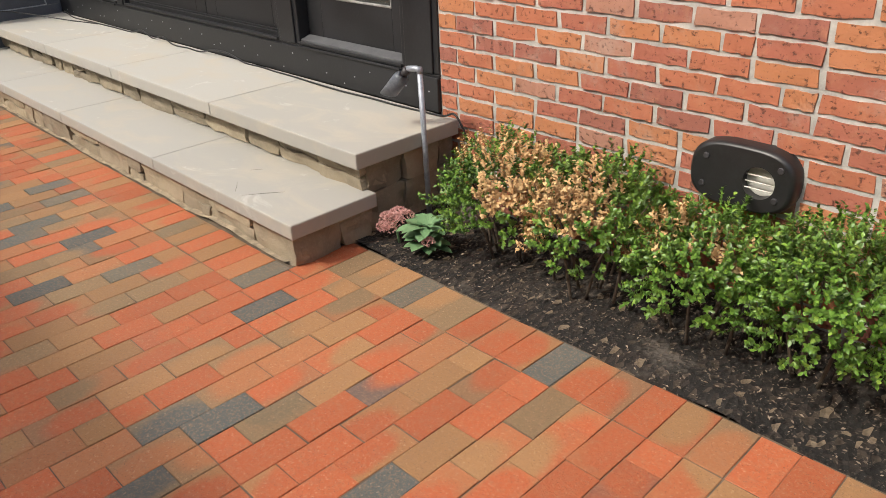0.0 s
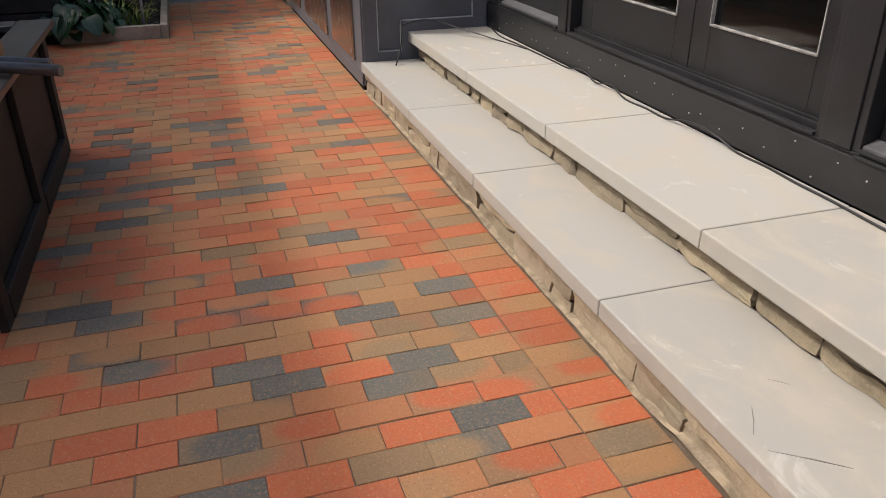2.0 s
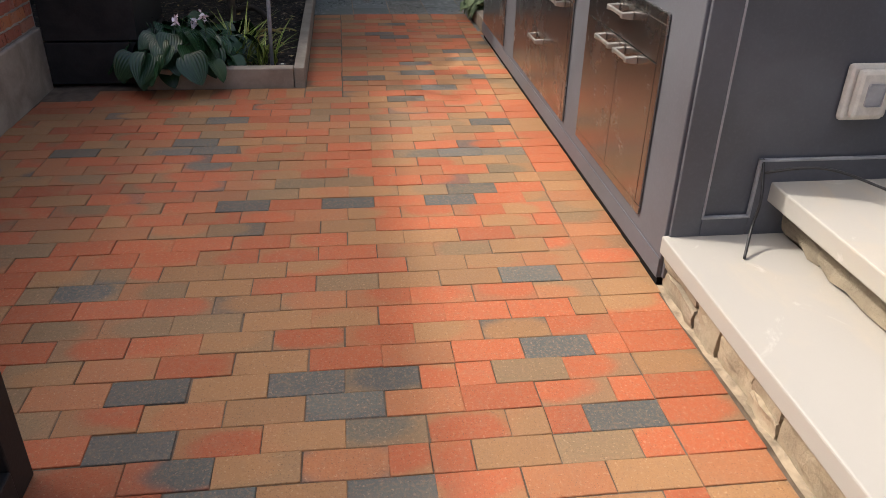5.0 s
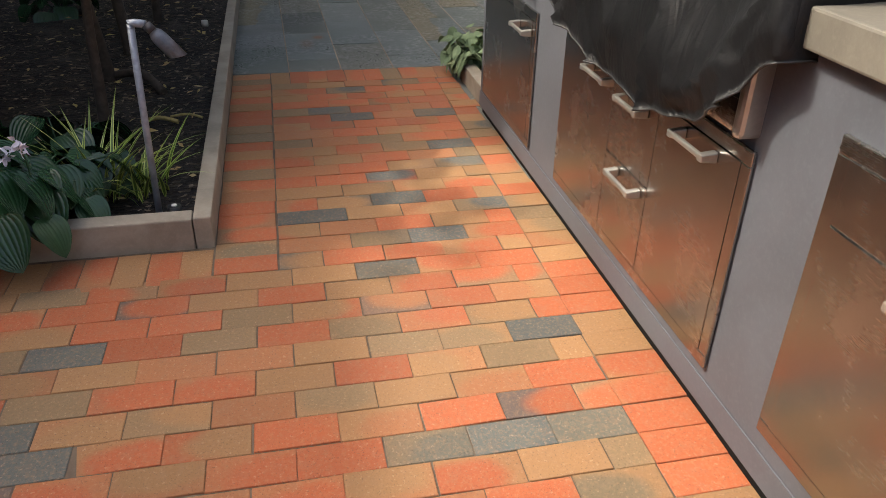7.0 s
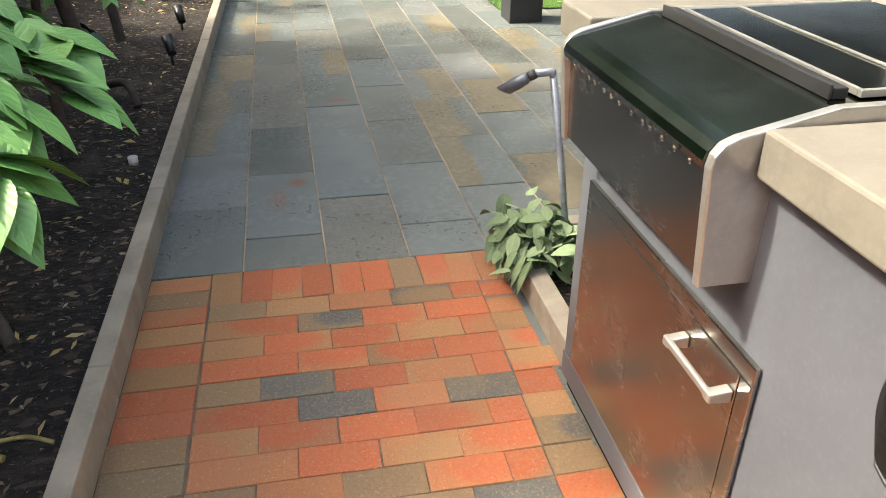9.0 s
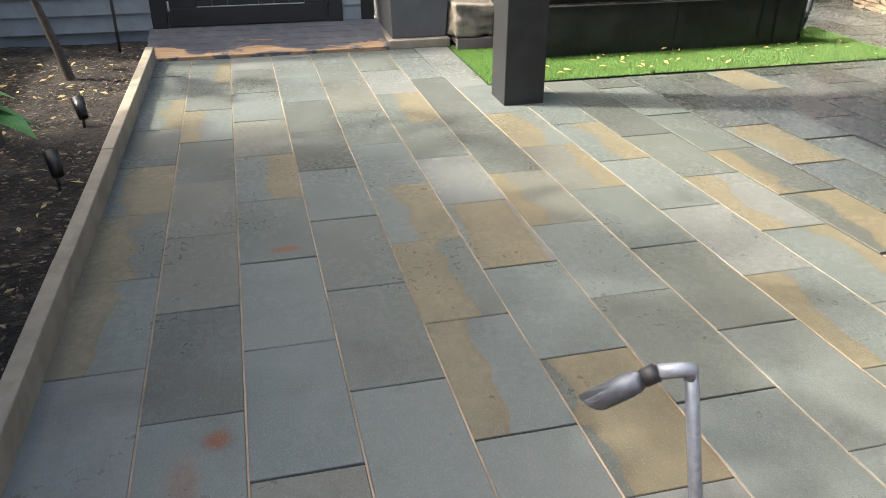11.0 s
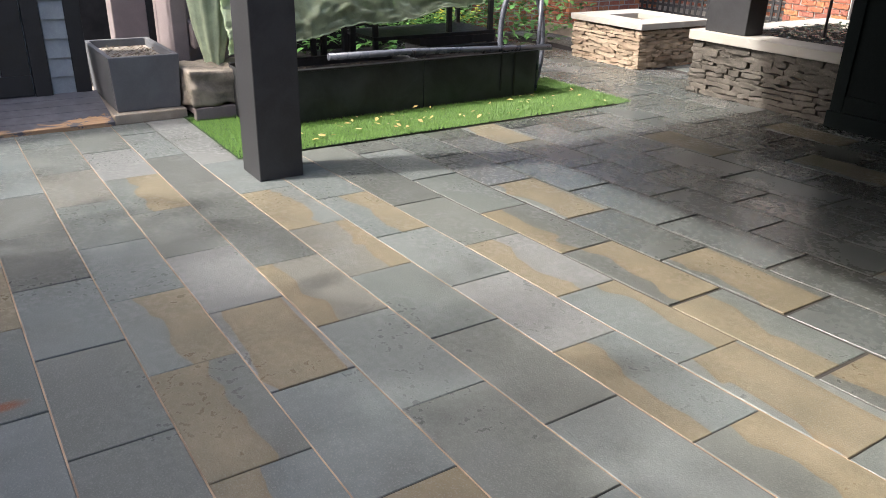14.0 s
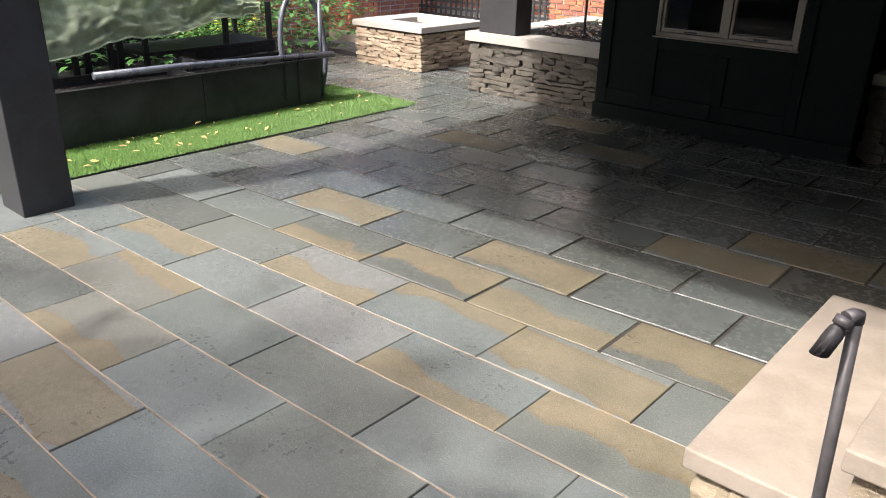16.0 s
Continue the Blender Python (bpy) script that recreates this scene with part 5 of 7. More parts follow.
hosta(-8.64, -0.08, 0.07, 52, 0.28, 1)
hosta(-8.82, 0.06, 0.08, 30, 0.24, 12)
hosta(-8.86, -0.20, 0.04, 36, 0.30, 2)
hosta(-9.10, 0.06, 0.06, 18, 0.26, 3)
fl = thing("hosta_bloom", (-8.5, 0.05, 0.4), "pale lilac hosta flowers on thin stalks", "flower")
for px, py, pz in ((-8.50, -0.03, 0.40), (-8.55, 0.11, 0.41), (-8.60, 0.04, 0.36)):
    part("stalk", tube(arc([(px - 0.08, py - 0.04, 0.05), (px - 0.03, py, 0.28), (px, py, pz)], 4), 0.003, 5), m_hosta, fl)
    L = Leaves()
    for i in range(16):
        u = rand_dir(-0.5)
        L.add((px + R.gauss(0, 0.008), py + R.gauss(0, 0.008), pz + R.gauss(0, 0.01)), u, rand_dir(), 0.035, 0.014, 3, 0.3)
    L.mesh("bloom", m_lilac, fl, "pale lilac bells")


def grass_tuft(cx, cy, cz, n, h, seed):
    rr = random.Random(seed)
    t = thing("striped_grass", (cx, cy, cz), "tuft of yellow-green striped lily grass", "plant", "striped grass")
    L = Leaves()
    for i in range(n):
        a = rr.uniform(0, 6.28)
        lean = rr.uniform(0.15, 0.75)
        L.add((cx + rr.gauss(0, 0.035), cy + rr.gauss(0, 0.035), cz - 0.01), (math.cos(a) * lean, math.sin(a) * lean, 1), (math.cos(a) * -1, math.sin(a) * -1, 0.4), h * rr.uniform(0.6, 1.25), 0.017, 7, -0.45 * rr.uniform(0.4, 1.5) * -1, 0.3, 0.6)
    L.mesh("foliage", m_blade, t)


grass_tuft(-8.93, 0.20, 0.04, 60, 0.34, 4)
grass_tuft(-8.94, 0.37, 0.04, 30, 0.24, 5)
cap = thing("sprinkler_cap", (-8.69, 0.51, 0.07), "small round black sprinkler cap set in the mulch", "sprinkler")
part("cap", tube([(-8.69, 0.51, 0.02), (-8.69, 0.51, 0.098)], 0.024, 16), m_plasticblack, cap)
part("dot", tube([(-8.69, 0.51, 0.098), (-8.69, 0.51, 0.102)], 0.010, 12), m_whiteplastic, cap)

# ---- shrubs with big leaves over the bed ----


def shrub(base, top, leaves, seed, spread=0.55, leaf=0.16, trunk=0.035, low=0.55):
    rr = random.Random(seed)
    base, top = Vector(base), Vector(top)
    t = thing("shrub_tree", base, "small tree with bare crooked stem and broad light green leaves", "tree", "shrub trees")
    bm = bmesh.new()
    mid = base.lerp(top, 0.5) + Vector((rr.gauss(0, 0.05), rr.gauss(0, 0.05), 0))
    tube(arc([base + Vector((0, 0, -0.05)), base.lerp(mid, 0.3), mid, top], 5), [trunk * 1.35] + [trunk * (1.0 - 0.04 * i) for i in range(15)], 9, bm)
    part("trunk", bm, m_bark, t)
    L = Leaves()
    tb = bmesh.new()
    for i in range(max(4, leaves // 9)):
        a = rr.uniform(0, 6.28)
        s = mid.lerp(top, rr.uniform(0.1, 1.0))
        e = s + Vector((math.cos(a) * spread * rr.uniform(0.4, 1), math.sin(a) * spread * rr.uniform(0.4, 1), rr.uniform(-0.25, 0.35)))
        if e.z < low:
            e.z = low + rr.uniform(0, 0.15)
        c = arc([s, s.lerp(e, 0.5) + Vector((0, 0, 0.06)), e], 4)
        tube(c, [0.010 - 0.0009 * k for k in range(len(c))], 5, tb)
        for k in range(9):
            q = c[min(len(c) - 1, 3 + k % 6)] + Vector((rr.gauss(0, 0.02), rr.gauss(0, 0.02), rr.gauss(0, 0.02)))
            b = a + rr.uniform(-1.4, 1.4)
            ln = leaf * rr.uniform(0.7, 1.2)
            L.add(q, (math.cos(b), math.sin(b), rr.uniform(-0.45, 0.25)), (rr.gauss(0, 0.25), rr.gauss(0, 0.25), 1), ln, ln * rr.uniform(0.42, 0.52), 6, 0.22, 0.22, 0.9)
    part("branch", tb, m_bark, t)
    L.mesh("foliage", m_shrub, t)
    return t


tree_a = shrub((-10.42, 0.02, 0.03), (-10.35, -0.10, 1.35), 120, 31, 0.62, 0.15, 0.035, 0.62)
tree_b = shrub((-10.95, 0.05, 0.03), (-11.1, -0.15, 1.6), 110, 32, 0.60, 0.15, 0.040, 0.75)
tree_c = shrub((-12.60, 0.10, 0.03), (-12.5, -0.1, 1.6), 130, 33, 0.72, 0.15, 0.055, 0.68)
tree_d = shrub((-13.9, 0.0, 0.03), (-14.0, -0.2, 1.6), 110, 34, 0.6, 0.14, 0.040, 0.8)
shrub((-15.2, 0.15, 0.03), (-15.3, -0.25, 1.7), 90, 35, 0.5, 0.13, 0.035, 0.95)
tree_e = shrub((-9.72, 0.10, 0.03), (-9.62, 0.22, 1.25), 150, 37, 0.55, 0.15, 0.030, 0.78)
tree_f = shrub((-11.7, 0.12, 0.03), (-11.6, 0.25, 1.3), 130, 38, 0.55, 0.15, 0.032, 0.78)
shrub((-9.55, -0.45, 0.03), (-9.6, -0.35, 1.5), 110, 36, 0.55, 0.15, 0.035, 0.85)


def bough(t, root, tip, n, leaf, seed):
    """A twig reaching out of a shrub with a spray of broad drooping leaves at its end."""
    rr = random.Random(seed)
    root, tip = Vector(root), Vector(tip)
    c = arc([root, root.lerp(tip, 0.55) + Vector((0, 0, 0.10)), tip], 6)
    part("branch", tube(c, [0.008 - 0.0003 * k for k in range(len(c))], 6), m_bark, t)
    L = Leaves()
    out = (tip - root).normalized()
    head = math.atan2(out.y, out.x)
    for i in range(n):
        q = c[len(c) - 1 - (i % 6)] + Vector((0, 0, rr.uniform(-0.01, 0.02)))
        b = head + (1 if i % 2 else -1) * rr.uniform(0.15, 1.25) + (0 if i > 1 else rr.gauss(0, 0.2))
        ln = leaf * rr.uniform(0.75, 1.15)
        L.add(q, (math.cos(b), math.sin(b), rr.uniform(-0.65, -0.05)), (rr.gauss(0, 0.25), rr.gauss(0, 0.25), 1), ln, ln * rr.uniform(0.44, 0.54), 9, rr.uniform(0.12, 0.35), 0.16, 0.82)
    L.mesh("spray", m_shrub, t)


def shade_canopy(t, cx, cy, z0, z1, rad, n, seed):
    """The upper crown of a small tree, out of view and added for shade: limbs and many loose leaves with gaps."""
    rr = random.Random(seed)
    bm = bmesh.new()
    L = Leaves()
    for i in range(n // 14):
        a = rr.uniform(0, 6.28)
        r = rad * math.sqrt(rr.random())
        e = Vector((cx + math.cos(a) * r, cy + math.sin(a) * r * 0.9, z0 + (z1 - z0) * rr.random() * (1.1 - 0.5 * r / rad)))
        s = Vector((cx, cy, z0 - 0.25 + rr.random() * (z1 - z0) * 0.6))
        c = arc([s, s.lerp(e, 0.5) + Vector((0, 0, 0.12)), e], 4)
        tube(c, [0.013 - 0.0009 * k for k in range(len(c))], 5, bm)
        for k in range(14):
            q = e + Vector((rr.gauss(0, 0.13), rr.gauss(0, 0.13), rr.gauss(0, 0.08)))
            b = rr.uniform(0, 6.28)
            ln = 0.15 * rr.uniform(0.7, 1.2)
            L.add(q, (math.cos(b), math.sin(b), rr.uniform(-0.5, 0.2)), (rr.gauss(0, 0.3), rr.gauss(0, 0.3), 1), ln, ln * 0.48, 4, 0.2, 0.2, 0.9)
    part("limb", bm, m_bark, t)
    L.mesh("crown", m_shrub, t)


shade_canopy(tree_a, -10.45, -0.55, 1.65, 2.7, 0.95, 280, 41)
shade_canopy(tree_b, -11.2, -0.15, 1.9, 3.4, 1.15, 420, 42)
shade_canopy(tree_c, -12.5, -0.10, 1.9, 3.4, 1.2, 420, 43)
shade_canopy(tree_d, -14.0, -0.25, 1.9, 3.2, 1.0, 300, 44)
shade_canopy(tree_e, -9.62, -0.70, 1.60, 2.4, 0.85, 240, 45)
bough(tree_e, (-9.62, 0.22, 1.15), (-9.30, 0.74, 0.92), 17, 0.16, 51)
bough(tree_e, (-9.62, 0.22, 1.10), (-9.55, 0.68, 0.97), 16, 0.16, 52)
bough(tree_e, (-9.62, 0.20, 1.05), (-9.45, 0.48, 0.95), 16, 0.16, 53)
bough(tree_e, (-9.62, 0.20, 1.20), (-9.82, 0.72, 0.91), 18, 0.16, 54)
bough(tree_a, (-10.37, -0.02, 1.0), (-10.05, 0.36, 0.80), 14, 0.15, 55)
bough(tree_a, (-10.37, -0.02, 1.1), (-10.02, 0.68, 0.95), 18, 0.16, 56)
bough(tree_a, (-10.37, -0.02, 1.1), (-10.32, 0.48, 0.92), 14, 0.15, 57)
bough(tree_f, (-11.62, 0.22, 1.1), (-11.45, 0.62, 0.92), 14, 0.15, 58)
bough(tree_f, (-11.62, 0.22, 1.0), (-11.92, 0.62, 0.80), 15, 0.15, 59)
bough(tree_b, (-11.05, -0.10, 1.2), (-11.05, 0.40, 0.98), 14, 0.15, 60)
hosta(-12.0, -0.55, 0.03, 16, 0.22, 8)
hosta(-13.6, -0.30, 0.03, 16, 0.22, 9)
solid("root", tube(arc([(-10.42, 0.04, 0.06), (-10.3, 0.20, 0.10), (-10.12, 0.32, 0.05)], 4), 0.022, 8), m_bark, "bare crooked root stub in the mulch", "root")
solid("root", tube(arc([(-12.6, 0.14, 0.10), (-12.48, 0.28, 0.14), (-12.36, 0.34, 0.04)], 4), 0.024, 8), m_bark, "bare crooked root stub in the mulch", "root")
solid("stick", tube(arc([(-9.66, 0.27, 0.065), (-9.645, 0.36, 0.085), (-9.62, 0.44, 0.07)], 5), 0.010, 7), m_stick, "pale yellowish dead stick lying on the mulch", "stick")
solid("stick", tube(arc([(-9.68, 0.40, 0.075), (-9.675, 0.48, 0.085), (-9.66, 0.545, 0.07)], 5), 0.006, 7), m_stick, "pale yellowish dead stick lying on the mulch", "stick")
for sx, sy in ((-13.2, 0.43), (-14.1, 0.40)):
    sp = thing("spot_lamp", (sx, sy, 0.04), "small black spot lamp staked in the mulch", "garden lamp", "spot lamps")
    part("stake", tube([(sx, sy, 0.0), (sx, sy, 0.12)], 0.010, 8), m_plasticblack, sp)
    part("head", tube([(sx + 0.02, sy + 0.01, 0.11), (sx - 0.06, sy - 0.02, 0.20)], [0.028, 0.036], 12), m_plasticblack, sp)
for sx, sy in ((-11.55, 0.44),):
    part("cap", tube([(sx, sy, 0.03), (sx, sy, 0.07)], 0.022, 14), m_whiteplastic, thing("drain_cap", (sx, sy, 0.05), "small pale ring cap set in the mulch", "cap"))

# ---- corner bed past the kitchen ----
curb2 = thing("curb_corner", (-10.2, 2.0, 0.0), "buff cast stone edging of the small corner bed", "edging", kind="structure")
part("kerb_stone", box(-10.50, -9.77, 1.915, 1.985, -0.05, 0.10, 0.005), m_curb, curb2)
part("kerb_stone", box(-10.57, -10.502, 1.915, 2.80, -0.05, 0.10, 0.005), m_curb, curb2)
patch("ground_bed_corner", -10.51, -9.72, 1.98, 3.0, 0.03, m_soil, "mulch of the small corner bed", 0.02, 0.05, 9.0)
lamb = thing("lambs_ear", (-10.35, 2.02, 0.04), "drooping grey-green felted lamb's ear spilling over the edging", "plant")
L = Leaves()
rr = random.Random(77)
for i in range(170):
    a = rr.uniform(0, 6.28)
    b = Vector((-10.33 + rr.gauss(0, 0.10), 2.02 + rr.gauss(0, 0.07), 0.10 + abs(rr.gauss(0, 0.07))))
    ln = rr.uniform(0.07, 0.125)
    L.add(b, (math.cos(a), math.sin(a) - 0.5, rr.uniform(-0.8, 0.25)), (rr.gauss(0, 0.3), rr.gauss(0, 0.3), 1), ln, ln * rr.uniform(0.42, 0.56), 6, rr.uniform(-0.2, 0.9), rr.uniform(-0.3, 0.5), 0.8)
for i in range(44):
    L.add((-10.36 + rr.gauss(0, 0.08), 1.93 + rr.gauss(0, 0.02), 0.13 + rr.random() * 0.03), (rr.gauss(0, 0.3), -0.5, -0.8), (0, -1, 0.6), rr.uniform(0.10, 0.15), 0.05, 6, 0.1, 0.25, 0.9)
L.mesh("foliage", m_sage, lamb)
for i in range(5):
    part("stem", tube(arc([(-10.33, 2.03, 0.03), (-10.33 + rr.gauss(0, 0.04), 2.02, 0.10), (-10.33 + rr.gauss(0, 0.08), 2.0 + rr.gauss(0, 0.05), 0.16)], 4), 0.005, 6), m_sage, lamb)
small = thing("boxwood_small", (-10.2, 2.42, 0.03), "small bright green boxwood in the corner bed", "shrub")
L = Leaves()
for i in range(900):
    u = rand_dir(0.3)
    p = Vector((-10.2 + u.x * 0.15, 2.45 + u.y * 0.17, 0.22 + u.z * 0.20))
    L.add(p, u + rand_dir() * 0.7, rand_dir(1), 0.018, 0.011, 2)
L.mesh("foliage", m_box, small)
part("stem", tube([(-10.2, 2.45, 0.0), (-10.2, 2.45, 0.3)], 0.01, 6), m_twig, small)

# ---- porch steps ----
solid("wall_house_west", box(-9.60, -9.35, 3.10, 9.5, 0.0, 2.598, 0.004), m_darkgreen, "dark green house wall behind the porch steps", "wall", kind="structure")
# darker, warmer copy of the tread limestone
m_cap_porch = plain("dark_warm_limestone", (0.285, 0.245, 0.205), 0.75, var=0.22, scale=4, bump=0.12)
solid("step_slab", box(-10.565, -10.10, 3.24, 4.52, 0.135, 0.20, 0.007), m_cap_porch, "pale sawn limestone tread slab of the porch steps", "step slab", "porch step slabs")
solid("step_slab", box(-10.21, -9.62, 3.295, 4.60, 0.287, 0.352, 0.007), m_cap_porch, "pale sawn limestone upper slab of the porch steps", "step slab", "porch step slabs")


def porch_riser(x0, x1, y0, y1, z0, z1):
    core = solid("step_riser", box(x0 + 0.05, x1, y0 + 0.05, y1, z0 - 0.01, z1 - 0.002), m_sand, "dry-laid split sandstone riser of the porch steps", "step riser", "step risers")
    y = y0
    while y < y1 - 0.05:
        w = min(R.choice((0.2, 0.25, 0.3, 0.35)), y1 - y)
        piece("stone", block_mesh(w, z1 - z0), Matrix.Translation((x0 + 0.055, y + w / 2, (z0 + z1) / 2)) @ Matrix.Rotation(math.pi / 2, 4, "Z"), core)
        y += w
    x = x0 + 0.1
    while x < x1 - 0.05:
        w = min(R.choice((0.2, 0.25, 0.3)), x1 - x)
        piece("stone", block_mesh(w, z1 - z0), Matrix.Translation((x + w / 2, y0 + 0.055, (z0 + z1) / 2)), core)
        x += w


porch_riser(-10.535, -10.1, 3.275, 4.49, -0.01, 0.135)
porch_riser(-10.175, -9.63, 3.325, 4.56, 0.0, 0.287)

# ---- lawn of artificial turf ----
LX0, LX1, LY0, LY1 = -15.9, -14.565, 2.95, 6.46
bm = bmesh.new()
v = [bm.verts.new(p) for p in ((LX0, LY0, 0.006), (LX1, LY0, 0.006), (LX1 - 0.04, LY1, 0.006), (LX0 + 0.3, LY1 - 0.02, 0.006))]
bm.faces.new(v)
bmesh.ops.translate(bm, verts=bm.verts, vec=(0, 0, 0))
m_turfbase = plain("turf_backing", (0.022, 0.058, 0.012), 0.9, var=0.4, scale=25, bump=0.6)
solid("ground_lawn", bm, m_turfbase, "strip of bright green artificial turf", "lawn", kind="structure")
L = Leaves()
rr = random.Random(5)
for i in range(60000):
    x, y = rr.uniform(LX0 + 0.2, LX1 - 0.01), rr.uniform(LY0 + 0.01, LY1 - 0.03)
    a = rr.uniform(0, 6.28)
    L.v += [(x - 0.003, y, 0.004), (x + 0.003, y + 0.002, 0.004), (x + 0.014 * math.cos(a), y + 0.014 * math.sin(a), rr.uniform(0.014, 0.036))]
    n = len(L.v)
    L.f.append((n - 3, n - 2, n - 1))
me = bpy.data.meshes.new("turf")
me.from_pydata(L.v, [], L.f)
me.materials.append(m_turf)
tagged(new("turf_blades", me), "short green turf blades", "grass", kind="stuff")
mulch_chips("lawn_leaves", -15.1, -14.6, 3.2, 6.4, 0.03, 70, 17, m_litter, "scattered yellow fallen leaves on the turf", (0.03, 0.06))

# ---- long black troughs with pipe rail and hoop ----
for y0, y1 in ((3.30, 4.70), (4.705, 5.85)):
    t = thing("trough", (-15.4, (y0 + y1) / 2, 0.0), "long black sheet metal trough planter, wet", "planter", "black troughs")
    part("front_sheet", box(-15.19, -15.175, y0, y1, 0.01, 0.385, 0.003), m_trough, t)
    part("back_sheet", box(-15.68, -15.665, y0, y1, 0.01, 0.385, 0.003), m_trough, t)
    for ya, yb in ((y0, y0 + 0.015), (y1 - 0.015, y1)):
        part("end_sheet", box(-15.664, -15.191, ya, yb, 0.01, 0.385, 0.003), m_trough, t)
    part("lip", boxes([(-15.215, -15.16, y0, y1, 0.3855, 0.40), (-15.695, -15.64, y0, y1, 0.3855, 0.40)], 0.004), m_plasticblack, t)
    part("soil", box(-15.664, -15.191, y0 + 0.016, y1 - 0.016, 0.02, 0.33), m_soil, t)
rail = thing("pipe_rail", (-15.25, 5.1, 0.44), "grey pipe rail clamped over the trough", "rail")
part("pipe", tube([(-15.22, 3.9, 0.47), (-15.22, 4.6, 0.46), (-15.20, 6.02, 0.405)], 0.026, 12), m_pvc, rail)
for yy in (4.62, 5.3, 5.55):
    part("clamp", tube([(-15.22, yy - 0.015, 0.448 - (yy - 4.6) * 0.036), (-15.22, yy + 0.015, 0.447 - (yy - 4.6) * 0.036)], 0.034, 12), m_plasticblack, rail)
part("strap", boxes([(-15.168, -15.164, 5.46, 5.475, 0.08, 0.42), (-15.168, -15.164, 5.60, 5.615, 0.02, 0.42)]), m_plasticblack, rail, "hanging black strap")
hoop = thing("hoop_frame", (-15.25, 5.85, 0.0), "tall grey tube hoop standing at the end of the trough", "frame")
ring = [(-15.22 - 0.12 * math.sin(a * 0.5), 5.78 + 0.235 * math.sin(a), 0.475 - 0.47 * math.cos(a)) for a in (2 * math.pi * i / 40 for i in range(41))]
part("ring", tube(ring, 0.024, 10, cap=False), m_pvc, hoop)
part("upright", tube([(-15.23, 5.90, 0.03), (-15.24, 5.92, 0.90)], 0.018, 10), m_pvc, hoop)
part("brace", tube([(-15.22, 5.58, 0.42), (-15.22, 6.01, 0.41)], 0.022, 10), m_pvc, hoop)

# ---- covered furniture stack ----
stack = thing("furniture_stack", (-15.9, 4.6, 0.0), "black metal garden furniture stacked behind the trough", "furniture")
part("shelf", box(-16.3, -15.72, 4.55, 5.80, 0.47, 0.50, 0.004), m_cover, stack, "black glossy table top")
part("shelf", box(-16.3, -15.72, 5.0, 5.80, 0.40, 0.468, 0.004), m_cover, stack)
for x, y in ((-15.75, 4.58), (-15.75, 5.76), (-16.28, 5.76), (-16.28, 4.58), (-15.75, 3.60), (-15.75, 4.02), (-15.72, 4.28)):
    part("leg", box(x - 0.02, x + 0.02, y - 0.02, y + 0.02, 0.0, 0.82, 0.004), m_blackpost, stack)
part("frame", boxes([(-15.78, -15.74, 3.5, 5.55, 0.80, 0.84), (-16.3, -16.26, 3.5, 5.78, 0.80, 0.84), (-15.78, -15.74, 5.30, 5.34, 0.5, 0.8)], 0.004), m_blackpost, stack)
for y0 in (3.66, 3.84, 4.1, 4.36):
    part("slat", box(-15.80, -15.77, y0, y0 + 0.05, 0.02, 0.62, 0.003), m_greytrim if y0 < 3.9 else m_blackpost, stack)


def tarp():
    """A green sheet thrown over the stack, hanging lower at one end, full of creases."""
    bm = bmesh.new()
    n, k = 110, 70
    rows = []
    for i in range(n + 1):
        s = i / n
        y = 3.28 + s * 2.28
        hem = 0.47 + 0.27 * s ** 0.8 + 0.025 * math.sin(s * 17) + (0.03 if s > 0.93 else 0)
        row = []
        for j in range(k + 1):
            u = j / k
            if u < 0.5:
                x = -16.35 + u / 0.5 * 0.62
                z = 0.93 + 0.28 * math.sin(s * 2.2 + 0.4) * (1 - 0.4 * abs(u - 0.25)) * 0.9
            else:
                w = (u - 0.5) / 0.5
                x = -15.73 + 0.14 * math.sin(w * 1.5)
                top = 0.93 + 0.28 * math.sin(s * 2.2 + 0.4) * 0.81
                z = top * (1 - w) + hem * w
            c = Vector((s * 7, u * 5, 3.0))
            cr = 0.038 * noise.fractal(c, 0.8, 2.1, 5) + 0.030 * abs(noise.noise(c * 1.9)) - 0.026 * abs(noise.noise(c * 4.1)) + 0.014 * abs(noise.noise(c * 8.0))
            row.append(bm.verts.new((x + cr, y + 0.3 * cr, z + cr * 0.7)))
        rows.append(row)
    hem_line = [r[-1].co.copy() for r in rows]
    for a, b in zip(rows, rows[1:]):
        for j in range(k):
            f = bm.faces.new((a[j], b[j], b[j + 1], a[j + 1]))
            f.smooth = True
    bmesh.ops.solidify(bm, geom=bm.faces[:], thickness=0.004)
    return bm, hem_line


tp = thing("tarp", (-15.73, 4.4, 0.5), "crumpled pale green tarpaulin over the stacked furniture", "tarp")
sheet, hem_line = tarp()
part("sheet", sheet, m_tarp, tp)
part("hem", tube(hem_line, 0.006, 6), m_tarp, tp)

um = bmesh.new()
n = 44
ringz = ((0.30, 0.055), (0.42, 0.075), (0.62, 0.12), (0.9, 0.15), (1.3, 0.16), (1.9, 0.13), (2.2, 0.05))
prev = None
for z, r in ringz:
    cur = [um.verts.new((-15.95 + r * (1 + 0.17 * math.sin(a * 9 + z)) * math.cos(a), 3.28 + r * (1 + 0.17 * math.sin(a * 9 + z)) * math.sin(a), z)) for a in (2 * math.pi * i / n for i in range(n))]
    if prev:
        for i in range(n):
            f = um.faces.new((prev[i], prev[(i + 1) % n], cur[(i + 1) % n], cur[i]))
            f.smooth = True
    prev = cur
um.faces.new(prev)
umb = thing("parasol", (-15.95, 3.28, 0.05), "closed parasol in a pleated pale green cover", "parasol")
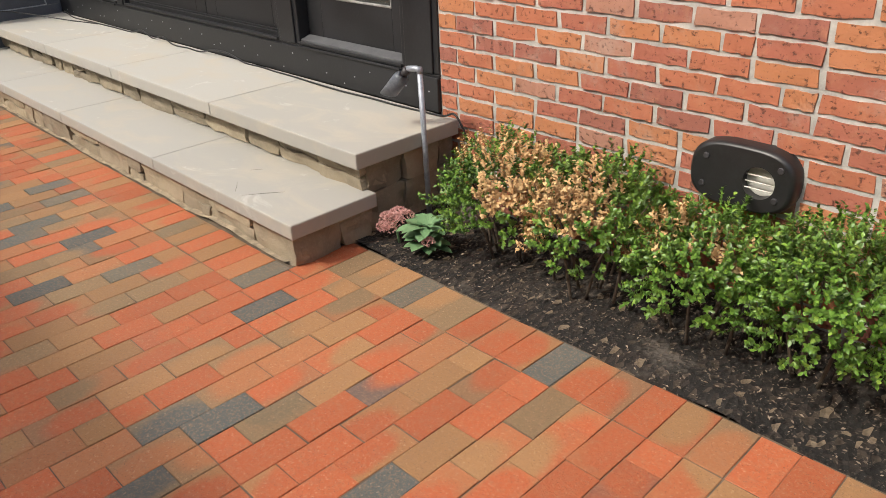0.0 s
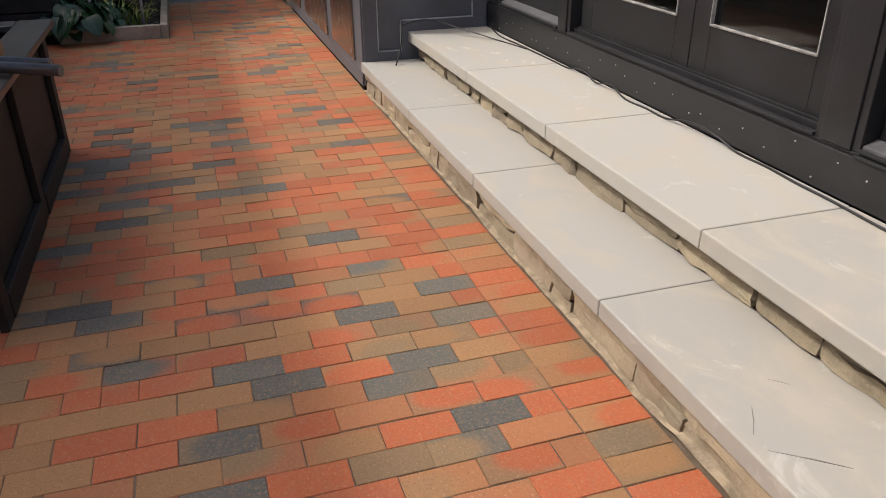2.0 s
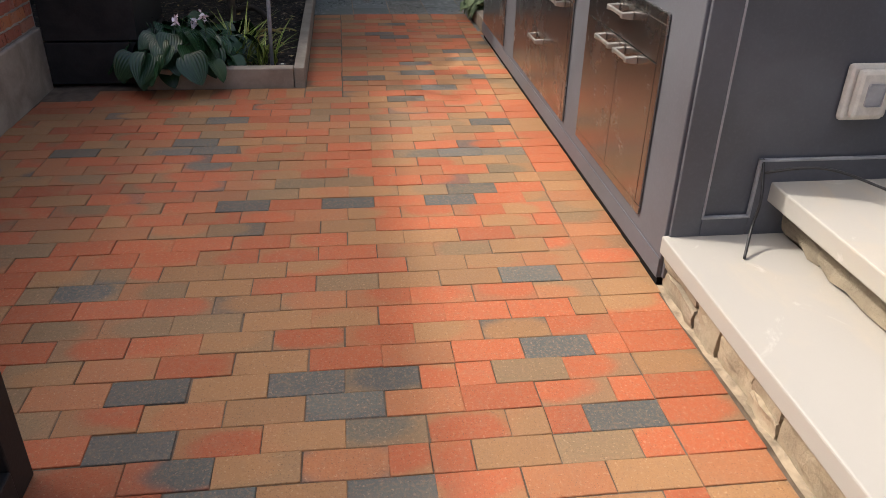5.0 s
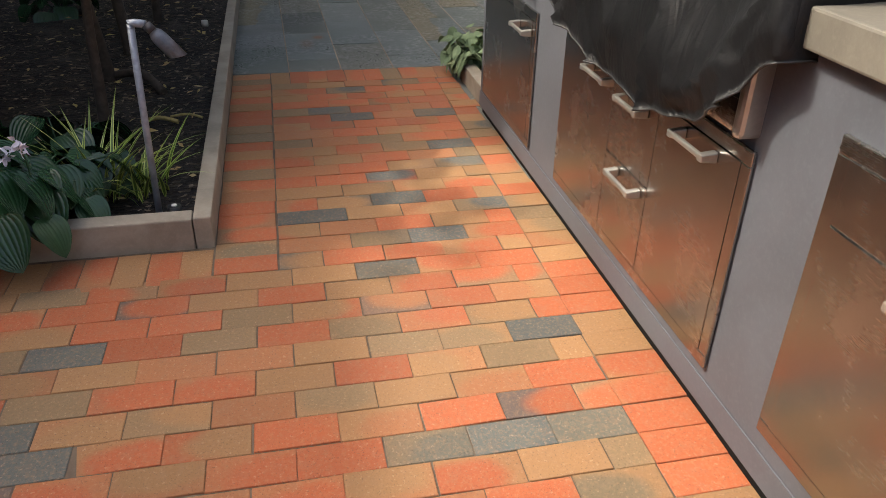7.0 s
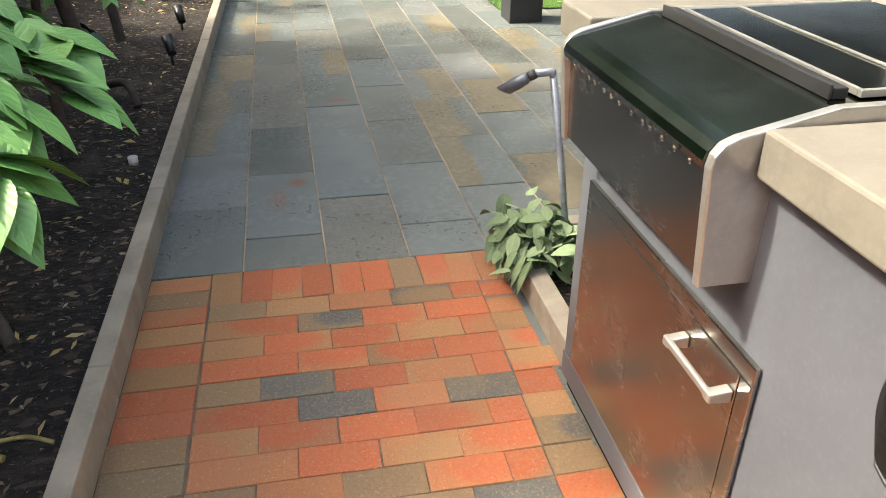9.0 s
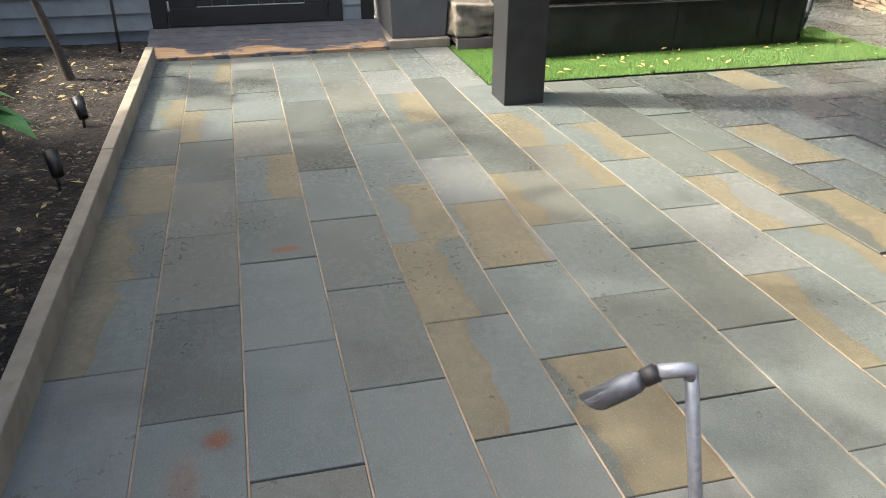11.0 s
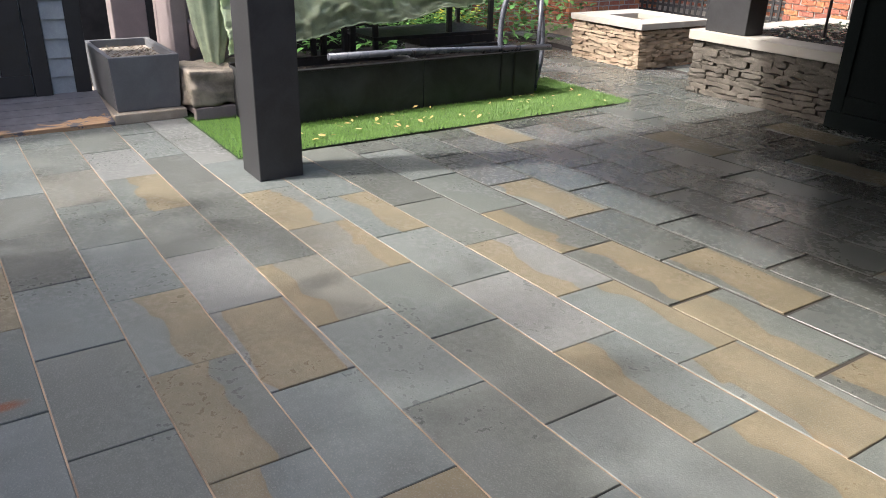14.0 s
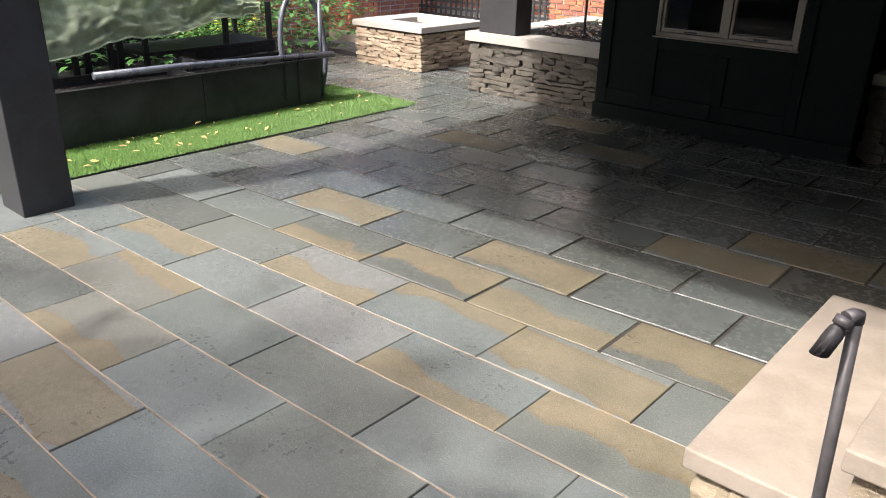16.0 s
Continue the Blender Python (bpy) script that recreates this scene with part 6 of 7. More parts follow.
part("cover", um, m_tarp, umb)
part("pole", tube([(-15.95, 3.28, 0.30), (-15.95, 3.28, 0.45)], 0.02, 10), m_pvc, umb)

m_canvas = plain("weathered_canvas", (0.27, 0.235, 0.19), 0.85, var=0.4, scale=9, bump=0.4)


def wrapped():
    bm = bmesh.new()
    bmesh.ops.create_cube(bm, size=1.0)
    bmesh.ops.subdivide_edges(bm, edges=bm.edges[:], cuts=9, use_grid_fill=True)
    for v in bm.verts:
        c = Vector((v.co.x * 0.50, v.co.y * 0.52, v.co.z * 0.27))
        k = noise.fractal(c * 7, 0.8, 2.0, 4) * 0.035 - abs(noise.noise(c * 13)) * 0.05
        r = c.normalized() * k
        v.co = c + r + Vector((-15.84, 3.24, 0.235))
        if c.z < -0.1:
            v.co.z += 0.03 * noise.noise(c * 9)
    for f in bm.faces:
        f.smooth = True
    return bm


wb = thing("wrapped_base", (-15.9, 3.24, 0.0), "low stand wrapped in weathered brown canvas", "covered stand")
part("canvas", wrapped(), m_canvas, wb)
part("skid", boxes([(-15.66, -15.60, 3.0, 3.48, 0.005, 0.10), (-16.09, -16.03, 3.0, 3.48, 0.005, 0.10), (-16.02, -15.67, 3.02, 3.08, 0.03, 0.09)], 0.006), m_mauve, wb, "weathered wooden skid")
chair = thing("garden_chair", (-16.55, 3.35, 0.0), "mauve grey slab-sided garden chair", "chair")
part("side", box(-16.75, -16.30, 3.08, 3.20, 0.0, 0.95, 0.01), m_mauve, chair)
part("back", box(-16.85, -16.76, 3.08, 3.85, 0.0, 1.1, 0.01), m_mauve, chair)
part("cushion", box(-16.5, -16.22, 3.21, 3.5, 0.42, 0.62, 0.02), m_mauve, chair)
tall = thing("storage_cupboard", (-17.1, 2.95, 0.0), "tall mauve grey cupboard panel behind the seat", "cupboard")
part("panel", box(-17.2, -17.0, 2.78, 3.06, 0.0, 1.8, 0.01), m_mauve, tall)

# ---- grey planter on its pad beside the shed ----
solid("planter_pad", box(-16.9, -15.79, 2.472, 2.99, -0.005, 0.07, 0.008), m_curb, "buff cast stone pad under the grey planter", "pad")
gp = thing("trough_planter", (-16.5, 2.8, 0.07), "charcoal grey rectangular planter filled with gravel", "planter")
x0, x1, y0, y1, z0, z1 = -16.75, -15.835, 2.49, 2.985, 0.0715, 0.465
for row in ((x1 - 0.035, x1, y0, y1, z0, z1), (x0, x0 + 0.035, y0, y1, z0, z1), (x0 + 0.0352, x1 - 0.0352, y0, y0 + 0.035, z0, z1), (x0 + 0.0352, x1 - 0.0352, y1 - 0.035, y1, z0, z1)):
    bm = box(*row, bevel=0.006)
    for v in bm.verts:
        k = (z1 - v.co.z) / (z1 - z0) * 0.02
        v.co.x += k * (1 if v.co.x < (x0 + x1) / 2 else -1)
        v.co.y += k * (1 if v.co.y < (y0 + y1) / 2 else -1)
    part("side", bm, m_planter, gp)
part("base", box(x0 + 0.056, x1 - 0.056, y0 + 0.056, y1 - 0.056, z0, z0 + 0.05), m_planter, gp)
part("fill", box(x0 + 0.036, x1 - 0.036, y0 + 0.036, y1 - 0.036, z1 - 0.12, z1 - 0.06), m_concrete_old, gp, "pale gravel fill")
mulch_chips("planter_gravel", x0 + 0.06, x1 - 0.06, y0 + 0.06, y1 - 0.06, z1 - 0.065, 420, 19, m_chip, "gravel and bark in the grey planter", (0.02, 0.045))

# ---- stone fire pit ----


def stacked(name, x0, x1, y0, y1, z1, label, category, material, faces, course=0.075, seed=1):
    """A solid core faced with courses of split stones, each its own piece."""
    rr = random.Random(seed)
    core = solid(name, box(x0 + 0.05, x1 - 0.05, y0 + 0.05, y1 - 0.05, -0.01, z1), m_sand, label, category)
    cache = {}

    def mesh_for(w, h):
        key = (round(w / 0.06), round(h / 0.015), rr.randrange(2))
        if key not in cache:
            me = bpy.data.meshes.new("stone")
            b = rough_block(key[0] * 0.06 - 0.004, 0.11, key[1] * 0.015 - 0.003, seed * 5.0 + len(cache) * 2.7, 3, 0.019)
            b.to_mesh(me)
            b.free()
            me.materials.append(material)
            cache[key] = me
        return cache[key]

    z = 0.0
    while z < z1 - 0.02:
        h = min(rr.uniform(course * 0.7, course * 1.25), z1 - z)
        for fc in faces:
            a0, a1 = (x0, x1) if fc in ("-y", "+y") else (y0, y1)
            a = a0
            while a < a1 - 0.02:
                w = min(rr.uniform(0.10, 0.30), a1 - a)
                if a1 - a - w < 0.08:
                    w = a1 - a
                c = a + w / 2
                d = 0.05 + rr.uniform(-0.008, 0.012)
                if fc == "-y":
                    m = Matrix.Translation((c, y0 + d, z + h / 2))
                elif fc == "+y":
                    m = Matrix.Translation((c, y1 - d, z + h / 2))
                else:
                    m = Matrix.Translation(((x1 - d) if fc == "+x" else (x0 + d), c, z + h / 2)) @ Matrix.Rotation(math.pi / 2, 4, "Z")
                piece("stone", mesh_for(w, h), m, core)
                a += w
        z += h
    return core


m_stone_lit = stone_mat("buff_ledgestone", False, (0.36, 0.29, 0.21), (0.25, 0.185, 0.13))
pit = stacked("fire_pit", -16.66, -15.64, 7.62, 8.62, 0.405, "square fire pit of stacked buff ledgestone with a pale stone cap", "fire pit", m_stone_lit, ("-y", "+x", "-x", "+y"), 0.038, 3)
PC = (-16.69, -15.61, 7.59, 8.65)
part("cap", boxes([(PC[0], PC[1], PC[2], PC[2] + 0.30, 0.406, 0.47), (PC[0], PC[1], PC[3] - 0.30, PC[3], 0.406, 0.47), (PC[0], PC[0] + 0.30, PC[2] + 0.301, PC[3] - 0.301, 0.406, 0.47), (PC[1] - 0.30, PC[1], PC[2] + 0.301, PC[3] - 0.301, 0.406, 0.47)], 0.006), m_cap, pit, "pale sawn limestone cap ring")

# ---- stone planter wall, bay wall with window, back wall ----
# greyer ledgestone, its colour darkened further to carry the porch shade
m_stone_shaded = stone_mat("grey_ledgestone_shaded", False, (0.115, 0.104, 0.088), (0.072, 0.065, 0.055))
sw = stacked("wall_planter", -14.68, -13.27, 7.28, 8.30, 0.47, "low planter wall of stacked grey ledgestone, darkened for porch shade, with a pale cap", "planter wall", m_stone_shaded, ("-y", "-x"), 0.048, 7)
part("cap", boxes([(-14.72, -13.262, 7.24, 7.56, 0.471, 0.555), (-14.72, -14.40, 7.561, 9.4, 0.471, 0.555), (-14.40, -13.262, 9.1, 9.4, 0.471, 0.555)], 0.006), m_cap, sw, "pale sawn limestone cap")
patch("ground_bed_wall", -14.40, -13.27, 7.56, 9.1, 0.50, m_soil, "mulch inside the planter wall", 0.02, 0.08, 12.0)
cover_pl = thing("ground_cover", (-13.8, 8.2, 0.5), "low dark green ground cover inside the planter wall", "plant")
L = Leaves()
rr = random.Random(15)
for i in range(420):
    a = rr.uniform(0, 6.28)
    L.add((rr.uniform(-14.35, -13.3), rr.uniform(7.62, 9.0), 0.51 + rr.uniform(0, 0.07)), (math.cos(a), math.sin(a), 0.4), (0, 0, 1), 0.07, 0.045, 3, 0.3)
L.mesh("foliage", m_hosta, cover_pl)
path_lamp((-13.95, 8.1, 0.50), (-13.95, 8.1, 0.95), (-13.94, 8.0, 0.90), m_lampdark, "bronze path lamp staked in the raised planter", 0.02)
post2 = thing("post", (-14.4, 7.42, 0.556), "square black painted porch post standing on the stone wall", "post")
part("shaft", box(-14.60, -14.18, 7.30, 7.54, 0.556, 2.598, 0.006), m_blackpost, post2)

BWY = 7.23
bay = thing("wall_bay", (-12.25, BWY, 0.0), "dark green panelled bay wall with a window", "wall", kind="structure")
BX = (-13.26, -11.235)
part("panelling", boxes([(BX[0], -12.79, BWY + 0.02, BWY + 0.2, 0.0, 2.598), (-11.69, BX[1], BWY + 0.02, BWY + 0.2, 0.0, 2.598), (-12.79, -11.69, BWY + 0.02, BWY + 0.2, 0.0, 0.70), (-12.79, -11.69, BWY + 0.02, BWY + 0.2, 2.2, 2.598)]), m_darkgreen, bay)
part("stile", boxes([(BX[0], -13.16, BWY, BWY + 0.019, 0.13, 2.59), (-12.86, -12.75, BWY, BWY + 0.019, 0.13, 0.70), (-12.26, -12.18, BWY, BWY + 0.019, 0.25, 0.61), (-11.70, -11.62, BWY, BWY + 0.019, 0.13, 2.59), (-11.33, BX[1], BWY, BWY + 0.019, 0.13, 2.59),
                     (-13.159, -12.861, BWY, BWY + 0.019, 0.13, 0.25), (-12.749, -12.261, BWY, BWY + 0.019, 0.13, 0.25), (-12.179, -11.701, BWY, BWY + 0.019, 0.13, 0.25), (-12.749, -11.701, BWY, BWY + 0.019, 0.611, 0.70), (-12.86, -12.78, BWY, BWY + 0.019, 0.701, 2.59)], 0.003), m_darkgreen, bay)
part("skirting", box(BX[0] - 0.01, BX[1] + 0.01, BWY - 0.018, BWY + 0.019, 0.0, 0.125, 0.004), m_darkgreen, bay)
part("return", box(BX[0], BX[0] + 0.2, BWY + 0.201, 9.4, 0.0, 2.598), m_darkgreen, bay)
part("return", box(BX[1] - 0.2, BX[1], BWY + 0.201, 9.4, 0.0, 2.598), m_darkgreen, bay)
m_frame = plain("pale_window_frame", (0.30, 0.27, 0.23), 0.5, var=0.15, scale=12)
win = thing("window_bay", (-12.24, BWY, 0.72), "casement window with pale frames in the dark bay", "window", kind="structure")
part("window_frame", boxes([(-12.775, -12.745, BWY - 0.008, BWY + 0.10, 0.715, 2.2), (-11.735, -11.703, BWY - 0.008, BWY + 0.10, 0.715, 2.2), (-12.255, -12.205, BWY - 0.004, BWY + 0.10, 0.745, 2.2), (-12.745, -11.735, BWY - 0.008, BWY + 0.10, 0.715, 0.745)], 0.003), m_frame, win)
part("window_sill", box(-12.79, -11.69, BWY - 0.03, BWY + 0.02, 0.703, 0.714, 0.002), m_frame, win)
for a, b in ((-12.742, -12.258), (-12.202, -11.738)):
    sash = part("sash", boxes([(a, b, BWY + 0.01, BWY + 0.05, 0.748, 0.775), (a, a + 0.022, BWY + 0.01, BWY + 0.05, 0.775, 2.2), (b - 0.022, b, BWY + 0.01, BWY + 0.05, 0.775, 2.2)], 0.002), m_frame, win)
    p = part("pane", box(a + 0.022, b - 0.022, BWY + 0.028, BWY + 0.034, 0.775, 2.2), m_glass, sash)
    p.visible_shadow = False
    part("latch", box((a + b) / 2 - 0.05, (a + b) / 2 + 0.05, BWY - 0.006, BWY + 0.009, 0.752, 0.764, 0.003), m_lampdark, sash, "dark latch bar")
# closes the bay with the same darkened room colour
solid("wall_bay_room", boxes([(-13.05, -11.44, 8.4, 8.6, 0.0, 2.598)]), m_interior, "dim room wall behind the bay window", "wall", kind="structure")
rw = stacked("wall_stone_dark", -11.23, -9.61, 7.42, 7.9, 0.53, "low stone wall under the porch, its deep shade put into the colour", "stone wall", m_stone_shaded, ("-y",), 0.07, 9)
part("cap", box(-11.23, -9.61, 7.38, 7.92, 0.531, 0.605, 0.006), m_cap, rw, "pale sawn stone cap")
solid("wall_porch_back", box(-11.23, -9.61, 7.95, 8.15, 0.0, 2.598, 0.004), m_darkgreen, "dark wall above the low stone wall", "wall", kind="structure")
part("lock_box", box(-11.05, -11.0, 7.90, 7.95, 1.0, 1.16, 0.006), m_lampgrey, thing("lock_box", (-11.02, 7.92, 1.08), "small grey box on the dark wall", "box"))

# ---- back garden boundary: brick piers and lattice ----
solid("wall_garden_back", box(-20.5, -9.0, 11.0, 11.25, 0.0, 2.6), m_mortar, "red brick garden wall behind the lattice", "wall", kind="structure")
solid("wall_garden_side", box(-18.75, -18.5, 2.4, 11.0, 0.0, 2.4), m_mortar, "red brick garden side wall", "wall", kind="structure")
solid("wall_garden_fence", box(-18.3, -18.2, 2.44, 7.2, 0.0, 2.2, 0.004), m_blackwood, "dark timber fence behind the furniture", "wall", kind="structure")
lat = thing("lattice_fence", (-16.5, 10.55, 0.0), "dark square lattice screen in front of the brick wall", "fence")
for i in range(34):
    x = -18.4 + i * 0.10
    part("slat", box(x, x + 0.035, 10.55, 10.562, 0.05, 1.8), m_blackpost, lat)
for i in range(14):
    z = 0.10 + i * 0.10
    part("slat", box(-18.45, -15.0, 10.563, 10.575, z, z + 0.035), m_blackpost, lat)
part("panel", box(-17.35, -16.95, 10.53, 10.548, 0.62, 0.80), plain("turquoise_sign", (0.10, 0.42, 0.50), 0.5, var=0.3, scale=20), lat, "small turquoise panel")

for name, px0, px1, py0, py1 in (("brick_pier", -18.48, -18.0, 8.75, 9.25), ("brick_pier", -15.95, -15.1, 10.45, 10.9)):
    solid(name, box(px0 + 0.012, px1 - 0.012, py0 + 0.012, py1, 0.0, 2.2), m_mortar, "square red brick pier at the garden boundary", "pier", "brick piers")
solid("curb_garden", box(-18.3, -16.9, 8.6, 8.7, -0.02, 0.12, 0.006), m_curb, "buff stone edging of the back bed", "edging", kind="structure")

flowers = thing("flower_pots", (-16.5, 5.75, 0.0), "yellow flowering plants in black pots behind the table", "plant")
part("pot", boxes([(-16.75, -16.32, 5.45, 5.95, 0.0, 0.42)], 0.01), m_cover, flowers)
L, L2 = Leaves(), Leaves()
rr = random.Random(25)
for i in range(700):
    p = Vector((rr.uniform(-16.75, -16.25), rr.uniform(5.2, 6.05), 0.44 + abs(rr.gauss(0, 0.11))))
    a = rr.uniform(0, 6.28)
    L.add(p, (math.cos(a), math.sin(a), rr.uniform(0, 0.8)), (0, 0, 1), rr.uniform(0.04, 0.08), 0.03, 3, 0.3)
    if rr.random() < 0.22:
        for k in range(5):
            b = k * 1.256
            L2.add(p + Vector((0, 0, 0.06)), (math.cos(b), math.sin(b), 0.3), (0, 0, 1), 0.022, 0.014, 2)
L.mesh("foliage", m_shrub, flowers)
L2.mesh("bloom", m_yellow, flowers, "small yellow blooms")["kind"] = "stuff"
backgreen = thing("back_bed_shrub", (-17.6, 6.4, 0.0), "leafy green shrubs in the back bed", "shrub")
L = Leaves()
for i in range(1500):
    p = Vector((rr.uniform(-18.1, -17.0), rr.uniform(4.6, 8.3), rr.uniform(0.1, 0.75)))
    a = rr.uniform(0, 6.28)
    L.add(p, (math.cos(a), math.sin(a), rr.uniform(-0.3, 0.6)), (0, 0, 1), rr.uniform(0.08, 0.14), 0.06, 4, 0.3)
L.mesh("foliage", m_shrub, backgreen)

# ---- wall bricks, laid course by course ----


def brick_variants(name, material, n=5, L=0.195, H=0.0555, D=0.06, seed=0):
    """Old bricks with worn, uneven arrises."""
    out = []
    rr = random.Random(seed)
    for i in range(n):
        bm = bmesh.new()
        bmesh.ops.create_cube(bm, size=1.0)
        es = [e for e in bm.edges if abs(e.verts[0].co.x - e.verts[1].co.x) > 0.5]
        bmesh.ops.subdivide_edges(bm, edges=es, cuts=5)
        for v in bm.verts:
            j = 0.0021 if v.co.y < 0 else 0.0
            s = 1.0 if v.co.y > 0 else 0.972
            v.co = Vector((v.co.x * L * s + rr.gauss(0, j), v.co.y * D + rr.gauss(0, j * 0.7), v.co.z * H * (s - (0.03 if v.co.y < 0 else 0)) + rr.gauss(0, j * 0.8)))
        me = bpy.data.meshes.new(name)
        bm.to_mesh(me)
        bm.free()
        me.materials.append(material)
        out.append(me)
    return out


wb_full = brick_variants("brick", m_wallbrick, 6, seed=1)
wb_half = brick_variants("brick", m_wallbrick, 4, 0.095, seed=2)


def lay(wall, x0, x1, z0, z1, face, along="x", sign=-1, parts_if=None, course=0.0677, pitch=0.208, flemish=0.25):
    """Bricks along a wall face; face is the plane that they stand in."""
    rest = []
    z, k = z0, 0
    while z < z1 - 0.03:
        a = x0 + (0.104 if k % 2 else 0.0)
        if k % 2:
            row = [(x0, 0.104)]
        else:
            row = []
        while a < x1 - 0.02:
            w = 0.104 if (R.random() < flemish * 0.5) else pitch
            w = min(w, x1 - a)
            row.append((a, w))
            a += w
        for a, w in row:
            me = R.choice(wb_full if w > 0.15 else wb_half)
            sx = (w - 0.012) / (0.196 if w > 0.15 else 0.093)
            c = a + w / 2
            off = face + sign * R.uniform(0.0015, 0.006) - sign * 0.03
            loc = (c, off, z + course / 2) if along == "x" else (off, c, z + course / 2)
            turn = 0.0 if (along == "x" and sign < 0) else (math.pi if along == "x" else (math.pi / 2 if sign > 0 else -math.pi / 2))
            m = Matrix.Translation(loc) @ Matrix.Rotation(turn + R.gauss(0, 0.006), 4, "Z") @ Matrix.Rotation(R.gauss(0, 0.006), 4, "Y") @ Matrix.Diagonal((sx, 1, 1, 1))
            if parts_if and parts_if(a, z):
                piece("brick", me, m, wall)
            else:
                rest.append((me, m))
        z += course
        k += 1
    if rest:
        join_pieces("brick_face", rest, m_wallbrick_joined, wall)


lay(house_wall, -1.925, 2.5, 0.0, 2.3, WALL_Y, "x", -1, lambda a, z: a < 0.55 and z < 1.25)
lay(neighbour_wall, -8.6, 0.0, 0.345, 1.42, NB_Y, "x", 1, lambda a, z: a < -6.3 and z < 0.95)
for ob in [o for o in bpy.data.objects if o.name.startswith("brick_pier")]:
    if ob.name == "brick_pier":
        lay(ob, 8.75, 9.25, 0.0, 1.6, -18.0, "y", 1, lambda a, z: True)
        lay(ob, -18.48, -18.0, 0.0, 1.6, 8.75, "x", -1, lambda a, z: True)
    else:
        lay(ob, -15.95, -15.1, 0.0, 1.6, 10.45, "x", -1, lambda a, z: True)
lay(bpy.data.objects["wall_garden_back"], -18.5, -9.0, 0.3, 1.6, 11.0, "x", -1)
lay(bpy.data.objects["wall_garden_side"], 2.6, 11.0, 0.0, 1.6, -18.5, "y", 1)


# ---- unseen trees added beyond the boundary for reflections and shade ----


def garden_tree(x, y, h, r, seed):
    rr = random.Random(seed)
    t = thing("garden_tree", (x, y, 0.0), "tall leafy green tree added beyond the boundary for reflections and shade", "tree", "boundary trees")
    part("trunk", tube(arc([(x, y, -0.1), (x + 0.1, y, h * 0.35), (x, y + 0.1, h * 0.75)], 5), [0.22 - 0.016 * i for i in range(11)], 9), m_bark, t)
    bm = bmesh.new()
    L = Leaves()
    for i in range(int(7 * r)):
        a = rr.uniform(0, 6.28)
        c = Vector((x + math.cos(a) * r * rr.uniform(0.2, 0.8), y + math.sin(a) * r * rr.uniform(0.2, 0.8), h * rr.uniform(0.42, 0.95)))
        tube([(x, y, h * 0.35), Vector((x, y, h * 0.4)).lerp(c, 0.6) + Vector((0, 0, 0.2)), c], [0.07, 0.05, 0.02], 6, bm)
        for k in range(150):
            u = rand_unit(rr)
            p = c + u * r * 0.42 * rr.uniform(0.5, 1.0)
            L.add(p, rand_unit(rr), (rr.gauss(0, 0.5), rr.gauss(0, 0.5), 1), rr.uniform(0.07, 0.13) * r, rr.uniform(0.05, 0.08) * r, 2, 0.2)
    part("limb", bm, m_bark, t)
    L.mesh("crown", m_shrub, t)


for i, (tx, ty, th, tr) in enumerate(((-22.0, -1.5, 12.0, 3.6), (-23.5, 3.2, 13.5, 4.0), (-22.5, 8.0, 12.5, 3.8), (-20.5, 14.5, 11.0, 3.5), (-13.6, -4.4, 7.5, 2.3))):
    garden_tree(tx, ty, th, tr, 60 + i)

# folded laundry behind the side window
tw = bmesh.new()
nn = 30
g = []
for i in range(nn + 1):
    row = []
    for j in range(nn + 1):
        u, v = i / nn - 0.5, j / nn - 0.5
        z = 0.46 + 0.50 * math.exp(-(u * u * 7 + v * v * 8)) + 0.06 * noise.fractal(Vector((u * 7, v * 7, 1.0)), 0.8, 2.0, 4)
        row.append(tw.verts.new((-2.52 + u * 0.9, 3.35 + v * 0.6, max(0.425, z - 0.06))))
    g.append(row)
for i in range(nn):
    for j in range(nn):
        f = tw.faces.new((g[i][j], g[i + 1][j], g[i + 1][j + 1], g[i][j + 1]))
        f.smooth = True
solid("laundry_pile", tw, plain("teal_cloth", (0.10, 0.16, 0.16), 0.9, var=0.6, scale=6, bump=0.3), "crumpled teal and dark laundry behind the side window", "laundry")

# ---- paving, piece by piece ----
PX, PY = 0.1045, 0.2090                # brick pitch along and across the walk
EDGE = 0.0017
me_full = piece_mesh("brick", PX - 0.0023, PY - 0.0027, 0.06, EDGE, m_paver)
me_half = piece_mesh("brick", PX - 0.0023, PY / 2 - 0.0027, 0.06, EDGE, m_paver)
me_dark = piece_mesh("brick", PX - 0.0023, PY - 0.0027, 0.06, EDGE, m_paver_dark)
me_olive = piece_mesh("brick", PX - 0.0023, PY - 0.0027, 0.06, EDGE, m_paver_olive)
# kiln-flashed bricks: course number, and places counted from the border
FLASHED_WALK = {-19: (3,), -15: (5,), -14: (3,), -13: (4,), -10: (1,), -4: (1,), -3: (2,), -1: (4,), 0: (1,), 1: (4,), 2: (2,), 3: (1, 3), 4: (4,), 5: (0, 5),
                6: (2,), 7: (0,), 8: (6,), 9: (1, 3, 6), 12: (2,), 14: (7,), 16: (6,), 18: (3, 4, 6), 20: (5, 6, 7), 22: (4, 7), 23: (0, 6), 24: (6, 7)}
FLASHED_COURT = {25: (3, 5), 26: (6,), 27: (0, 3, 6), 28: (4,), 29: (3, 4, 6), 30: (1,), 34: (1, 8), 40: (2, 4, 6), 41: (1,), 44: (7,), 45: (0, 1, 2), 46: (7, 8, 10),
                 47: (7,), 49: (0,), 50: (7,), 53: (2,), 55: (1,), 57: (0, 3), 58: (2,), 60: (2,), 61: (0,), 63: (0,), 67: (0, 2), 68: (3,), 71: (2,)}
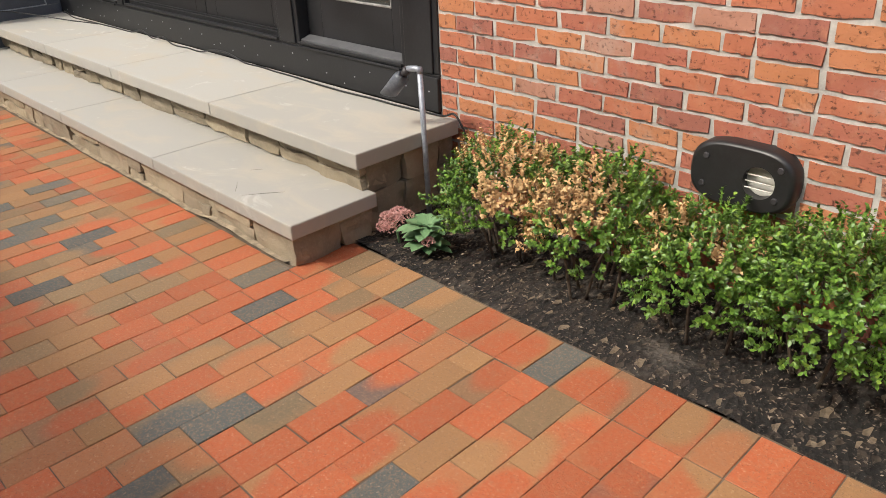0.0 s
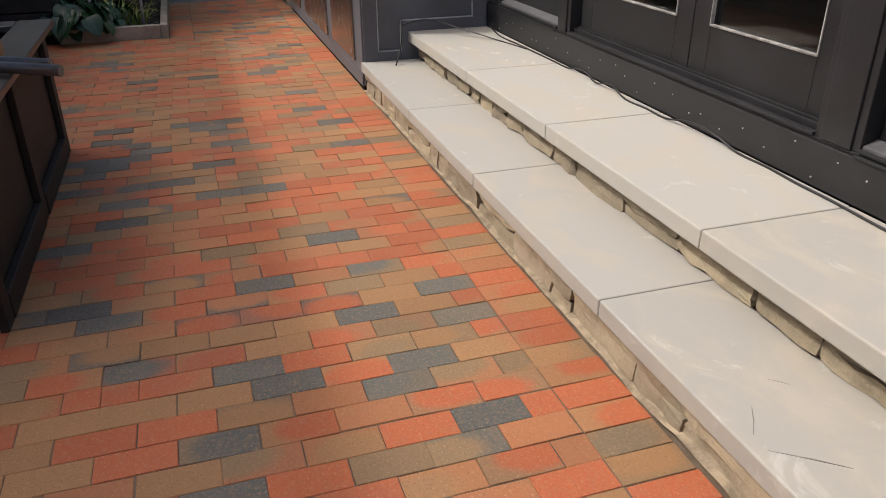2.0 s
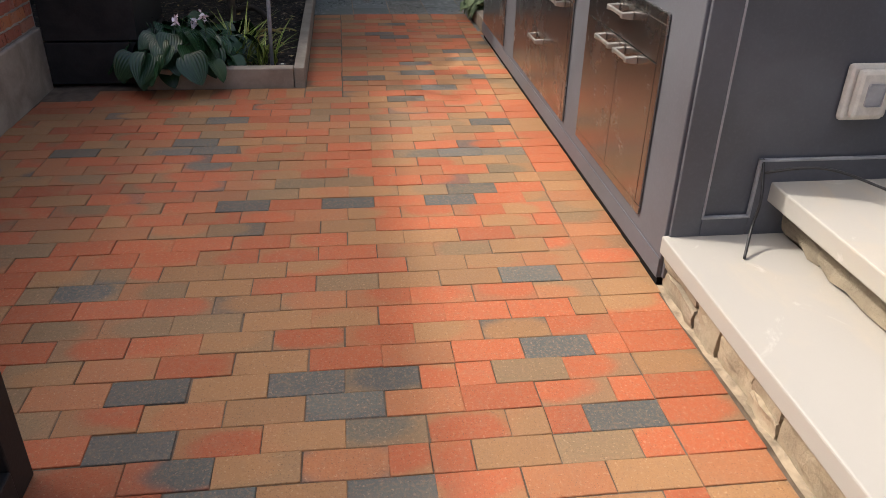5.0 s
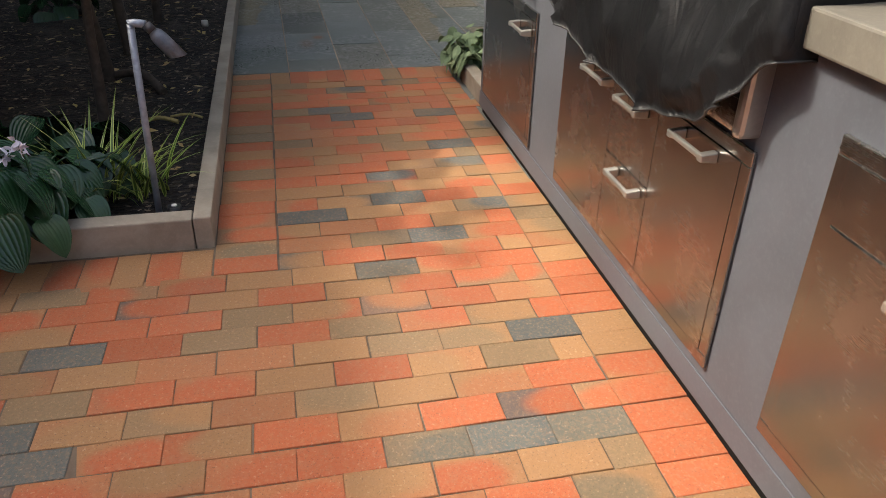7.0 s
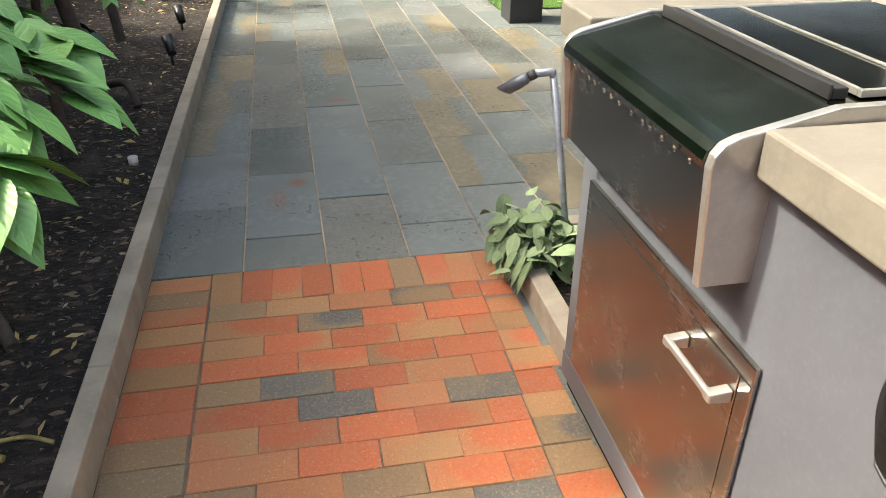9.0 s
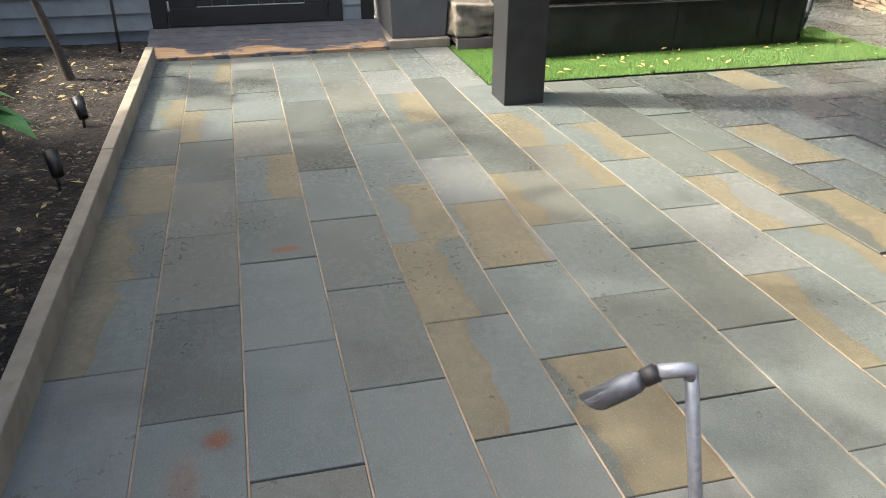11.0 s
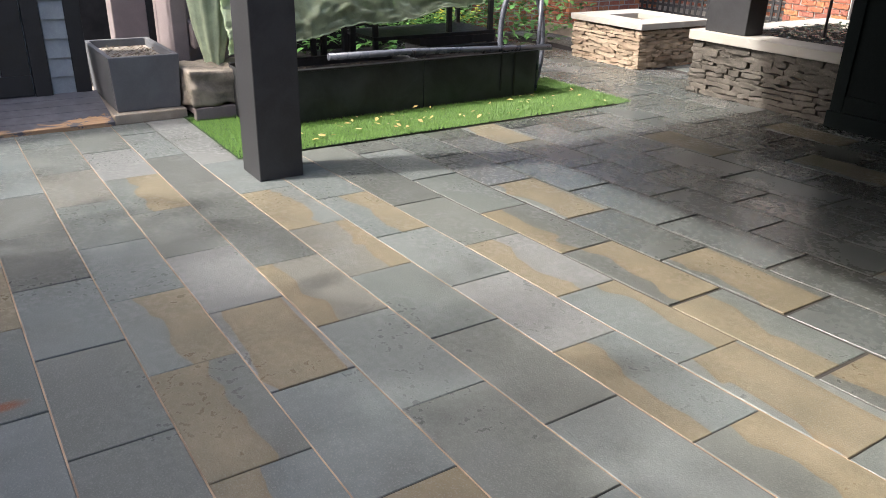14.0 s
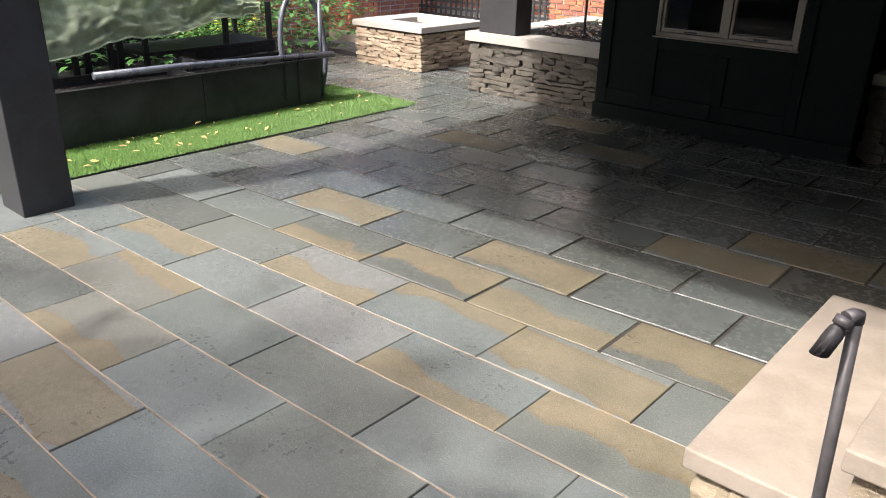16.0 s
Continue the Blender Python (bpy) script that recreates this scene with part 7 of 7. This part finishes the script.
OLIVE = {-15: (3,), 4: (2,), 13: (2,), 24: (3,), 26: (1,), 42: (1, 4, 5), 43: (0,), 44: (6,), 47: (3,), 49: (1,), 50: (0, 3), 55: (2,), 64: (2, 4)}
FLASHED_EDGE = (-19, -13, -8, 65)
OLIVE_EDGE = (-15, -10, -2, 12, 20, 23, 64)
# near edges of some courses, spaced piecewise to fit the camera's view
COURSE_AT = ((-30, 0.51), (-19, -0.674), (-10, -1.643), (0, -2.690), (34, -6.270), (73, -10.330))


def course_edge(i):
    for (a, xa), (b, xb) in zip(COURSE_AT, COURSE_AT[1:]):
        if i <= b:
            return xa + (xb - xa) * (i - a) / (b - a)
    return COURSE_AT[-1][1]


def brick_for(i, slot):
    if slot in FLASHED_WALK.get(i, ()) or slot in FLASHED_COURT.get(i, ()):
        return me_dark
    return me_olive if slot in OLIVE.get(i, ()) else me_full


def settle(x, y, turn=0.0):
    """A paver's place, laid by hand: a hair of tilt, turn and height."""
    return pose(x + R.gauss(0, 0.0009), y + R.gauss(0, 0.0012), R.uniform(-0.0020, 0.0008), R.gauss(0, 0.45), R.gauss(0, 0.45), turn + R.gauss(0, 0.4))


def field_right(x):
    """Where the field meets the border course beside the bed, the steps and the kitchen."""
    if x > -1.84:
        return 1.985
    if x > -6.2:
        return 1.687
    return 1.695 + 0.0205 * (-6.2 - x)


def field_left(x):
    return 0.860 if x < -8.36 else NB_Y + 0.03


bed1 = solid("pavement_walk", box(-5.4, 2.2, NB_Y, 2.20, -0.06, -0.0042), m_sand, "brick paved walk in running bond, red, tan and grey", "pavement", kind="structure")
bed2 = solid("pavement_court", box(-10.53, -5.401, NB_Y, 1.91, -0.06, -0.0042), m_sand, "brick paved court in running bond, damp", "pavement", kind="structure")
edge = solid("pavement_border", box(-10.6, -8.0, 1.911, 2.10, -0.06, -0.0085), m_sand, "brick border courses along the steps and beds", "pavement", kind="structure")
rows1, rows2 = [], []
for i in range(-36, 73):
    xa = course_edge(i) if i >= -30 else 0.51 + 0.1077 * (-30 - i)
    xb = course_edge(i + 1) if i >= -30 else xa - 0.1077
    x = (xa + xb) / 2
    stretch = (xa - xb) / PX
    y, lo = field_right(x) - R.uniform(0.0, 0.003), field_left(x)
    halved = (i % 2 == 0) != (x > -1.84)
    slot = 0
    while y > lo + 0.03:
        half = slot == 0 and halved
        w = PY / 2 if half else PY
        if y - w < lo - 0.02:
            w, half = PY / 2, True
        split = not half and brick_for(i, slot) is me_full and R.random() < 0.03
        size = 1.0
        if x < -8.36 and y - lo < 1.45 * PY:
            half = y - lo < 0.72 * PY
            size = (y - lo) / (PY / 2 if half else PY)
            w = y - lo
            split = False
        cells = [(y - w / 4, w / 2), (y - 3 * w / 4, w / 2)] if split else [(y - w / 2, w)]
        for cy, cw in cells:
            me = me_half if half or split else brick_for(i, slot)
            near = cy > -0.3 and ((-4.8 < x < -0.4) if x > -5.4 else True)
            (rows1 if x > -5.4 else rows2).append((me, settle(x, cy) @ Matrix.Diagonal((stretch, size, 1, 1)), near))
        y -= w
        slot += 1
    # border brick beside the steps, the bed and the kitchen
    if x > -10.33 and x < 1.5:
        me = me_dark if i in FLASHED_EDGE else (me_olive if i in OLIVE_EDGE else me_full)
        piece("brick", me, settle(x, field_right(x) + PY / 2 - 0.001) @ Matrix.Diagonal((stretch, 1, 1, 1)), edge)
    # border brick along the kerb of the tree bed
    if x < -8.34:
        piece("brick", me_olive if i in (55, 61, 65) else me_full, settle(x, 0.752) @ Matrix.Diagonal((stretch, 1, 1, 1)), edge)
for bed, rows in ((bed1, rows1), (bed2, rows2)):
    rest, count = [], 0
    for me, m, near in rows:
        if (near and count < 640) or me is me_dark or me is me_olive:
            piece("brick", me, m, bed)
            count += 1
        else:
            rest.append((me, m))
    join_pieces("brick_field", rest, m_paver_joined, bed)
for x in (-10.383, -10.482):
    piece("brick", me_full, settle(x, 0.752) @ Matrix.Diagonal((0.95, 1, 1, 1)), edge)
y = 0.59
while y > NB_Y + 0.3:
    piece("brick", me_full, settle(-8.424, y, 90), edge)
    y -= PX
y = 0.91
while y < 1.93:
    piece("brick", me_full, settle(-10.432, y, 90), edge)
    y += PX

# bluestone terrace in half-bond columns along the walk
terrace = solid("pavement_terrace", boxes([(-15.80, -10.536, 0.60, 8.2, -0.06, -0.007), (-19.5, -15.801, 3.0, 12.5, -0.06, -0.007), (-15.80, -9.0, 8.201, 12.5, -0.06, -0.007)]), m_joint,
                "bluestone flag terrace in half bond, damp, with ochre bands", "pavement", kind="structure")
# column lines: their place at x = -12 and their slope
LINES = [(0.638, 0.0), (0.948, 0.0105), (1.246, 0.012), (1.555, 0.0115), (1.861, 0.0115), (2.173, 0.013), (2.489, 0.015), (2.815, 0.038), (3.133, 0.038), (3.450, 0.045),
         (3.783, 0.050), (4.115, 0.055), (4.455, 0.058), (4.790, 0.060), (5.110, 0.062), (5.450, 0.064)]
while LINES[-1][0] < 8.0:
    LINES.append((LINES[-1][0] + 0.336, 0.064))
# flags with ochre: column and number along it, on the near, the far or both sides of the column
OCHRE_NEAR = ((0, -1), (0, 0), (1, 3), (4, -2), (4, -1), (6, 0), (7, 2), (8, -2), (9, 0), (10, -2), (10, 0))
OCHRE_FAR = ((0, 1), (0, 3), (1, 5), (2, 1), (4, 0), (5, 3), (7, 1), (8, -3), (8, 1), (9, -1), (10, -1))
OCHRE_ALL = ((5, -2), (5, 0), (9, -2), (10, -3), (11, -1), (11, 1), (13, -2), (13, 3))


def line_y(k, x):
    return LINES[k][0] + LINES[k][1] * (x + 12.0)


def flag(x0, x1, k, number):
    """One flag between two cross joints of a column; its sides follow the column lines."""
    g, gx = (0.0031, 0.0028) if k < 10 else (0.0075, 0.0078)
    e = 0.0025
    q = []
    for x, kk, sx, sy in ((x0, k, 1, 1), (x1, k, -1, 1), (x1, k + 1, -1, -1), (x0, k + 1, 1, -1)):
        q.append((x + sx * gx, line_y(kk, x) + sy * g, sx, sy))
    cx, cy = (x0 + x1) / 2, sum(p[1] for p in q) / 4
    dz = R.uniform(-0.002, 0.001)
    v = [(p[0] - cx, p[1] - cy, -0.04) for p in q] + [(p[0] - cx, p[1] - cy, -e) for p in q] + [(p[0] - cx + p[2] * e, p[1] - cy + p[3] * e, 0) for p in q]
    f = [(8, 9, 10, 11)]
    for i in range(4):
        n = (i + 1) % 4
        f += [(i, n, 4 + n, 4 + i), (4 + i, 4 + n, 8 + n, 8 + i)]
    me = bpy.data.meshes.new("flagstone")
    me.from_pydata(v, [], f)
    at = (k, number)
    if at in OCHRE_NEAR:
        mat = m_slate_near
    elif at in OCHRE_FAR:
        mat = m_slate_far
    elif at in OCHRE_ALL or (k > 12 and R.random() < 0.07):
        mat = m_slate_ochre
    else:
        # flags under the porch: wet, with the shade painted in
        mat = m_slate_wet_shaded if k > 10 else m_slate
    me.materials.append(mat)
    piece("flagstone", me, pose(cx, cy, dz, R.gauss(0, 0.14), R.gauss(0, 0.14), 0), terrace)


for k in range(len(LINES) - 1):
    yc = (LINES[k][0] + LINES[k + 1][0]) / 2
    SL = min(0.630, 0.607 + 0.0025 * k)
    phase = -12.287 - 0.0135 * k if k % 2 == 0 else -12.002 - 0.0125 * (k - 1)
    begin = -10.537 if yc < 1.95 else -8.9
    end = -15.785 if yc < 3.0 else (-14.56 if yc < 6.45 else -18.5)
    n = -math.floor((begin - phase) / SL)
    joints = [(begin, n - 1)]
    while phase - n * SL > end + 0.06:
        if begin - (phase - n * SL) > 0.05:
            joints.append((phase - n * SL + R.gauss(0, 0.003), n))
        n += 1
    joints.append((end, n))
    for (a, na), (b, nb) in zip(joints, joints[1:]):
        flag(b, a, k, nb - 1)
# flags beyond the lawn
for i in range(9):
    y0 = 8.05 + 0.33 * i
    x = -9.0 - 0.3 * (i % 2)
    while x > -18.3:
        ob = piece("flagstone", bpy.data.meshes["flagstone.001"], pose(x, y0 + 0.16, -0.001, 0, 0, 0), terrace)
        x -= 0.61

# swept sand in the long joints
vs, fs = [], []
for k in range(1, 10):
    x = -10.54 if LINES[k][0] < 1.95 else -8.9
    end = -15.78 if LINES[k][0] < 2.7 else -14.57
    a, b = line_y(k, x), line_y(k, end)
    n = len(vs)
    vs += [(x, a - 0.0028, -0.0034), (end, b - 0.0028, -0.0032), (end, b + 0.0028, -0.0032), (x, a + 0.0028, -0.0032)]
    fs.append((n, n + 1, n + 2, n + 3))
me = bpy.data.meshes.new("joint_strips")
me.from_pydata(vs, [], fs)
me.materials.append(m_grout)
ob = new("joint_strips", me)
ob.parent = terrace
ob["kind"] = "stuff"
